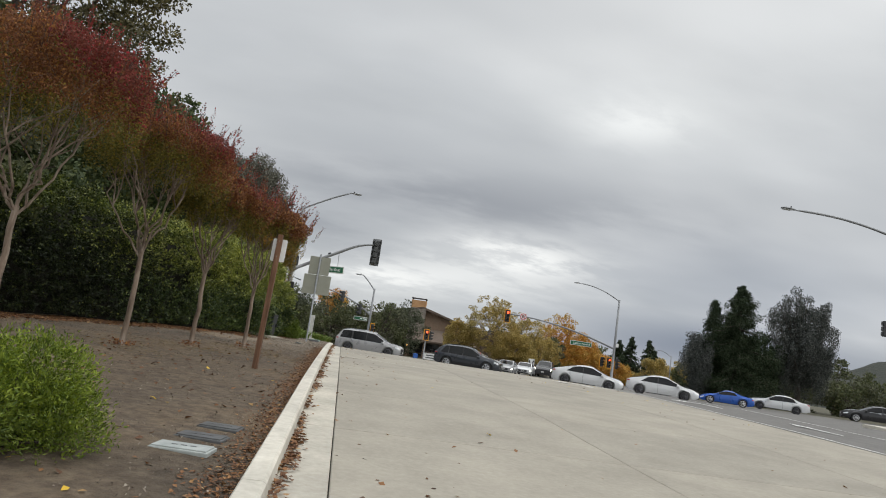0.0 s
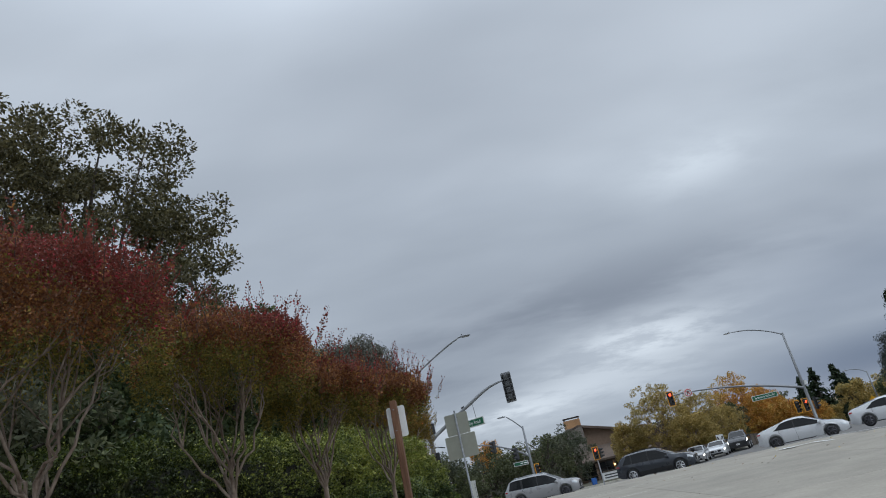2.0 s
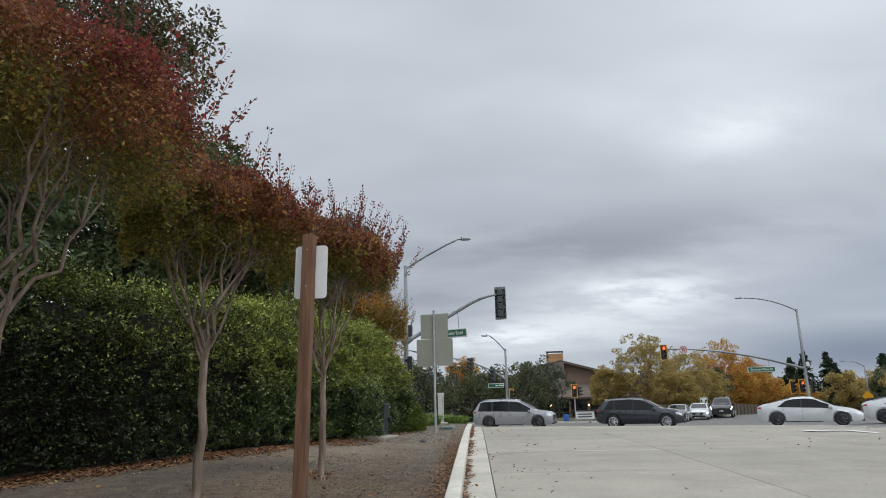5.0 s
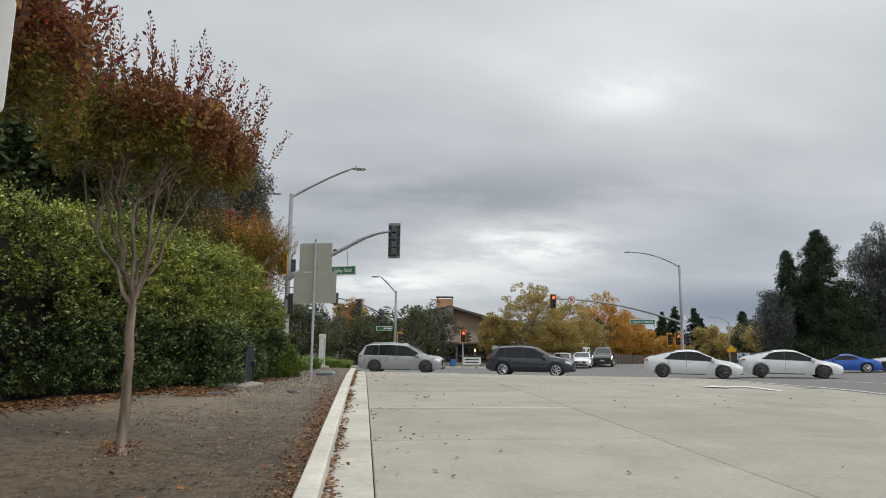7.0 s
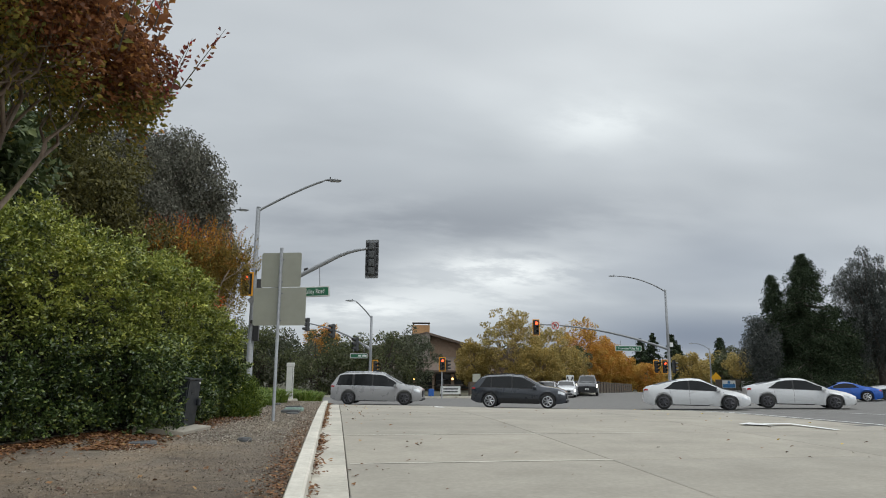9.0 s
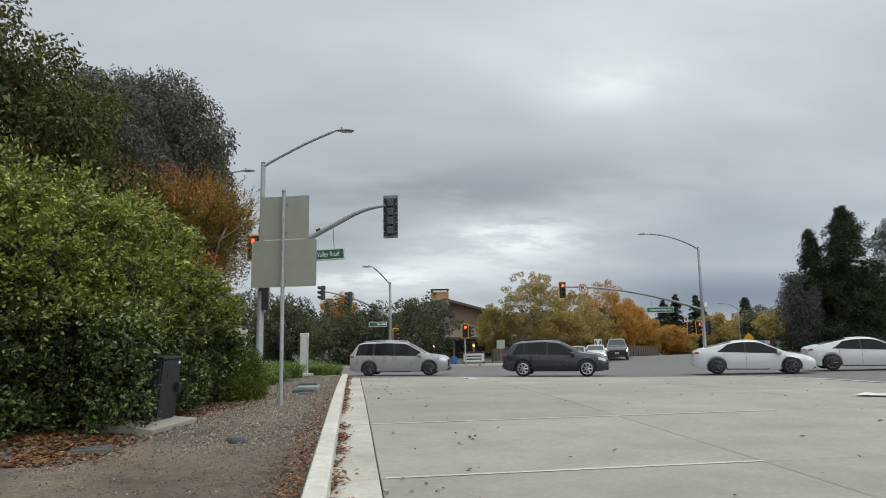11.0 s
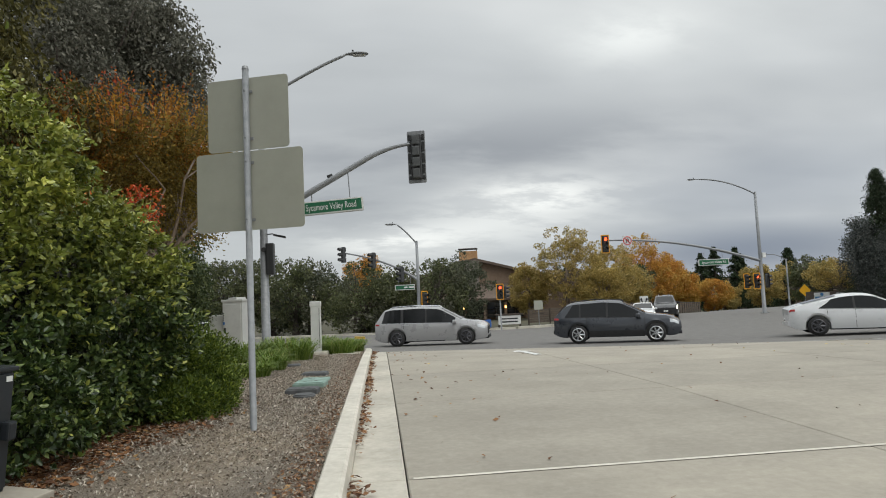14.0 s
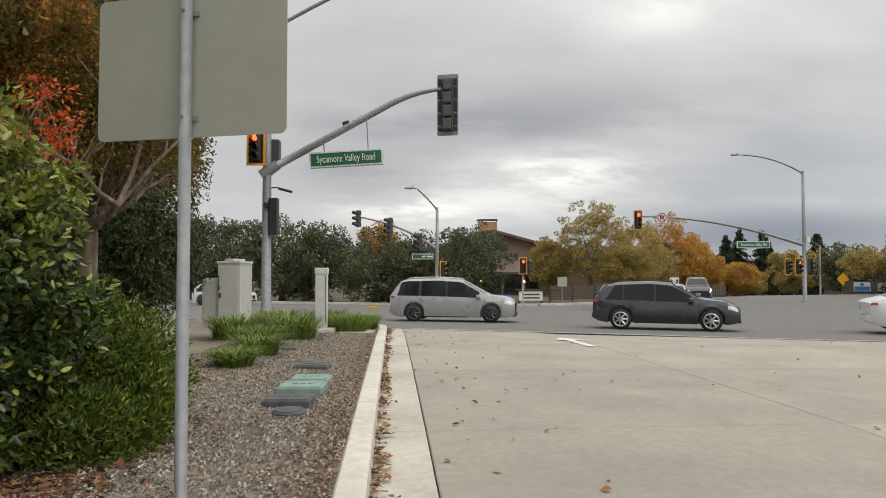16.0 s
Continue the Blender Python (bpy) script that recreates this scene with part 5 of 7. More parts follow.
def far_right_mast():
    x, y = 30.75, 73.0
    z = land(x, y)
    t = pole_with_lamp("signal_pole", (x, y, z), 9.5 - z, (26.0, 73.2, 10.72), "tall grey signal pole with a long arm and red lights", 0.16)
    mast_arm(t, (-0.1, 0, 3.9 - z), (-7.0, 0, 6.1 - z), (-13.0, 0, 5.98 - z), 0.12)
    signal_head(t, (-12.95, -0.2, 5.7 - z), 0, 3, 0, YELLOW_BORDER, True, 0.33)
    name_board(t, (-4.05, -0.1, 3.9 - z), 0, 2.55, 0.5, "Sycamore Valley Rd", 0.12, 0.5, 0.3)
    s = part("turn_sign", moved(plate(bmesh.new(), 0.78, 0.78, 0.01), pose(-11.1, -0.12, 5.9 - z)), WHITE_PAINT, t, "white no-turn sign with a red ring")
    ring = [(-11.1 + 0.32 * math.cos(a), -0.14, 5.9 - z + 0.32 * math.sin(a)) for a in (2 * math.pi * k / 24 for k in range(25))]
    part("red_ring", tube(bmesh.new(), ring, 0.035, 6), RED_PAINT, s)
    part("red_bar", tube(bmesh.new(), [(-11.32, -0.14, 6.12 - z), (-10.88, -0.14, 5.68 - z)], 0.035, 6), RED_PAINT, s)
    part("turn_arrow", tube(bmesh.new(), [(-11.2, -0.135, 5.72 - z), (-11.2, -0.135, 5.98 - z), (-11.1, -0.135, 6.06 - z), (-11.0, -0.135, 5.98 - z), (-11.0, -0.135, 5.82 - z)], 0.035, 6), BLACK, s)
    signal_head(t, (-0.55, -0.2, 2.25 - z), 0, 3, 0, YELLOW_BORDER, True, 0.28)
    signal_head(t, (-1.35, -0.1, 2.25 - z), 12, 3, None, YELLOW_BORDER, True, 0.27)
    signal_head(t, (0.55, 0.1, 2.25 - z), 95, 3, None, None, True, 0.27)
    part("control_box", cbox(0.12, 0.42, -0.15, 0.15, 4.1 - z, 4.5 - z, bevel=0.02), WHITE_PAINT, t, "small white box")
    return t


far_right_mast()


def ped_pole():
    x, y = 8.98, 72.0
    z = land(x, y)
    t = thing("signal_post", (x, y, z), "slim signal post with a glowing red arrow", "traffic light", "street poles round the junction")
    part("post", tube(bmesh.new(), [(0, 0, -0.05), (0, 0, 2.3 - z)], 0.06, 12), STEEL, t, "", True)
    signal_head(t, (0, -0.15, 2.3 - z), 0, 3, 0, YELLOW_BORDER, True, 0.26)
    signal_head(t, (0.45, 0.05, 2.25 - z), 80, 3, None, None, True, 0.26)
    return t


ped_pole()


def median_mast():
    x, y = 27.0, 30.0
    z = land(x, y) + 0.1
    t = pole_with_lamp("signal_pole", (x, y, z), 10.0 - z, (20.9, 30.0, 10.45), "grey signal pole with lamp on the median", 0.16)
    signal_head(t, (0.35, -0.25, 4.4 - z), 0, 3, 0, YELLOW_BORDER, True, 0.24)
    signal_head(t, (-0.35, 0.1, 4.35 - z), 90, 3, None, None, True, 0.24)
    mast_arm(t, (-0.6, 0, 5.45 - z), (0.6, 0, 5.75 - z), (3.0, 0, 6.3 - z), 0.07)
    for dx, zz in ((-0.85, 5.35), (-0.3, 5.7), (0.75, 5.95)):
        signal_head(t, (dx, 0.0, zz - z), 60, 3, None, None, False, 0.22)
    return t


median_mast()


def distant_mast():
    x, y = 66.0, 158.0
    z = land(x, y)
    t = thing("signal_pole", (x, y, z), "distant signal pole with red lights over the far road", "traffic light", "street poles round the junction")
    part("pole", tube(bmesh.new(), [(0, 0, -0.1), (0, 0, 2.6 - z)], [0.16, 0.12], 10), STEEL, t, "", True)
    mast_arm(t, (0, 0, 1.2 - z), (5.0, 0, 2.2 - z), (11.0, 0, 2.5 - z), 0.1)
    signal_head(t, (10.8, -0.2, 2.0 - z), 0, 3, 0, YELLOW_BORDER, True, 0.34)
    signal_head(t, (5.6, -0.2, 1.6 - z), 20, 3, None, None, True, 0.34)
    signal_head(t, (1.0, -0.2, 0.2 - z), 0, 3, 0, YELLOW_BORDER, True, 0.34)
    return t


distant_mast()


def plain_lamp(at, top, arm, label):
    x, y = at
    z = land(x, y)
    return pole_with_lamp("street_lamp", (x, y, z), top - z, arm, label, 0.13)


plain_lamp((-9.4, 55.5), 9.6, (-6.5, 55.2, 11.35), "grey street lamp behind the autumn tree")
plain_lamp((57.2, 110.0), 5.4, (54.3, 109.5, 6.1), "far street lamp beside the far road")


# ---- utility things on the verge ----
def cover_box(name, at, w, l, h, material, label, turn=0.0, marks=True):
    x, y = at
    t = thing(name, (x, y, vz(x, y)), label, "utility cover", "utility covers in the verge", turn=turn)
    part("frame", cbox(-w / 2, w / 2, -l / 2, l / 2, -0.15, h - 0.012, bevel=0.012), material, t)
    part("lid", cbox(-w / 2 + 0.02, w / 2 - 0.02, -l / 2 + 0.02, l / 2 - 0.02, h - 0.02, h, bevel=0.006), material, t)
    if marks:
        for k in range(3):
            part("unreadable_line", cbox(-0.1 + 0.08 * k, -0.05 + 0.08 * k, -0.01, 0.01, h, h + 0.003), DARK_GREY, t)
    return t


LID_GREY = rough_mat("weathered_grey_lid", [(0.3, (0.28, 0.31, 0.30)), (0.7, (0.42, 0.45, 0.44))], 10, 0.85, 0, 0.2, 0.003, 0.2)
LID_DARK = rough_mat("dark_grey_lid", [(0.3, (0.065, 0.068, 0.07)), (0.7, (0.13, 0.135, 0.14))], 12, 0.8, 0, 0.2, 0.003, 0.25)
LID_GREEN = rough_mat("faded_green_lid", [(0.3, (0.17, 0.27, 0.23)), (0.7, (0.30, 0.41, 0.36))], 10, 0.8, 0, 0.2, 0.003, 0.25)
cover_box("meter_cover", (-1.26, 7.15), 0.5, 0.3, 0.03, LID_GREY, "pale grey utility lid set in dirt", -6)
cover_box("meter_cover", (-1.22, 7.72), 0.45, 0.28, 0.03, LID_DARK, "dark grey utility lid set in dirt", -8)
cover_box("meter_cover", (-1.15, 8.3), 0.42, 0.27, 0.03, LID_DARK, "dark grey utility lid set in dirt", -8)
cover_box("meter_cover", (-1.26, 31.85), 0.44, 0.28, 0.09, LID_DARK, "dark raised utility lid in mulch", -4)
cover_box("meter_cover", (-1.22, 32.5), 0.46, 0.4, 0.09, LID_GREEN, "faded green utility box in mulch", -4)
cover_box("meter_cover", (-1.22, 33.2), 0.44, 0.36, 0.06, LID_GREEN, "faded green utility lid in mulch", -4)
cover_box("meter_cover", (-1.33, 34.3), 0.44, 0.34, 0.07, LID_DARK, "dark utility lid in mulch", -4)
cover_box("meter_cover", (-2.05, 36.6), 0.4, 0.35, 0.05, LID_DARK, "dark utility lid beside the grass clumps", 4)
cover_box("meter_cover", (-2.95, 25.2), 0.4, 0.4, 0.03, LID_DARK, "dark utility lid under the hedge", 10)


def round_cover(at, r):
    x, y = at
    t = thing("valve_cover", (x, y, vz(x, y)), "round dark valve cover in gravel", "utility cover", "utility covers in the verge")
    part("frame", tube(bmesh.new(), [(0, 0, -0.1), (0, 0, 0.035), (0, 0, 0.045)], [r, r, r * 0.94], 24), LID_DARK, t)
    part("lid", tube(bmesh.new(), [(0, 0, 0.045), (0, 0, 0.056)], [r * 0.86, r * 0.84], 24), LID_DARK, t)


round_cover((-1.2, 31.5), 0.15)
round_cover((-1.54, 25.5), 0.11)


def pedestal():
    x, y = -1.85, 40.2
    t = thing("utility_pedestal", (x, y, vz(x, y)), "slim pale grey utility pedestal on a concrete pad", "utility box")
    part("pad", cbox(-0.3, 0.3, -0.3, 0.3, -0.1, 0.1, bevel=0.02), KERB, t, "concrete pad")
    part("body", cbox(-0.13, 0.13, -0.1, 0.1, 0.08, 1.3, bevel=0.015), PLATE_GREY, t)
    part("cap", cbox(-0.145, 0.145, -0.115, 0.115, 1.28, 1.42, bevel=0.02), PLATE_GREY, t)
    part("seam", cbox(0.09, 0.1, -0.108, -0.1, 0.2, 1.25), DARK_GREY, t)
    return t


pedestal()
tagged(new("sidewalk_pad", mesh_from("sidewalk_pad", [(a, b, vz(a, b) + 0.02) for a, b in ((-1.45, 39.9), (-0.7, 39.9), (-0.7, 41.3), (-1.45, 41.3))], [(0, 1, 2, 3)], KERB)), "small concrete pad in the mulch", "pavement", "", "structure")


def cabinet():
    x, y = -5.12, 46.2
    z = vz(x, y)
    t = thing("signal_cabinet", (x, y, z), "pale grey traffic signal cabinet with a lower side box", "cabinet", turn=-14)
    part("body", cbox(-0.36, 0.36, -0.4, 0.4, 0.0, 1.82, bevel=0.02), PLATE_GREY, t)
    part("roof", cbox(-0.39, 0.39, -0.43, 0.43, 1.8, 1.88, bevel=0.02), PLATE_GREY, t)
    part("vent_hood", cbox(-0.13, 0.18, -0.42, 0.3, 1.86, 1.95, bevel=0.02), PLATE_GREY, t)
    d = part("door", cbox(-0.31, 0.31, -0.42, -0.398, 0.12, 1.72, bevel=0.01), PLATE_GREY, t)
    part("handle", cbox(-0.3, -0.24, -0.45, -0.42, 0.78, 0.92, bevel=0.008), BLACK, d, "black handle")
    part("label_plate", cbox(-0.34, -0.27, -0.426, -0.421, 1.02, 1.12), paint("blue_label", (0.03, 0.14, 0.4), 0.5), d)
    for k in range(5):
        part("unreadable_mark", cbox(-0.33, -0.29, -0.426, -0.421, 1.16 + 0.06 * k, 1.19 + 0.06 * k), DARK_GREY, d)
    part("side_box", cbox(-0.95, -0.4, -0.25, 0.35, 0.0, 1.36, bevel=0.02), PLATE_GREY, t)
    part("foundation", cbox(-1.05, 0.5, -0.5, 0.5, -0.2, 0.03, bevel=0.01), KERB, t)
    return t


cabinet()


BOX_BLUE = paint("dark_blue_grey_paint", (0.017, 0.021, 0.026), 0.5)


def control_box():
    x, y = -2.84, 26.92
    z = vz(x, y)
    t = thing("irrigation_box", (x, y, z), "dark blue-grey steel control box half grown over by the hedge", "utility box", turn=-12)
    part("pad", cbox(-0.4, 0.44, -0.8, 0.36, -0.15, 0.1, bevel=0.015), CONCRETE, t, "concrete pad")
    t.matrix_basis = t.matrix_basis @ pose(0, 0, 0, 0, 5, 0)
    part("body", cbox(-0.22, 0.16, -0.25, 0.25, 0.1, 0.88, bevel=0.012), BOX_BLUE, t)
    d = part("door", cbox(0.16, 0.178, -0.235, 0.235, 0.13, 0.86, bevel=0.005), BOX_BLUE, t)
    part("latch", cbox(0.178, 0.24, 0.15, 0.225, 0.44, 0.56, bevel=0.015), BOX_BLUE, d, "hooded latch")
    for k in range(4):
        part("vent_slot", cbox(0.178, 0.184, -0.1, 0.0, 0.64 + 0.025 * k, 0.652 + 0.025 * k), BLACK, d)
    part("label_plate", cbox(0.178, 0.182, 0.17, 0.22, 0.81, 0.845), WHITE_PAINT, d, "small white label")
    part("roof", cbox(-0.24, 0.19, -0.265, 0.265, 0.875, 0.905, bevel=0.01), BOX_BLUE, t)
    return t


control_box()
# ---- cars ----
GLASS = paint("tinted_car_glass", (0.008, 0.009, 0.01), 0.1, 0.0, 0.05, 2.0, 0.0)
GLASS.node_tree.nodes["Principled BSDF"].inputs["Specular IOR Level"].default_value = 0.35
TYRE = rough_mat("black_tyre_rubber", [(0.3, (0.014, 0.014, 0.015)), (0.7, (0.03, 0.03, 0.03))], 20, 0.85, 0, 0.1, 0.003, 0.1)
RIM = paint("brushed_alloy", (0.5, 0.51, 0.53), 0.3, 0.8)
DARK_RIM = paint("dark_alloy", (0.09, 0.09, 0.1), 0.35, 0.7)
TRIM = paint("black_plastic_trim", (0.018, 0.018, 0.019), 0.65)
HEADLAMP = paint("clear_headlamp", (0.62, 0.65, 0.68), 0.1, 0.2, 0.05, 3.0, 0.8)
LIT_LAMP = glow("lit_headlamp", (1.0, 0.94, 0.82), 5.0)
TAIL = paint("red_tail_lamp", (0.35, 0.012, 0.012), 0.2, 0.0, 0.05, 3.0, 0.6)
PAINTS = {}


def car_paint(name, colour, metal):
    if name not in PAINTS:
        PAINTS[name] = paint(name, colour, 0.3, metal * 0.5, 0.02, 2.5, 0.8)
    return PAINTS[name]


def wheel(parent, at, r, w, rim, side):
    t = part("wheel", moved(tube(bmesh.new(), [(0, 0, -w / 2), (0, 0, -w / 2 + 0.03), (0, 0, w / 2 - 0.03), (0, 0, w / 2)], [r * 0.94, r, r, r * 0.94], 24), pose(0, 0, 0, 90)), TYRE, parent, "black tyre", True)
    t.matrix_basis = pose(*at)
    bm = bmesh.new()
    ring = [(r * 0.66 * math.cos(a), r * 0.66 * math.sin(a)) for a in (2 * math.pi * k / 24 for k in range(25))]
    tube(bm, [(x, side * (w / 2 + 0.004), z) for x, z in ring], 0.022, 6, False)
    for k in range(7):
        a = 2 * math.pi * k / 7
        tube(bm, [(0.05 * math.cos(a), side * (w / 2 + 0.012), 0.05 * math.sin(a)), (r * 0.64 * math.cos(a), side * (w / 2 + 0.004), r * 0.64 * math.sin(a))], [0.034, 0.028], 5)
    tube(bm, [(0, side * (w / 2 - 0.01), 0), (0, side * (w / 2 + 0.025), 0)], 0.06, 10)
    part("rim", bm, rim, t, "spoked alloy rim")
    return t


def rounded(pairs, blur):
    """A smooth curve through pairs (place, height), its corners eased over blur."""
    xs, ys = [p for p, _ in pairs], [q for _, q in pairs]
    return lambda f: sum(float(np.interp(f + blur * k / 4, xs, ys)) for k in range(-4, 5)) / 9


def car(at, turn, spec, paint_mat, label, rim=None, lit=False, group="cars at the junction"):
    """A car from its outlines, in fractions of the length from the tail: top line, belt line, the rear glass, the windscreen
    and the side windows, each a pair of places; low: lower cladding colour."""
    L, w, gap, wr, axr, axf = spec["L"], spec["W"] / 2, spec["gap"], spec["wheel"], spec["rear"], spec["front"]
    x, y = at
    t = thing("car", (x, y, land(x, y)), label, "car", group, turn=turn)
    X = lambda f: (f - 0.5) * L
    top_, belt_ = rounded(spec["top"], 0.02), rounded(spec["belt"], 0.03)
    plan = rounded([(-0.1, 0.5), (0.0, 0.86), (0.05, 0.95), (0.16, 1.0), (0.86, 1.0), (0.95, 0.96), (1.0, 0.84), (1.1, 0.5)], 0.02)
    foot = rounded([(0.0, gap + 0.16), (0.04, gap + 0.04), (0.1, gap), (0.9, gap), (0.96, gap + 0.02), (1.0, gap + 0.12)], 0.015)
    R = wr + 0.065

    def section(f):
        """Half of the cross-section, from the middle of the floor up to the middle of the roof."""
        k, zt, lo = w * plan(f), top_(f), foot(f)
        zb = min(belt_(f), zt - 0.025)
        side = lo
        for ax in (axr, axf):
            d = abs(X(f) - X(ax))
            if d < R:
                side = max(side, wr + math.sqrt(R * R - d * d) * 0.98)
        rise = max(0.0, zt - zb)
        wt = k * (0.93 - 0.22 * min(1.0, rise / 0.62))
        m = min(side + 0.05, zb - 0.12)
        return [(0, lo), (k - 0.3, lo), (k - 0.3, side), (k * 0.965, side), (k * 0.985, m), (k, max(m + 0.02, lo + (zb - lo) * 0.52)),
                (k * 0.985, zb - 0.09), (k * 0.945, zb), (wt + (k * 0.945 - wt) * 0.1, zt - 0.075 * min(1.0, rise / 0.3)), (wt * 0.86, zt - 0.02 * min(1.0, rise / 0.1)), (0, zt + 0.012)]

    def skin(f, u, out):
        """A place on the car's side or top: u counts along the cross-section; out lifts it off the paint."""
        q = section(f)
        i = min(len(q) - 2, int(u))
        a, b = Vector(q[i]), Vector(q[i + 1])
        p, d = a.lerp(b, u - i), (b - a).normalized()
        return Vector((X(f), p.x + d.y * out, p.y - d.x * out))

    def patch(name, f0, f1, u0, u1, material, s, label="", out=0.007, nf=6, nu=3, slant=0.0, parent=None):
        """A panel that lies on the skin between two places and two heights; slant leans its rear edge."""
        bm = bmesh.new()
        grid = []
        for i in range(nf + 1):
            row = []
            for j in range(nu + 1):
                f = f0 + (f1 - f0) * i / nf + slant * (j / nu) * (1 - i / nf)
                p = skin(f, u0 + (u1 - u0) * j / nu, out)
                row.append(bm.verts.new((p.x, p.y * s, p.z)))
            grid.append(row)
        for a, b in zip(grid, grid[1:]):
            for j in range(nu):
                bm.faces.new((a[j], b[j], b[j + 1], a[j + 1]) if s > 0 else (a[j], a[j + 1], b[j + 1], b[j]))
        return part(name, bm, material, parent or t, label, True)

    fs = sorted({round(v, 4) for v in list(np.linspace(0, 1, 47)) + [ax + k * R / L for ax in (axr, axf) for k in (-1.01, -0.98, -0.9, -0.75, -0.5, -0.25, 0, 0.25, 0.5, 0.75, 0.9, 0.98, 1.01)]})
    bm = bmesh.new()
    rings = []
    for f in fs:
        half = section(f)
        rings.append([bm.verts.new((X(f), p, q)) for p, q in half + [(-p, q) for p, q in half[-2:0:-1]]])
    m = len(rings[0])
    for a, b in zip(rings, rings[1:]):
        for k in range(m):
            bm.faces.new((a[k], a[(k + 1) % m], b[(k + 1) % m], b[k]))
    bm.faces.new(rings[0][::-1])
    bm.faces.new(rings[-1])
    bmesh.ops.recalc_face_normals(bm, faces=bm.faces)
    for e in bm.edges:
        e.smooth = len(e.link_faces) < 2 or e.calc_face_angle(0) < radians(38)
    part("body", bm, paint_mat, t, "", True)
    # windscreen and rear glass across the car
    for name, (f0, f1) in (("windscreen", spec["screen"]), ("rear_window", spec["back"])):
        bm = bmesh.new()
        grid = []
        for i in range(7):
            f = f0 + (f1 - f0) * i / 6
            q = section(f)
            grid.append([bm.verts.new((X(f), q[9][0] * k * 1.02, q[10][1] - 0.012 - (q[10][1] - q[9][1] - 0.012) * abs(k) + 0.014)) for k in (-1, -0.5, 0, 0.5, 1)])
        for a, b in zip(grid, grid[1:]):
            for j in range(4):
                bm.faces.new((a[j], b[j], b[j + 1], a[j + 1]))
        part(name, bm, GLASS, t, "dark tinted glass", True)
    low = spec.get("low")
    for s in (1, -1):
        patch("pillar_trim", spec["sides"][0][0], spec["sides"][-1][1], 7.05, 7.95, TRIM, s, "black window pillars", 0.003, 10, 3, spec["sides"][0][2])
        for f0, f1, slant in spec["sides"]:
            patch("side_window", f0, f1, 7.04, 7.97, GLASS, s, "dark tinted glass", 0.006, 6, 3, slant)
        patch("window_trim", spec["sides"][0][0], spec["sides"][-1][1], 6.94, 7.03, RIM if spec.get("bright") else TRIM, s, "", 0.01, 8, 1)
        if spec.get("rails"):
            rail = [skin(f, 9.3, h) for f, h in ((0.12, 0.0), (0.15, 0.06), (0.35, 0.065), (0.55, 0.06), (0.57, 0.0))]
            part("roof_rail", tube(bmesh.new(), [(p.x, p.y * s, p.z) for p in rail], 0.018, 6), spec["rails"], t)
        if low:
            patch("cladding", axr + R / L, axf - R / L, 3.1, 4.6, TRIM, s, "", 0.008, 4, 2)
        else:
            patch("sill", axr + R / L, axf - R / L, 3.05, 3.85, TRIM, s, "", 0.006, 4, 1)
        fm = spec["screen"][1] - 0.055
        p = skin(fm, 7.1, 0.0)
        part("mirror", moved(cbox(-0.09, 0.08, -0.11, 0.11, -0.07, 0.08, bevel=0.035), pose(p.x, s * (p.y + 0.12), p.z + 0.04)), paint_mat, t, "", True)
        gaps = [spec["screen"][1] - 0.01, (spec["sides"][0][1] + spec["sides"][1][0]) / 2 if len(spec["sides"]) > 1 else 0.42, axr + R / L * 0.75]
        for f in gaps:
            patch("door_gap", f, f + 0.003, 4.1 if f > axr + R / L else 5.4, 6.95, TRIM, s, "", 0.002, 1, 5)
        for f in gaps[1:] if len(spec["sides"]) > 1 else gaps[1:2]:
            patch("door_handle", f + 0.012, f + 0.05, 6.1, 6.4, RIM if spec.get("bright") else paint_mat, s, "", 0.025, 2, 1)
        for f in (axf, axr):
            wheel(t, (X(f), s * (w - 0.115), wr), wr, 0.22, rim or RIM, s)
        patch("headlight", 0.918, 0.984, 5.75, 6.75, LIT_LAMP if lit else HEADLAMP, s, "lit headlight" if lit else "clear headlight", 0.01, 4, 2)
        patch("taillight", 0.004, 0.042, 6.05, 6.9, TAIL, s, "red taillight", 0.012, 3, 2)
    nose = top_(0.985)
    part("grille", cbox(X(0.985), X(1.006), -w * 0.52, w * 0.52, foot(1.0) + 0.12, nose * 0.86, bevel=0.02), TRIM, t, "black grille")
    part("front_bumper", cbox(X(0.97), X(1.008), -w * 0.66, w * 0.66, gap + 0.04, foot(1.0) + 0.06, bevel=0.03), TRIM, t)
    part("rear_bumper", cbox(X(-0.008), X(0.03), -w * 0.82, w * 0.82, foot(0.0), foot(0.0) + 0.17, bevel=0.03), TRIM if low else paint_mat, t)
    for f, s in ((1.008, 1), (-0.01, -1)):
        p = part("number_plate", cbox(X(f), X(f) + 0.006, -0.16, 0.16, gap + 0.26, gap + 0.4), WHITE_PAINT, t, "white number plate with a plain bar")
        part("plain_bar", cbox(X(f) + 0.003 + s * 0.0032, X(f) + 0.003 + s * 0.0042, -0.11, 0.11, gap + 0.3, gap + 0.36), DARK_GREY, p)
    return t


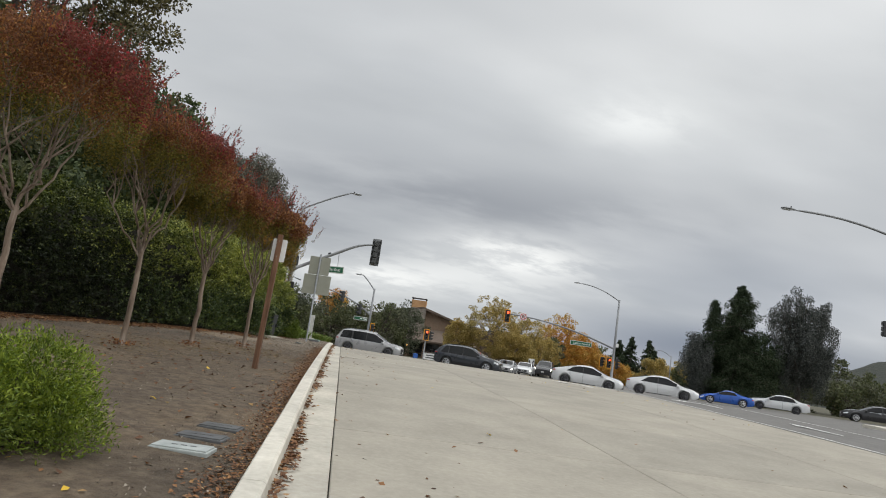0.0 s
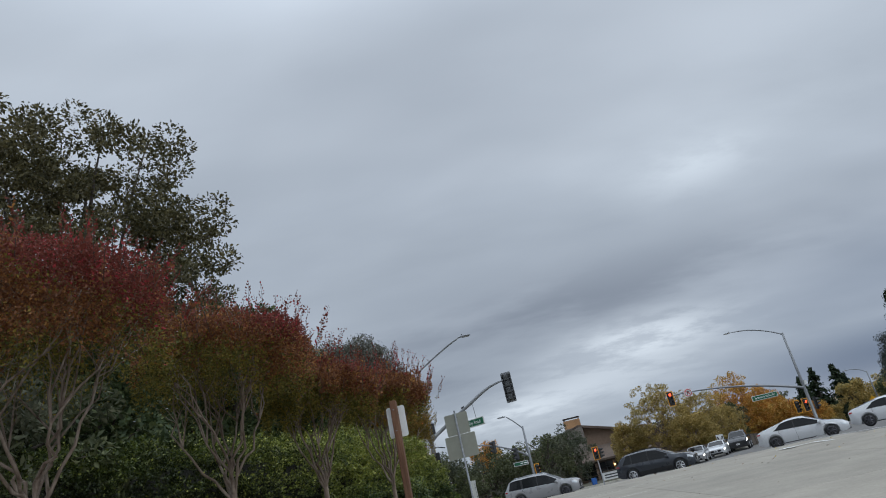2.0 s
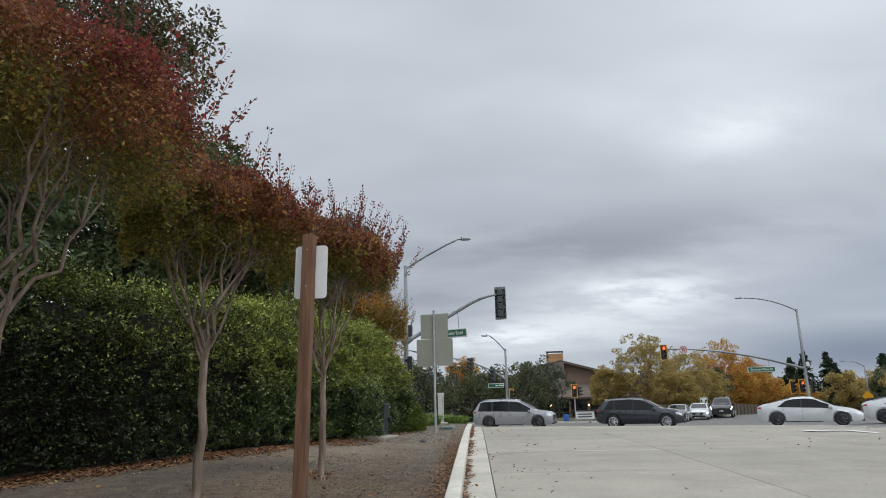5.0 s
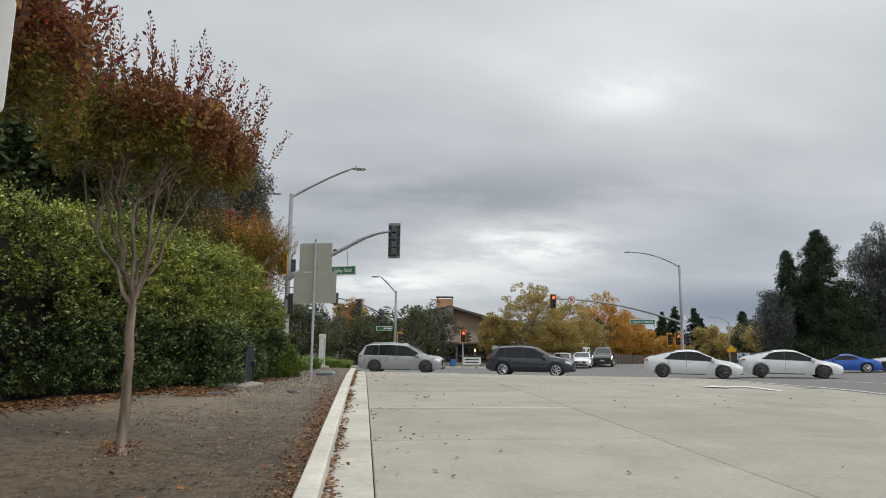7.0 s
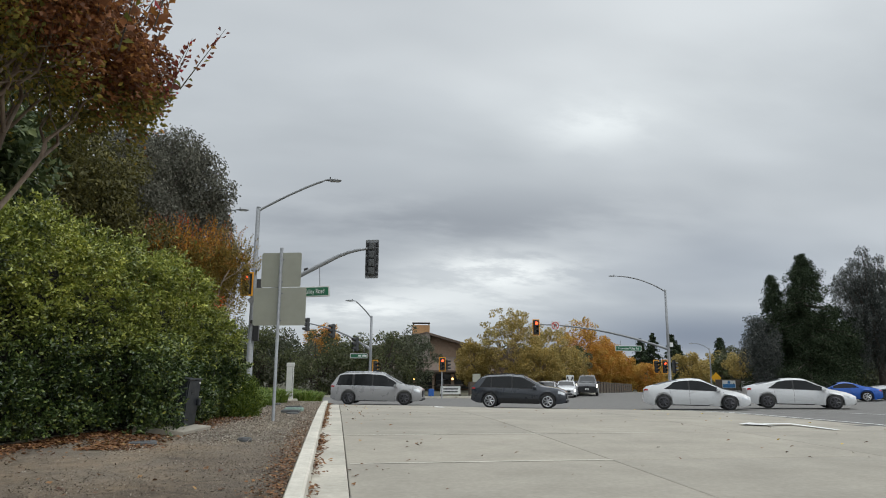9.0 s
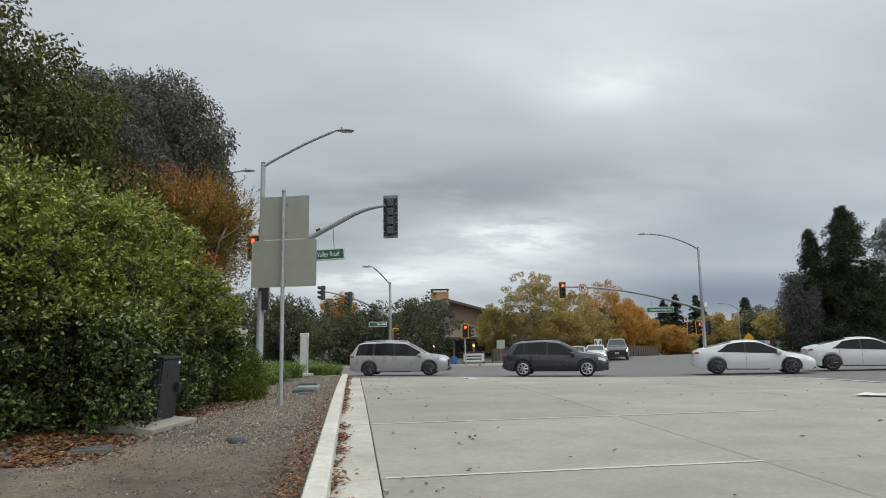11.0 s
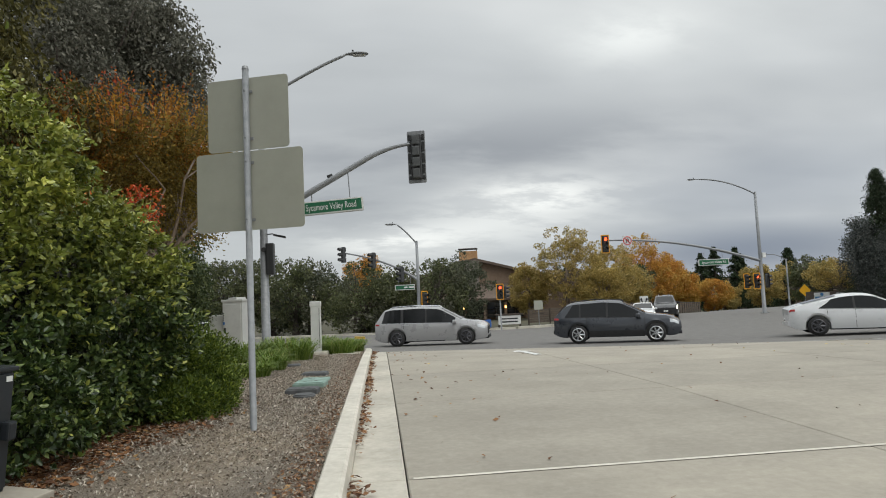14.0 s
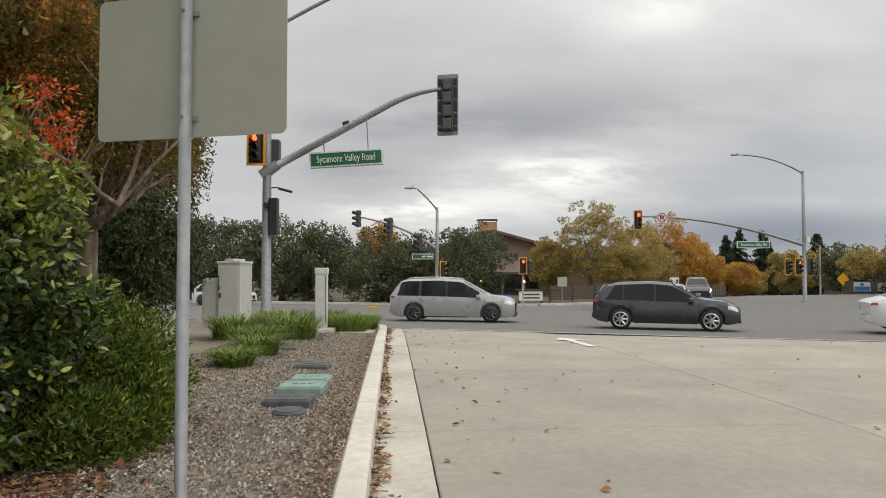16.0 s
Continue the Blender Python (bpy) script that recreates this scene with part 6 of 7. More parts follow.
SPORTS = dict(L=4.4, W=1.82, gap=0.16, wheel=0.34, rear=0.205, front=0.8, top=[(0, 0.72), (0.02, 0.86), (0.1, 0.93), (0.2, 1.0), (0.38, 1.24), (0.47, 1.29), (0.55, 1.25), (0.73, 0.86), (0.86, 0.78), (0.96, 0.64), (1.0, 0.46)],
              belt=[(0, 0.8), (0.3, 0.93), (0.7, 0.84), (0.8, 0.78), (1.0, 0.44)], back=(0.2, 0.36), screen=(0.57, 0.72), sides=[(0.3, 0.665, 0.06)])
TESLA = dict(L=4.7, W=1.86, gap=0.2, wheel=0.335, rear=0.19, front=0.805, top=[(0, 0.88), (0.015, 1.02), (0.08, 1.1), (0.16, 1.2), (0.36, 1.41), (0.46, 1.445), (0.56, 1.41), (0.78, 0.94), (0.9, 0.85), (0.97, 0.74), (1.0, 0.6)],
             belt=[(0, 0.95), (0.2, 0.95), (0.7, 0.87), (0.8, 0.84), (1.0, 0.57)], back=(0.1, 0.33), screen=(0.575, 0.765), sides=[(0.2, 0.43, 0.09), (0.445, 0.7, 0.0)])
SALOON = dict(L=4.85, W=1.84, gap=0.22, wheel=0.33, rear=0.21, front=0.8, top=[(0, 0.86), (0.012, 1.0), (0.13, 1.06), (0.31, 1.41), (0.43, 1.46), (0.54, 1.42), (0.73, 0.99), (0.9, 0.9), (0.97, 0.8), (1.0, 0.66)],
              belt=[(0, 0.95), (0.3, 0.94), (0.7, 0.9), (0.8, 0.87), (1.0, 0.62)], back=(0.14, 0.29), screen=(0.56, 0.72), sides=[(0.2, 0.42, 0.06), (0.435, 0.66, 0.0)], bright=True)
CROSSOVER = dict(L=4.75, W=1.86, gap=0.24, wheel=0.36, rear=0.2, front=0.81, top=[(0, 0.98), (0.012, 1.1), (0.04, 1.26), (0.1, 1.53), (0.17, 1.61), (0.4, 1.66), (0.55, 1.6), (0.75, 1.1), (0.9, 1.02), (0.97, 0.93), (1.0, 0.76)],
                 belt=[(0, 1.02), (0.25, 1.01), (0.7, 0.96), (0.82, 0.95), (0.95, 0.88), (1.0, 0.72)], back=(0.03, 0.1), screen=(0.565, 0.735), sides=[(0.09, 0.21, 0.07), (0.225, 0.43, 0.0), (0.445, 0.68, 0.0)], low=True)
CROSSOVER["rails"] = TRIM
BIG_SUV = dict(L=5.2, W=2.0, gap=0.29, wheel=0.4, rear=0.195, front=0.825, top=[(0, 1.12), (0.01, 1.25), (0.03, 1.5), (0.06, 1.8), (0.11, 1.88), (0.4, 1.92), (0.6, 1.85), (0.745, 1.28), (0.8, 1.24), (0.94, 1.17), (0.985, 1.06), (1.0, 0.8)],
               belt=[(0, 1.2), (0.3, 1.2), (0.72, 1.17), (0.94, 1.1), (1.0, 0.78)], back=(0.022, 0.058), screen=(0.615, 0.735), sides=[(0.05, 0.22, 0.015), (0.245, 0.43, 0.0), (0.445, 0.69, 0.0)], low=True)
BIG_SUV["rails"] = RIM
VAN = dict(L=5.15, W=1.99, gap=0.2, wheel=0.365, rear=0.2, front=0.815, top=[(0, 1.02), (0.01, 1.15), (0.035, 1.4), (0.075, 1.68), (0.14, 1.75), (0.4, 1.78), (0.58, 1.72), (0.79, 1.12), (0.9, 1.06), (0.975, 0.98), (1.0, 0.8)],
           belt=[(0, 1.05), (0.3, 1.03), (0.7, 0.98), (0.82, 0.97), (0.95, 0.9), (1.0, 0.76)], back=(0.028, 0.07), screen=(0.595, 0.775), sides=[(0.06, 0.235, 0.03), (0.26, 0.455, 0.0), (0.47, 0.725, 0.0)], bright=True)
VAN["rails"] = RIM
BLUE = car_paint("metallic_blue_car_paint", (0.012, 0.09, 0.42), 0.5)
WHITE_CAR = car_paint("white_car_paint", (0.6, 0.61, 0.62), 0.0)
BLACK_CAR = car_paint("black_car_paint", (0.012, 0.012, 0.014), 0.3)
SILVER = car_paint("warm_silver_car_paint", (0.33, 0.33, 0.335), 0.3)
GREY_CAR = car_paint("dark_grey_car_paint", (0.035, 0.04, 0.05), 0.4)
car((34.1, 55.6), 147, SPORTS, BLUE, "bright blue two-door sports car waiting at the junction")
car((38.6, 55.0), 147, SALOON, WHITE_CAR, "white saloon car waiting behind the blue one", DARK_RIM)
car((43.6, 49.8), 147, SALOON, BLACK_CAR, "black saloon car waiting in line")
car((47.6, 48.6), 147, BIG_SUV, WHITE_CAR, "white estate car with dark rear windows in line")
car((9.2, 48.0), -23, CROSSOVER, GREY_CAR, "dark grey estate car with black cladding crossing the junction")
car((2.3, 53.2), -14, VAN, SILVER, "silver-grey people carrier crossing the junction", DARK_RIM)
car((16.9, 44.6), -25, TESLA, WHITE_CAR, "white electric saloon with dark glass crossing the junction", DARK_RIM)
car((22.2, 44.4), -26, TESLA, WHITE_CAR, "white electric saloon following another one", DARK_RIM)
# facing lane, waiting at the far stop line
for cx, cy, sp, cm, lb in ((14.2, 68.0, CROSSOVER, GREY_CAR, "dark grey car with lit headlights facing the junction"), (17.6, 69.4, SALOON, SILVER, "silver saloon facing the junction"),
                           (20.8, 73.5, SALOON, WHITE_CAR, "white car waiting behind others"), (24.2, 77.0, BIG_SUV, BLACK_CAR, "black four-wheel-drive with lit headlights far down the lane")):
    car((cx, cy), -113, sp, cm, lb, None, True, "cars waiting across the junction")
car((-13.0, 76.5), -24, CROSSOVER, WHITE_CAR, "white car parked under the oaks across the junction", DARK_RIM, False, "cars across the junction")
# ---- across the junction: restaurant, low walls, signs, hills ----
TAN_WALL = rough_mat("tan_stucco", [(0.3, (0.20, 0.14, 0.10)), (0.7, (0.27, 0.195, 0.145))], 3, 0.9, 0, 0.2, 0.01, 0.15)
BROWN_ROOF = rough_mat("brown_shingle_roof", [(0.3, (0.095, 0.07, 0.055)), (0.7, (0.17, 0.13, 0.105))], 5, 0.9, 0, 0.4, 0.02, 0.2)
DARK_WOOD = rough_mat("dark_brown_timber", [(0.3, (0.035, 0.026, 0.02)), (0.7, (0.075, 0.058, 0.046))], 6, 0.85, 0, 0.3, 0.01, 0.2)
CHIMNEY = rough_mat("orange_tan_chimney_stucco", [(0.3, (0.38, 0.21, 0.10)), (0.7, (0.48, 0.29, 0.15))], 4, 0.9, 0, 0.2, 0.01, 0.15)
STONE = rough_mat("grey_tan_stone", [(0.3, (0.16, 0.14, 0.12)), (0.7, (0.29, 0.26, 0.23))], 4, 0.9, 0, 0.5, 0.02, 0.25)
WARM_LAMP = glow("warm_wall_lamp", (1.0, 0.55, 0.16), 5.0)
SHOP_GLASS = paint("dark_window_glass", (0.02, 0.022, 0.025), 0.08, 0.0, 0.05, 2.0, 0.5)


def restaurant():
    t = thing("restaurant_building", (13.0, 108.0, -1.2), "tan gabled restaurant with brown roof and square chimney", "building", turn=-10)
    z0 = -1.2
    bm = bmesh.new()
    gable = [(-16, 0), (14, 0), (14, 3.2), (11.5, 4.6), (-0.5, 8.0), (-16, 3.6)]
    f = [bm.verts.new((a, 0, b)) for a, b in gable]
    k = [bm.verts.new((a, 14, b)) for a, b in gable]
    bm.faces.new(f)
    bm.faces.new(k[::-1])
    for i in range(len(gable)):
        j = (i + 1) % len(gable)
        bm.faces.new((f[j], f[i], k[i], k[j]))
    part("wall", bm, TAN_WALL, t)
    for a, b, name in (((-0.5, 8.0), (14.6, 3.75), "roof"), ((-0.5, 8.0), (-16.6, 3.5), "roof")):
        bm = bmesh.new()
        d = Vector((b[0] - a[0], b[1] - a[1])).normalized()
        nrm = Vector((-d.y, d.x)) * (1 if d.x > 0 else -1)
        pts = [(a[0], a[1] + 0.02), b, (b[0] + nrm.x * 0.32, b[1] + abs(nrm.y) * 0.32), (a[0], a[1] + 0.36)]
        lo = [bm.verts.new((p, -0.9, q)) for p, q in pts]
        hi = [bm.verts.new((p, 14.5, q)) for p, q in pts]
        bm.faces.new(lo)
        bm.faces.new(hi[::-1])
        for i in range(4):
            bm.faces.new((lo[(i + 1) % 4], lo[i], hi[i], hi[(i + 1) % 4]))
        part(name, bm, BROWN_ROOF, t, "brown shingled roof slope with deep eave")
    # lower roof over the terrace
    bm = bmesh.new()
    v = [bm.verts.new(p) for p in ((-14, -4.0, 3.0), (9.0, -4.0, 3.0), (7.0, -0.02, 4.9), (-14, -0.02, 4.9), (-14, -4.0, 2.72), (9.0, -4.0, 2.72), (7.0, -0.02, 4.6), (-14, -0.02, 4.6))]
    for q in ((0, 1, 2, 3), (4, 7, 6, 5), (0, 4, 5, 1), (1, 5, 6, 2), (0, 3, 7, 4)):
        bm.faces.new([v[i] for i in q])
    part("roof", bm, BROWN_ROOF, t, "lower roof over the terrace")
    ch = part("chimney", cbox(-2.6, 0.0, -0.9, 1.0, 4.0, 8.1, bevel=0.03), STONE, t, "square stone chimney")
    part("chimney_top", cbox(-2.5, -0.1, -0.8, 0.9, 8.1, 9.3, bevel=0.03), CHIMNEY, ch, "orange stucco chimney top")
    part("chimney_cap", cbox(-2.55, -0.05, -0.85, 0.95, 9.55, 9.66), DARK_WOOD, ch)
    for a, b in ((-2.4, -0.7), (-0.2, -0.7), (-2.4, 0.8), (-0.2, 0.8)):
        part("cap_leg", cbox(a - 0.05, a + 0.05, b - 0.05, b + 0.05, 9.28, 9.58), DARK_WOOD, ch)
    for k in range(8):
        x = -12.4 + 2.6 * k
        part("post", cbox(x - 0.14, x + 0.14, -3.7, -3.42, 0, 2.75, bevel=0.02), TAN_WALL, t, "square terrace post")
        w = part("window", cbox(x + 0.25, x + 2.35, -0.06, 0.0, 0.5, 2.5), SHOP_GLASS, t, "large dark window")
        part("window_frame", cbox(x + 0.2, x + 2.4, -0.1, -0.062, 1.5, 1.6), DARK_WOOD, w)
        part("window_frame", cbox(x + 1.25, x + 1.35, -0.1, -0.062, 0.5, 2.5), DARK_WOOD, w)
        part("wall_lamp", cbox(x - 0.1, x + 0.1, -3.84, -3.71, 1.75, 2.0, bevel=0.03), WARM_LAMP if k in (3, 4, 6) else DARK_WOOD, t, "glowing wall lamp" if k in (3, 4, 6) else "")
    part("terrace_rail", cbox(-13, 9, -4.1, -4.0, 0.9, 1.0), DARK_WOOD, t)
    part("beam", cbox(-13.6, 8.7, -3.75, -3.45, 2.5, 2.74), DARK_WOOD, t)
    for k in range(3):
        part("heater", tube(bmesh.new(), [(-4 + 3 * k, -2.5, 0), (-4 + 3 * k, -2.5, 1.7), (-4 + 3 * k, -2.5, 1.72), (-4 + 3 * k, -2.5, 1.85)], [0.04, 0.04, 0.45, 0.1], 10), STEEL, t)
    return t


restaurant()


def fence(a, b, label, h=1.0):
    """Posts and level boards along a straight line."""
    a, b = Vector(a), Vector(b)
    t = thing("fence", (0, 0, 0), label, "fence")
    n = max(1, int((b - a).length / 1.8))
    way = math.degrees(math.atan2(b.y - a.y, b.x - a.x))
    step = (b - a).length / n
    for k in range(n + 1):
        p = a.lerp(b, k / n)
        g = land(p.x, p.y)
        part("post", cbox(-0.06, 0.06, -0.06, 0.06, -0.2, h + 0.1, bevel=0.01), DARK_WOOD, t).matrix_basis = pose(p.x, p.y, g, 0, 0, way)
        if k < n:
            for c in range(6):
                part("board", cbox(0.06, step - 0.06, -0.02, 0.02, 0.08 + c * h / 6, 0.06 + (c + 1) * h / 6), FENCE_WOOD, t).matrix_basis = pose(p.x, p.y, g, 0, 0, way)
    return t


FENCE_WOOD = rough_mat("brown_fence_board", [(0.3, (0.075, 0.058, 0.045)), (0.7, (0.14, 0.112, 0.09))], 5, 0.9, 0, 0.3, 0.01, 0.2)
fence((13.5, 82.5), (26.0, 84.0), "brown slatted fence below the autumn trees", 1.25)
fence((26.5, 84.2), (45.0, 112.0), "brown slatted fence running along the far road", 1.25)


def small_sign(name, at, w, h, z, face, label, turn=0.0, diamond=False):
    x, y = at
    g = land(x, y)
    t = thing(name, (x, y, g), label, "sign", turn=turn)
    part("post", tube(bmesh.new(), [(0, 0.05, -0.1), (0, 0.05, z + h / 2)], 0.04, 8), STEEL, t)
    part("plate", moved(plate(bmesh.new(), w, h, 0.01, 0.04), pose(0, 0, z, 0, 45 if diamond else 0, 0)), face, t)
    return t


small_sign("road_sign", (12.9, 76.0), 0.75, 0.75, 1.75, SIGN_BACK, "blank grey sign back on a post")
small_sign("warning_sign", (44.6, 88.0), 0.95, 0.95, 1.5, YELLOW_SIGN, "yellow diamond warning sign on a post", 0, True)
lane_sign = small_sign("lane_sign", (22.6, 77.5), 0.75, 0.95, 1.45, WHITE_PAINT, "white lane sign with black arrows")
for ax_, lean_ in ((-0.17, -0.1), (0.12, 0.14)):
    part("arrow", tube(bmesh.new(), [(ax_, -0.012, 1.12), (ax_, -0.012, 1.42), (ax_ + lean_ * 0.7, -0.012, 1.62), (ax_ + lean_ * 0.75, -0.012, 1.64), (ax_ + lean_, -0.012, 1.8)], [0.05, 0.05, 0.05, 0.12, 0.01], 6), BLACK, lane_sign)
mon = thing("monument_sign", (10.6, 77.0, land(10.6, 77.0)), "low white sign board with a dark frame", "sign")
part("board", cbox(-0.95, 0.95, -0.1, 0.1, 0.25, 1.0, bevel=0.02), WHITE_PAINT, mon)
part("frame", cbox(-1.2, 1.2, -0.16, 0.2, 1.02, 1.14, bevel=0.02), DARK_WOOD, mon)
for k in range(2):
    part("unreadable_line", cbox(-0.7, 0.7, -0.106, -0.1, 0.42 + 0.26 * k, 0.54 + 0.26 * k), DARK_GREY, mon)
for a in (-0.9, 0.9):
    part("leg", cbox(a - 0.06, a + 0.06, -0.08, 0.08, -0.1, 0.3), DARK_WOOD, mon)
nb = thing("news_box", (8.6, 76.0, land(8.6, 76.0)), "small blue news box", "box")
part("body", cbox(-0.25, 0.25, -0.22, 0.22, 0.12, 0.75, bevel=0.03), paint("blue_box_paint", (0.03, 0.12, 0.42), 0.45), nb)
part("leg", cbox(-0.18, 0.18, -0.15, 0.15, -0.02, 0.14), DARK_GREY, nb)


def sign_wall():
    x, y = 46.2, 84.0
    t = thing("sign_wall", (x, y, land(x, y)), "low wooden wall with three advertising boards", "sign", turn=-20)
    part("wall", cbox(-3.6, 3.6, 0.0, 0.2, -0.2, 1.15, bevel=0.02), FENCE_WOOD, t)
    b = part("board", cbox(-2.9, -1.5, -0.05, 0.0, 0.2, 1.05), WHITE_PAINT, t, "white and blue board")
    part("panel", cbox(-2.85, -1.55, -0.056, -0.05, 0.25, 0.65), paint("sign_blue", (0.05, 0.2, 0.45), 0.5), b)
    part("badge", moved(tube(bmesh.new(), [(0, 0, 0), (0, 0, 0.01)], 0.16, 14), pose(-2.2, -0.05, 0.85, 90)), paint("sign_blue_badge", (0.05, 0.2, 0.45), 0.5), b)
    b = part("board", cbox(-0.9, 1.3, -0.05, 0.0, 0.2, 1.0), paint("sign_grey", (0.42, 0.42, 0.41), 0.5), t, "grey board with dark bars")
    for k in range(2):
        part("unreadable_line", cbox(-0.6, 1.0, -0.056, -0.05, 0.32 + 0.2 * k, 0.45 + 0.2 * k), BLACK, b)
    part("emblem", cbox(0.0, 0.4, -0.056, -0.05, 0.76, 0.92, bevel=0.02), BLACK, b)
    b = part("board", cbox(2.0, 3.2, -0.05, 0.0, 0.15, 1.1), WHITE_PAINT, t, "white board with an orange disc")
    part("disc", moved(tube(bmesh.new(), [(0, 0, 0), (0, 0, 0.012)], 0.42, 20), pose(2.6, -0.05, 0.62, 90)), paint("sign_orange", (0.75, 0.22, 0.02), 0.5), b)
    return t


sign_wall()


def a_frame():
    t = thing("cabin_building", (68.5, 112.0, land(68, 112)), "brown building with a steep shingled roof", "building", turn=-15)
    part("wall", cbox(-5, 5, 0, 9, -0.3, 2.2), TAN_WALL, t)
    bm = bmesh.new()
    v = [bm.verts.new(p) for p in ((-6, -1, 2.1), (6, -1, 2.1), (4.6, 4.5, 6.2), (-4.6, 4.5, 6.2), (-6, 10, 2.1), (6, 10, 2.1))]
    for q in ((0, 1, 2, 3), (4, 3, 2, 5), (0, 3, 4), (1, 5, 2), (0, 4, 5, 1)):
        bm.faces.new([v[i] for i in q])
    part("roof", bm, BROWN_ROOF, t)
    for k in range(4):
        part("window", cbox(-4.6 + 2.4 * k, -3.2 + 2.4 * k, -0.05, 0.0, 0.6, 1.8), SHOP_GLASS, t)
    return t


a_frame()
PURPLE_LEAF = leaf_mat("dark_purple_leaf", [(0.0, (0.03, 0.014, 0.018)), (1.0, (0.075, 0.032, 0.04))], None, 1, (0, 1), 0.6, 0.15)
for px, py, ph in ((66.0, 118.0, 3.2), (71.0, 121.0, 2.9), (63.5, 114.0, 2.4)):
    big_tree("plum_tree", (px, py), 0.15, (ph, 2.2, 2.0, ph * 0.95), 6000, 0.24, DARK_BARK, PURPLE_LEAF, "dark purple-leaved tree beside the far road", 34, 0.75)
for px, py, ph in ((64.0, 128.0, 4.2), (71.0, 132.0, 4.6), (78.0, 130.0, 4.4)):
    big_tree("maple_tree", (px, py), 0.2, (ph, 3.6, 3.4, ph * 0.8), 7000, 0.34, DARK_BARK, YELLOW_LEAF, "yellow-brown autumn tree beyond the far road", 44, 1.0)
for k in range(10):
    px = 40 + 7.0 * k
    big_tree("oak_tree", (px, 205 + rng.normal() * 8 - 3 * k), 0.3, (4.6, 5.0, 4.0, 5.0), 2600, 0.75, DARK_BARK, WOOD_LEAF, "distant dark evergreen tree", 34, 1.6)
for k in range(12):
    px = 60 + 6.0 * k
    big_tree("oak_tree", (px + 8, 92 - 3.2 * k + rng.normal()), 0.25, (3.0, 3.6, 3.0, 3.3), 3000, 0.44, DARK_BARK, WOOD_LEAF, "dark evergreen tree along the cross street", 34, 1.15)
for k in range(8):
    px = -4 + 5.0 * k
    big_tree("oak_tree", (px, 128 + rng.normal() * 3), 0.25, (3.4, 3.6, 3.0, 3.6), 2600, 0.55, DARK_BARK, WOOD_LEAF, "dark evergreen tree behind the restaurant", 34, 1.2)


def ridge(name, x0, x1, y, peak, depth, material, label, seed, lean=0.0):
    """A long rounded hill: a grid raised by a broad bump and noise."""
    nx, ny = 70, 12
    verts = []
    for j in range(ny + 1):
        for i in range(nx + 1):
            u, v = i / nx, j / ny
            x = x0 + (x1 - x0) * u
            h = peak(u) * math.sin(math.pi * min(1.0, v * 0.62 + 0.0)) * (1 + 0.16 * noise.noise((u * 9 + seed, v * 4, 0)) + 0.05 * noise.noise((u * 50 + seed, v * 14, 3)))
            verts.append((x + lean * depth * v, y + depth * v, -6 + h))
    w = nx + 1
    faces = [(j * w + i, j * w + i + 1, (j + 1) * w + i + 1, (j + 1) * w + i) for j in range(ny) for i in range(nx)]
    return tagged(new(name, mesh_from(name, verts, faces, material, True)), label, "hill", "", "structure")


WOODED = rough_mat("wooded_hillside", [(0.35, (0.014, 0.018, 0.014)), (0.6, (0.028, 0.033, 0.022)), (0.8, (0.06, 0.056, 0.036))], 0.06, 0.95, 0, 1.0, 3.0, 0.2)
GOLDEN = rough_mat("dry_golden_hillside", [(0.3, (0.16, 0.125, 0.07)), (0.7, (0.28, 0.22, 0.13))], 0.03, 0.95, 0, 0.6, 2.0, 0.25)
ridge("hill_near", 440, 1500, 640, lambda u: 100 * min(1.0, u / 0.2) ** 0.55, 500, WOODED, "dark wooded hillside in the distance", 2.0, 0.85)
ridge("hill_far", -300, 1400, 1300, lambda u: 30 + 8 * math.sin(u * 9), 500, GOLDEN, "low golden hills in the distance", 5.0)
# ---- leaf litter, chips and road markings ----
DEAD_LEAF = leaf_mat("dead_brown_leaf", [(0.0, (0.075, 0.036, 0.02)), (0.5, (0.16, 0.077, 0.037)), (0.88, (0.27, 0.132, 0.055)), (1.0, (0.38, 0.24, 0.10))], None, 1, (0, 1), 0.7, 0.1)
YELLOW_FALLEN = leaf_mat("fallen_yellow_leaf", [(0.0, (0.55, 0.36, 0.03)), (1.0, (0.68, 0.47, 0.06))], None, 1, (0, 1), 0.6, 0.1)
CHIP = leaf_mat("wood_and_gravel_chip", [(0.0, (0.07, 0.053, 0.04)), (0.4, (0.15, 0.122, 0.095)), (0.85, (0.26, 0.222, 0.18)), (1.0, (0.46, 0.42, 0.36))], None, 1, (0, 1), 0.9, 0.0)

PALE_CHIP = leaf_mat("weathered_wood_chip", [(0.0, (0.13, 0.104, 0.08)), (0.35, (0.32, 0.276, 0.228)), (0.75, (0.43, 0.385, 0.325)), (1.0, (0.52, 0.48, 0.415))], None, 1, (0, 1), 0.9, 0.0)


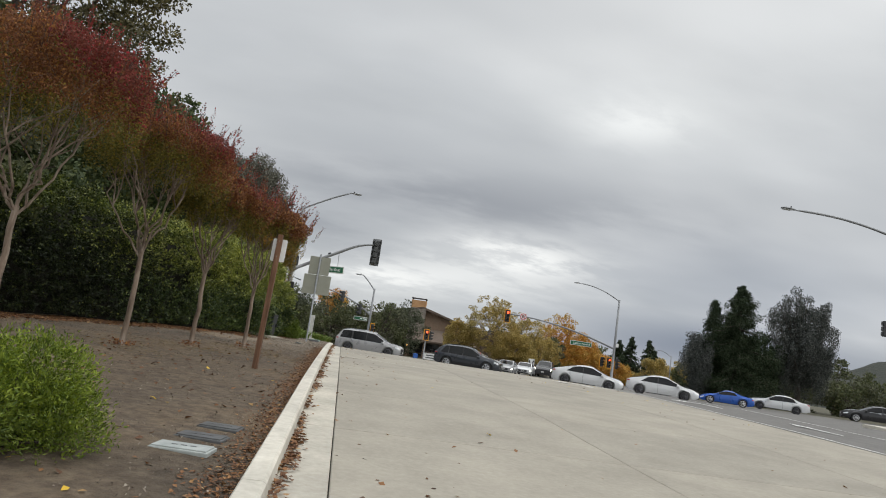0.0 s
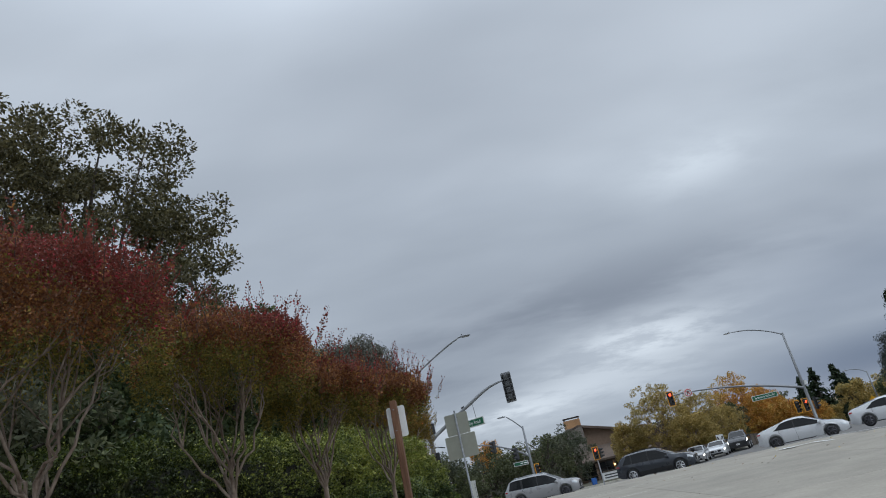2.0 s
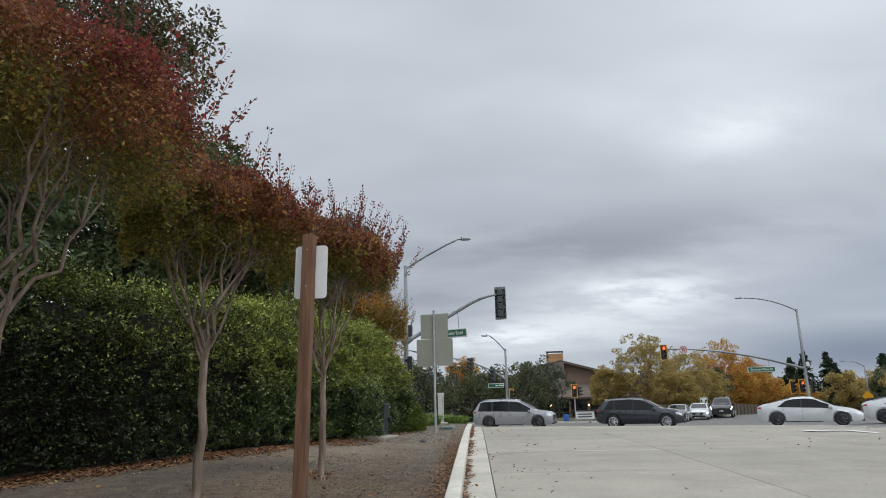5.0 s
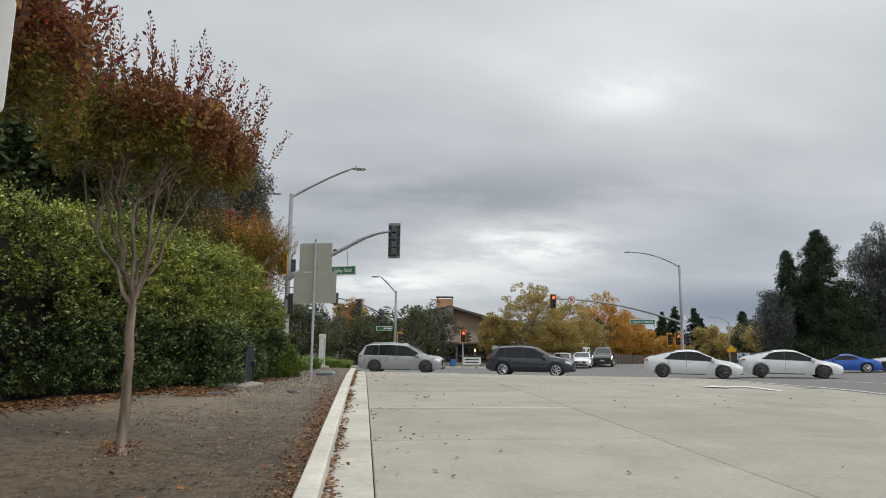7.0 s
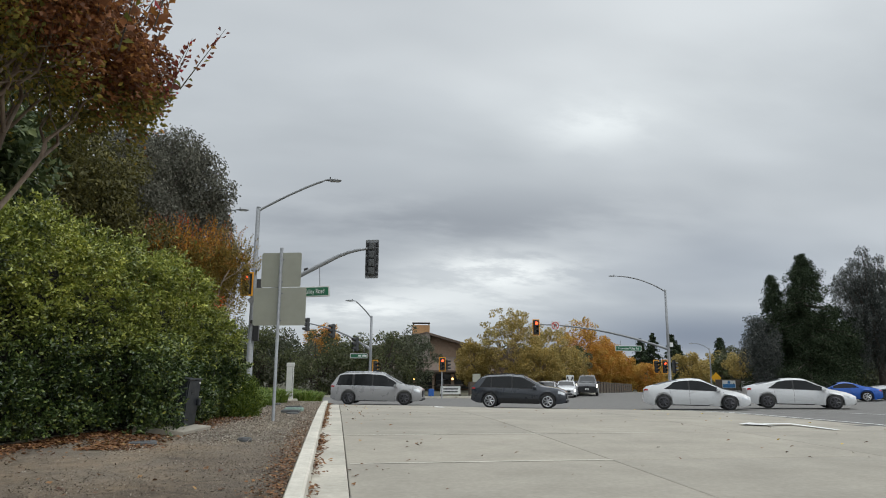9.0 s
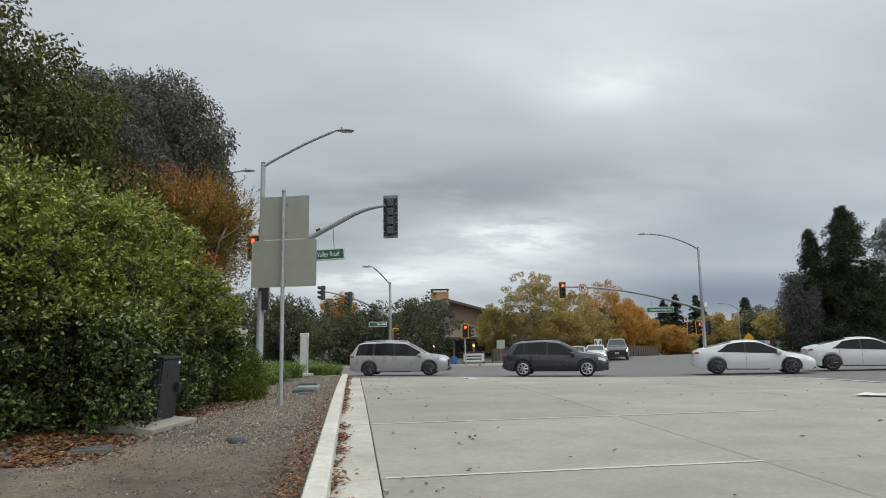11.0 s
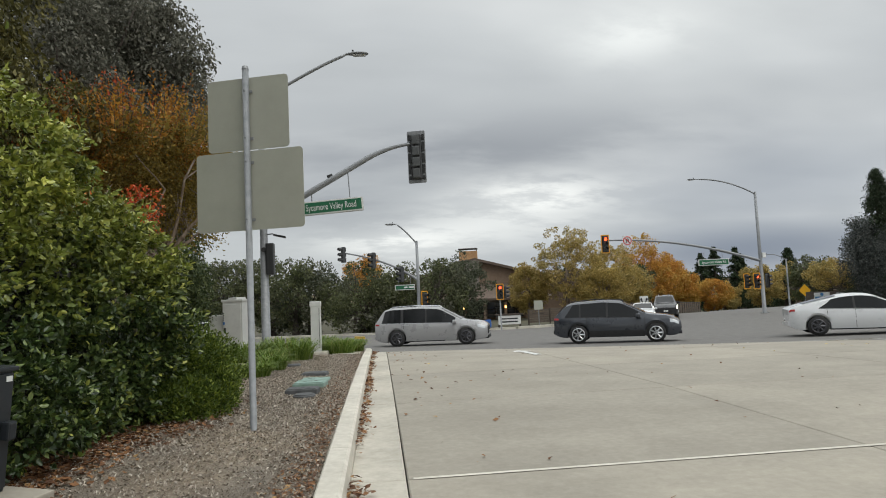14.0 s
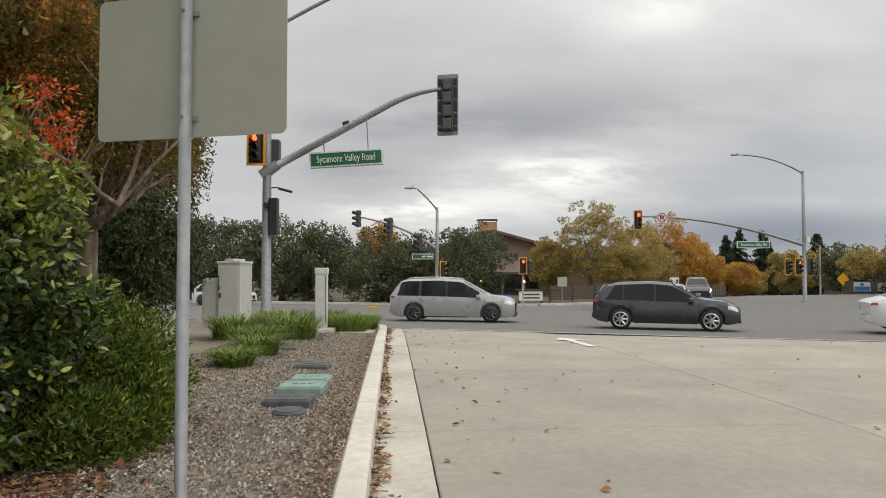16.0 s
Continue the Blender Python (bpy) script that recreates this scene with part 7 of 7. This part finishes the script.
def strew(name, xy, size, material, label, height, narrow=0.75, tilt=0.25, fold=0.12, category="leaf litter"):
    p = np.array([(x, y, height(x, y) + 0.012) for x, y in xy])
    a = rng.uniform(0, 2 * math.pi, len(p))
    k = len(p)
    w = np.stack([np.cos(a), np.sin(a), rng.normal(size=k) * tilt], 1)
    side = np.stack([-np.sin(a), np.cos(a), rng.normal(size=k) * tilt], 1)
    s = size * rng.uniform(0.5, 1.35, size=(k, 1))
    v = np.empty((k, 4, 3))
    up_ = np.array((0, 0, 1.0))
    v[:, 0], v[:, 2] = p - w * s / 2, p + w * s / 2
    v[:, 1], v[:, 3] = p + side * s * narrow / 2 + up_ * s * fold, p - side * s * narrow / 2 + up_ * s * fold * rng.uniform(0, 1.5, size=(k, 1))
    me = mesh_from(name, v.reshape(-1, 3), [f for i in range(k) for f in ((4 * i, 4 * i + 1, 4 * i + 2), (4 * i, 4 * i + 2, 4 * i + 3))], material)
    return tagged(new(name, me), label, category, "", "stuff")


def gutter_xy(n):
    out = []
    while len(out) < n:
        y = rng.uniform(0, 44)
        heap = (0.62 if y < 9 else 0.4) + 0.5 * noise.noise((0.0, y * 0.55, 9.0)) + 0.4 * noise.noise((0.0, y * 2.1, 4.0))
        if heap > 0 and rng.uniform() < heap**2:
            out.append((-0.43 + abs(rng.normal()) * 0.06 * (0.5 + heap), y))
    return out


strew("gutter_leaves", gutter_xy(2700), 0.06, DEAD_LEAF, "dry brown leaves blown along the gutter", lambda x, y: land(x, y) + 0.02)
strew("verge_leaves", [(-0.65 - abs(rng.normal()) * 0.17, rng.uniform(1, 42)) for _ in range(13000)], 0.036, DEAD_LEAF, "dry brown leaves behind the kerb", vz)
strew("hedge_leaves", [(hedge_front(y) - 0.15 + abs(rng.normal()) * (0.5 if y < 24 else 0.32), y) for y in rng.uniform(8, 29.6, 30000)] + [(-2.25 + rng.normal() * 0.22, 30.3 + rng.normal() * 0.4) for _ in range(700)], 0.065, DEAD_LEAF, "drift of brown leaves under the hedge", vz)
strew("box_leaves", [(0.3 * hedge_front(y) - 1.86 + rng.normal() * 0.24, y) for y in rng.uniform(24.3, 29.8, 5200)], 0.06, DEAD_LEAF, "brown leaves drifted round the box and the hedge foot", vz)
strew("road_leaves", [(rng.uniform(0.0, 12.0), rng.uniform(3, 43)) for _ in range(200)] + [(abs(rng.normal()) * 0.8, rng.uniform(3, 43)) for _ in range(130)], 0.06, DEAD_LEAF, "scattered brown leaves on the concrete", land)
strew("yellow_leaves", [(rng.uniform(0.2, 12.0), rng.uniform(4, 40)) for _ in range(6)] + [(rng.uniform(7.0, 12.0), rng.uniform(18, 40)) for _ in range(26)] + [(-rng.uniform(0.7, 2.2), rng.uniform(3, 16)) for _ in range(9)], 0.075, YELLOW_FALLEN, "a few fallen yellow leaves", lambda x, y: land(x, y) if x > 0 else vz(x, y))
strew("dirt_litter", [(rng.uniform(-7, -0.7), rng.uniform(1, 24)) for _ in range(7500)], 0.024, CHIP, "small stones and twigs on the dirt", vz, 0.6, 0.4, 0.3, "gravel")
strew("dirt_leaves", [(rng.uniform(-7, -0.7), rng.uniform(1, 23)) for _ in range(700)], 0.07, DEAD_LEAF, "scattered brown leaves on the dirt", vz)
spots = list(zip(rng.uniform(-3.2, -0.64, 110000), rng.uniform(17, 42, 110000), rng.uniform(0, 1, 110000)))
strew("mulch_chips", [(x, y) for x, y, k in spots if k < (y - 24.5) / 6.5 + 0.35 * noise.noise((x, y * 0.6, 5.0))], 0.034, PALE_CHIP, "grey wood chips and gravel", vz, 0.35, 0.5, 0.3, "gravel")
strew("fine_gravel", [(x + 0.03, y) for x, y, k in spots if y < 32 and k < 0.2 + 0.4 * noise.noise((x * 0.8, y * 0.4, 15.0)) + 0.015 * (y - 20) and x > hedge_front(y) + 0.3], 0.017, CHIP, "fine grey gravel trodden into the dirt", vz, 0.7, 0.4, 0.3, "gravel")
STRAW = leaf_mat("dry_straw_grass", [(0.0, (0.2, 0.15, 0.08)), (1.0, (0.36, 0.29, 0.17))], None, 1, (0, 1), 0.8, 0.1)
strew("dry_grass", [(cx + rng.normal() * 0.5, cy + rng.normal() * 0.6) for cx, cy in ((-3.8, 13.6), (-3.15, 15.95), (-2.3, 18.5), (-1.8, 17.6)) for _ in range(420)], 0.055, STRAW, "trampled dry grass round the tree feet", vz, 0.09, 0.2, 0.1, "grass")
YELLOW_PAINT = paint("yellow_kerb_paint", (0.62, 0.36, 0.03), 0.6)
tagged(new("kerb_end", mesh_from("kerb_end", [(-1.98 + 0.75 * u, 68.9 - 0.85 * u + 0.2 * v, land(-1.6, 68.4) + h) for u in (0, 1) for v, h in ((-1, 0), (-0.9, 0.15), (0.9, 0.15), (1, 0))], [(0, 1, 5, 4), (1, 2, 6, 5), (2, 3, 7, 6), (0, 1, 2, 3), (4, 5, 6, 7)], YELLOW_PAINT)), "short yellow-painted kerb end across the junction", "kerb")
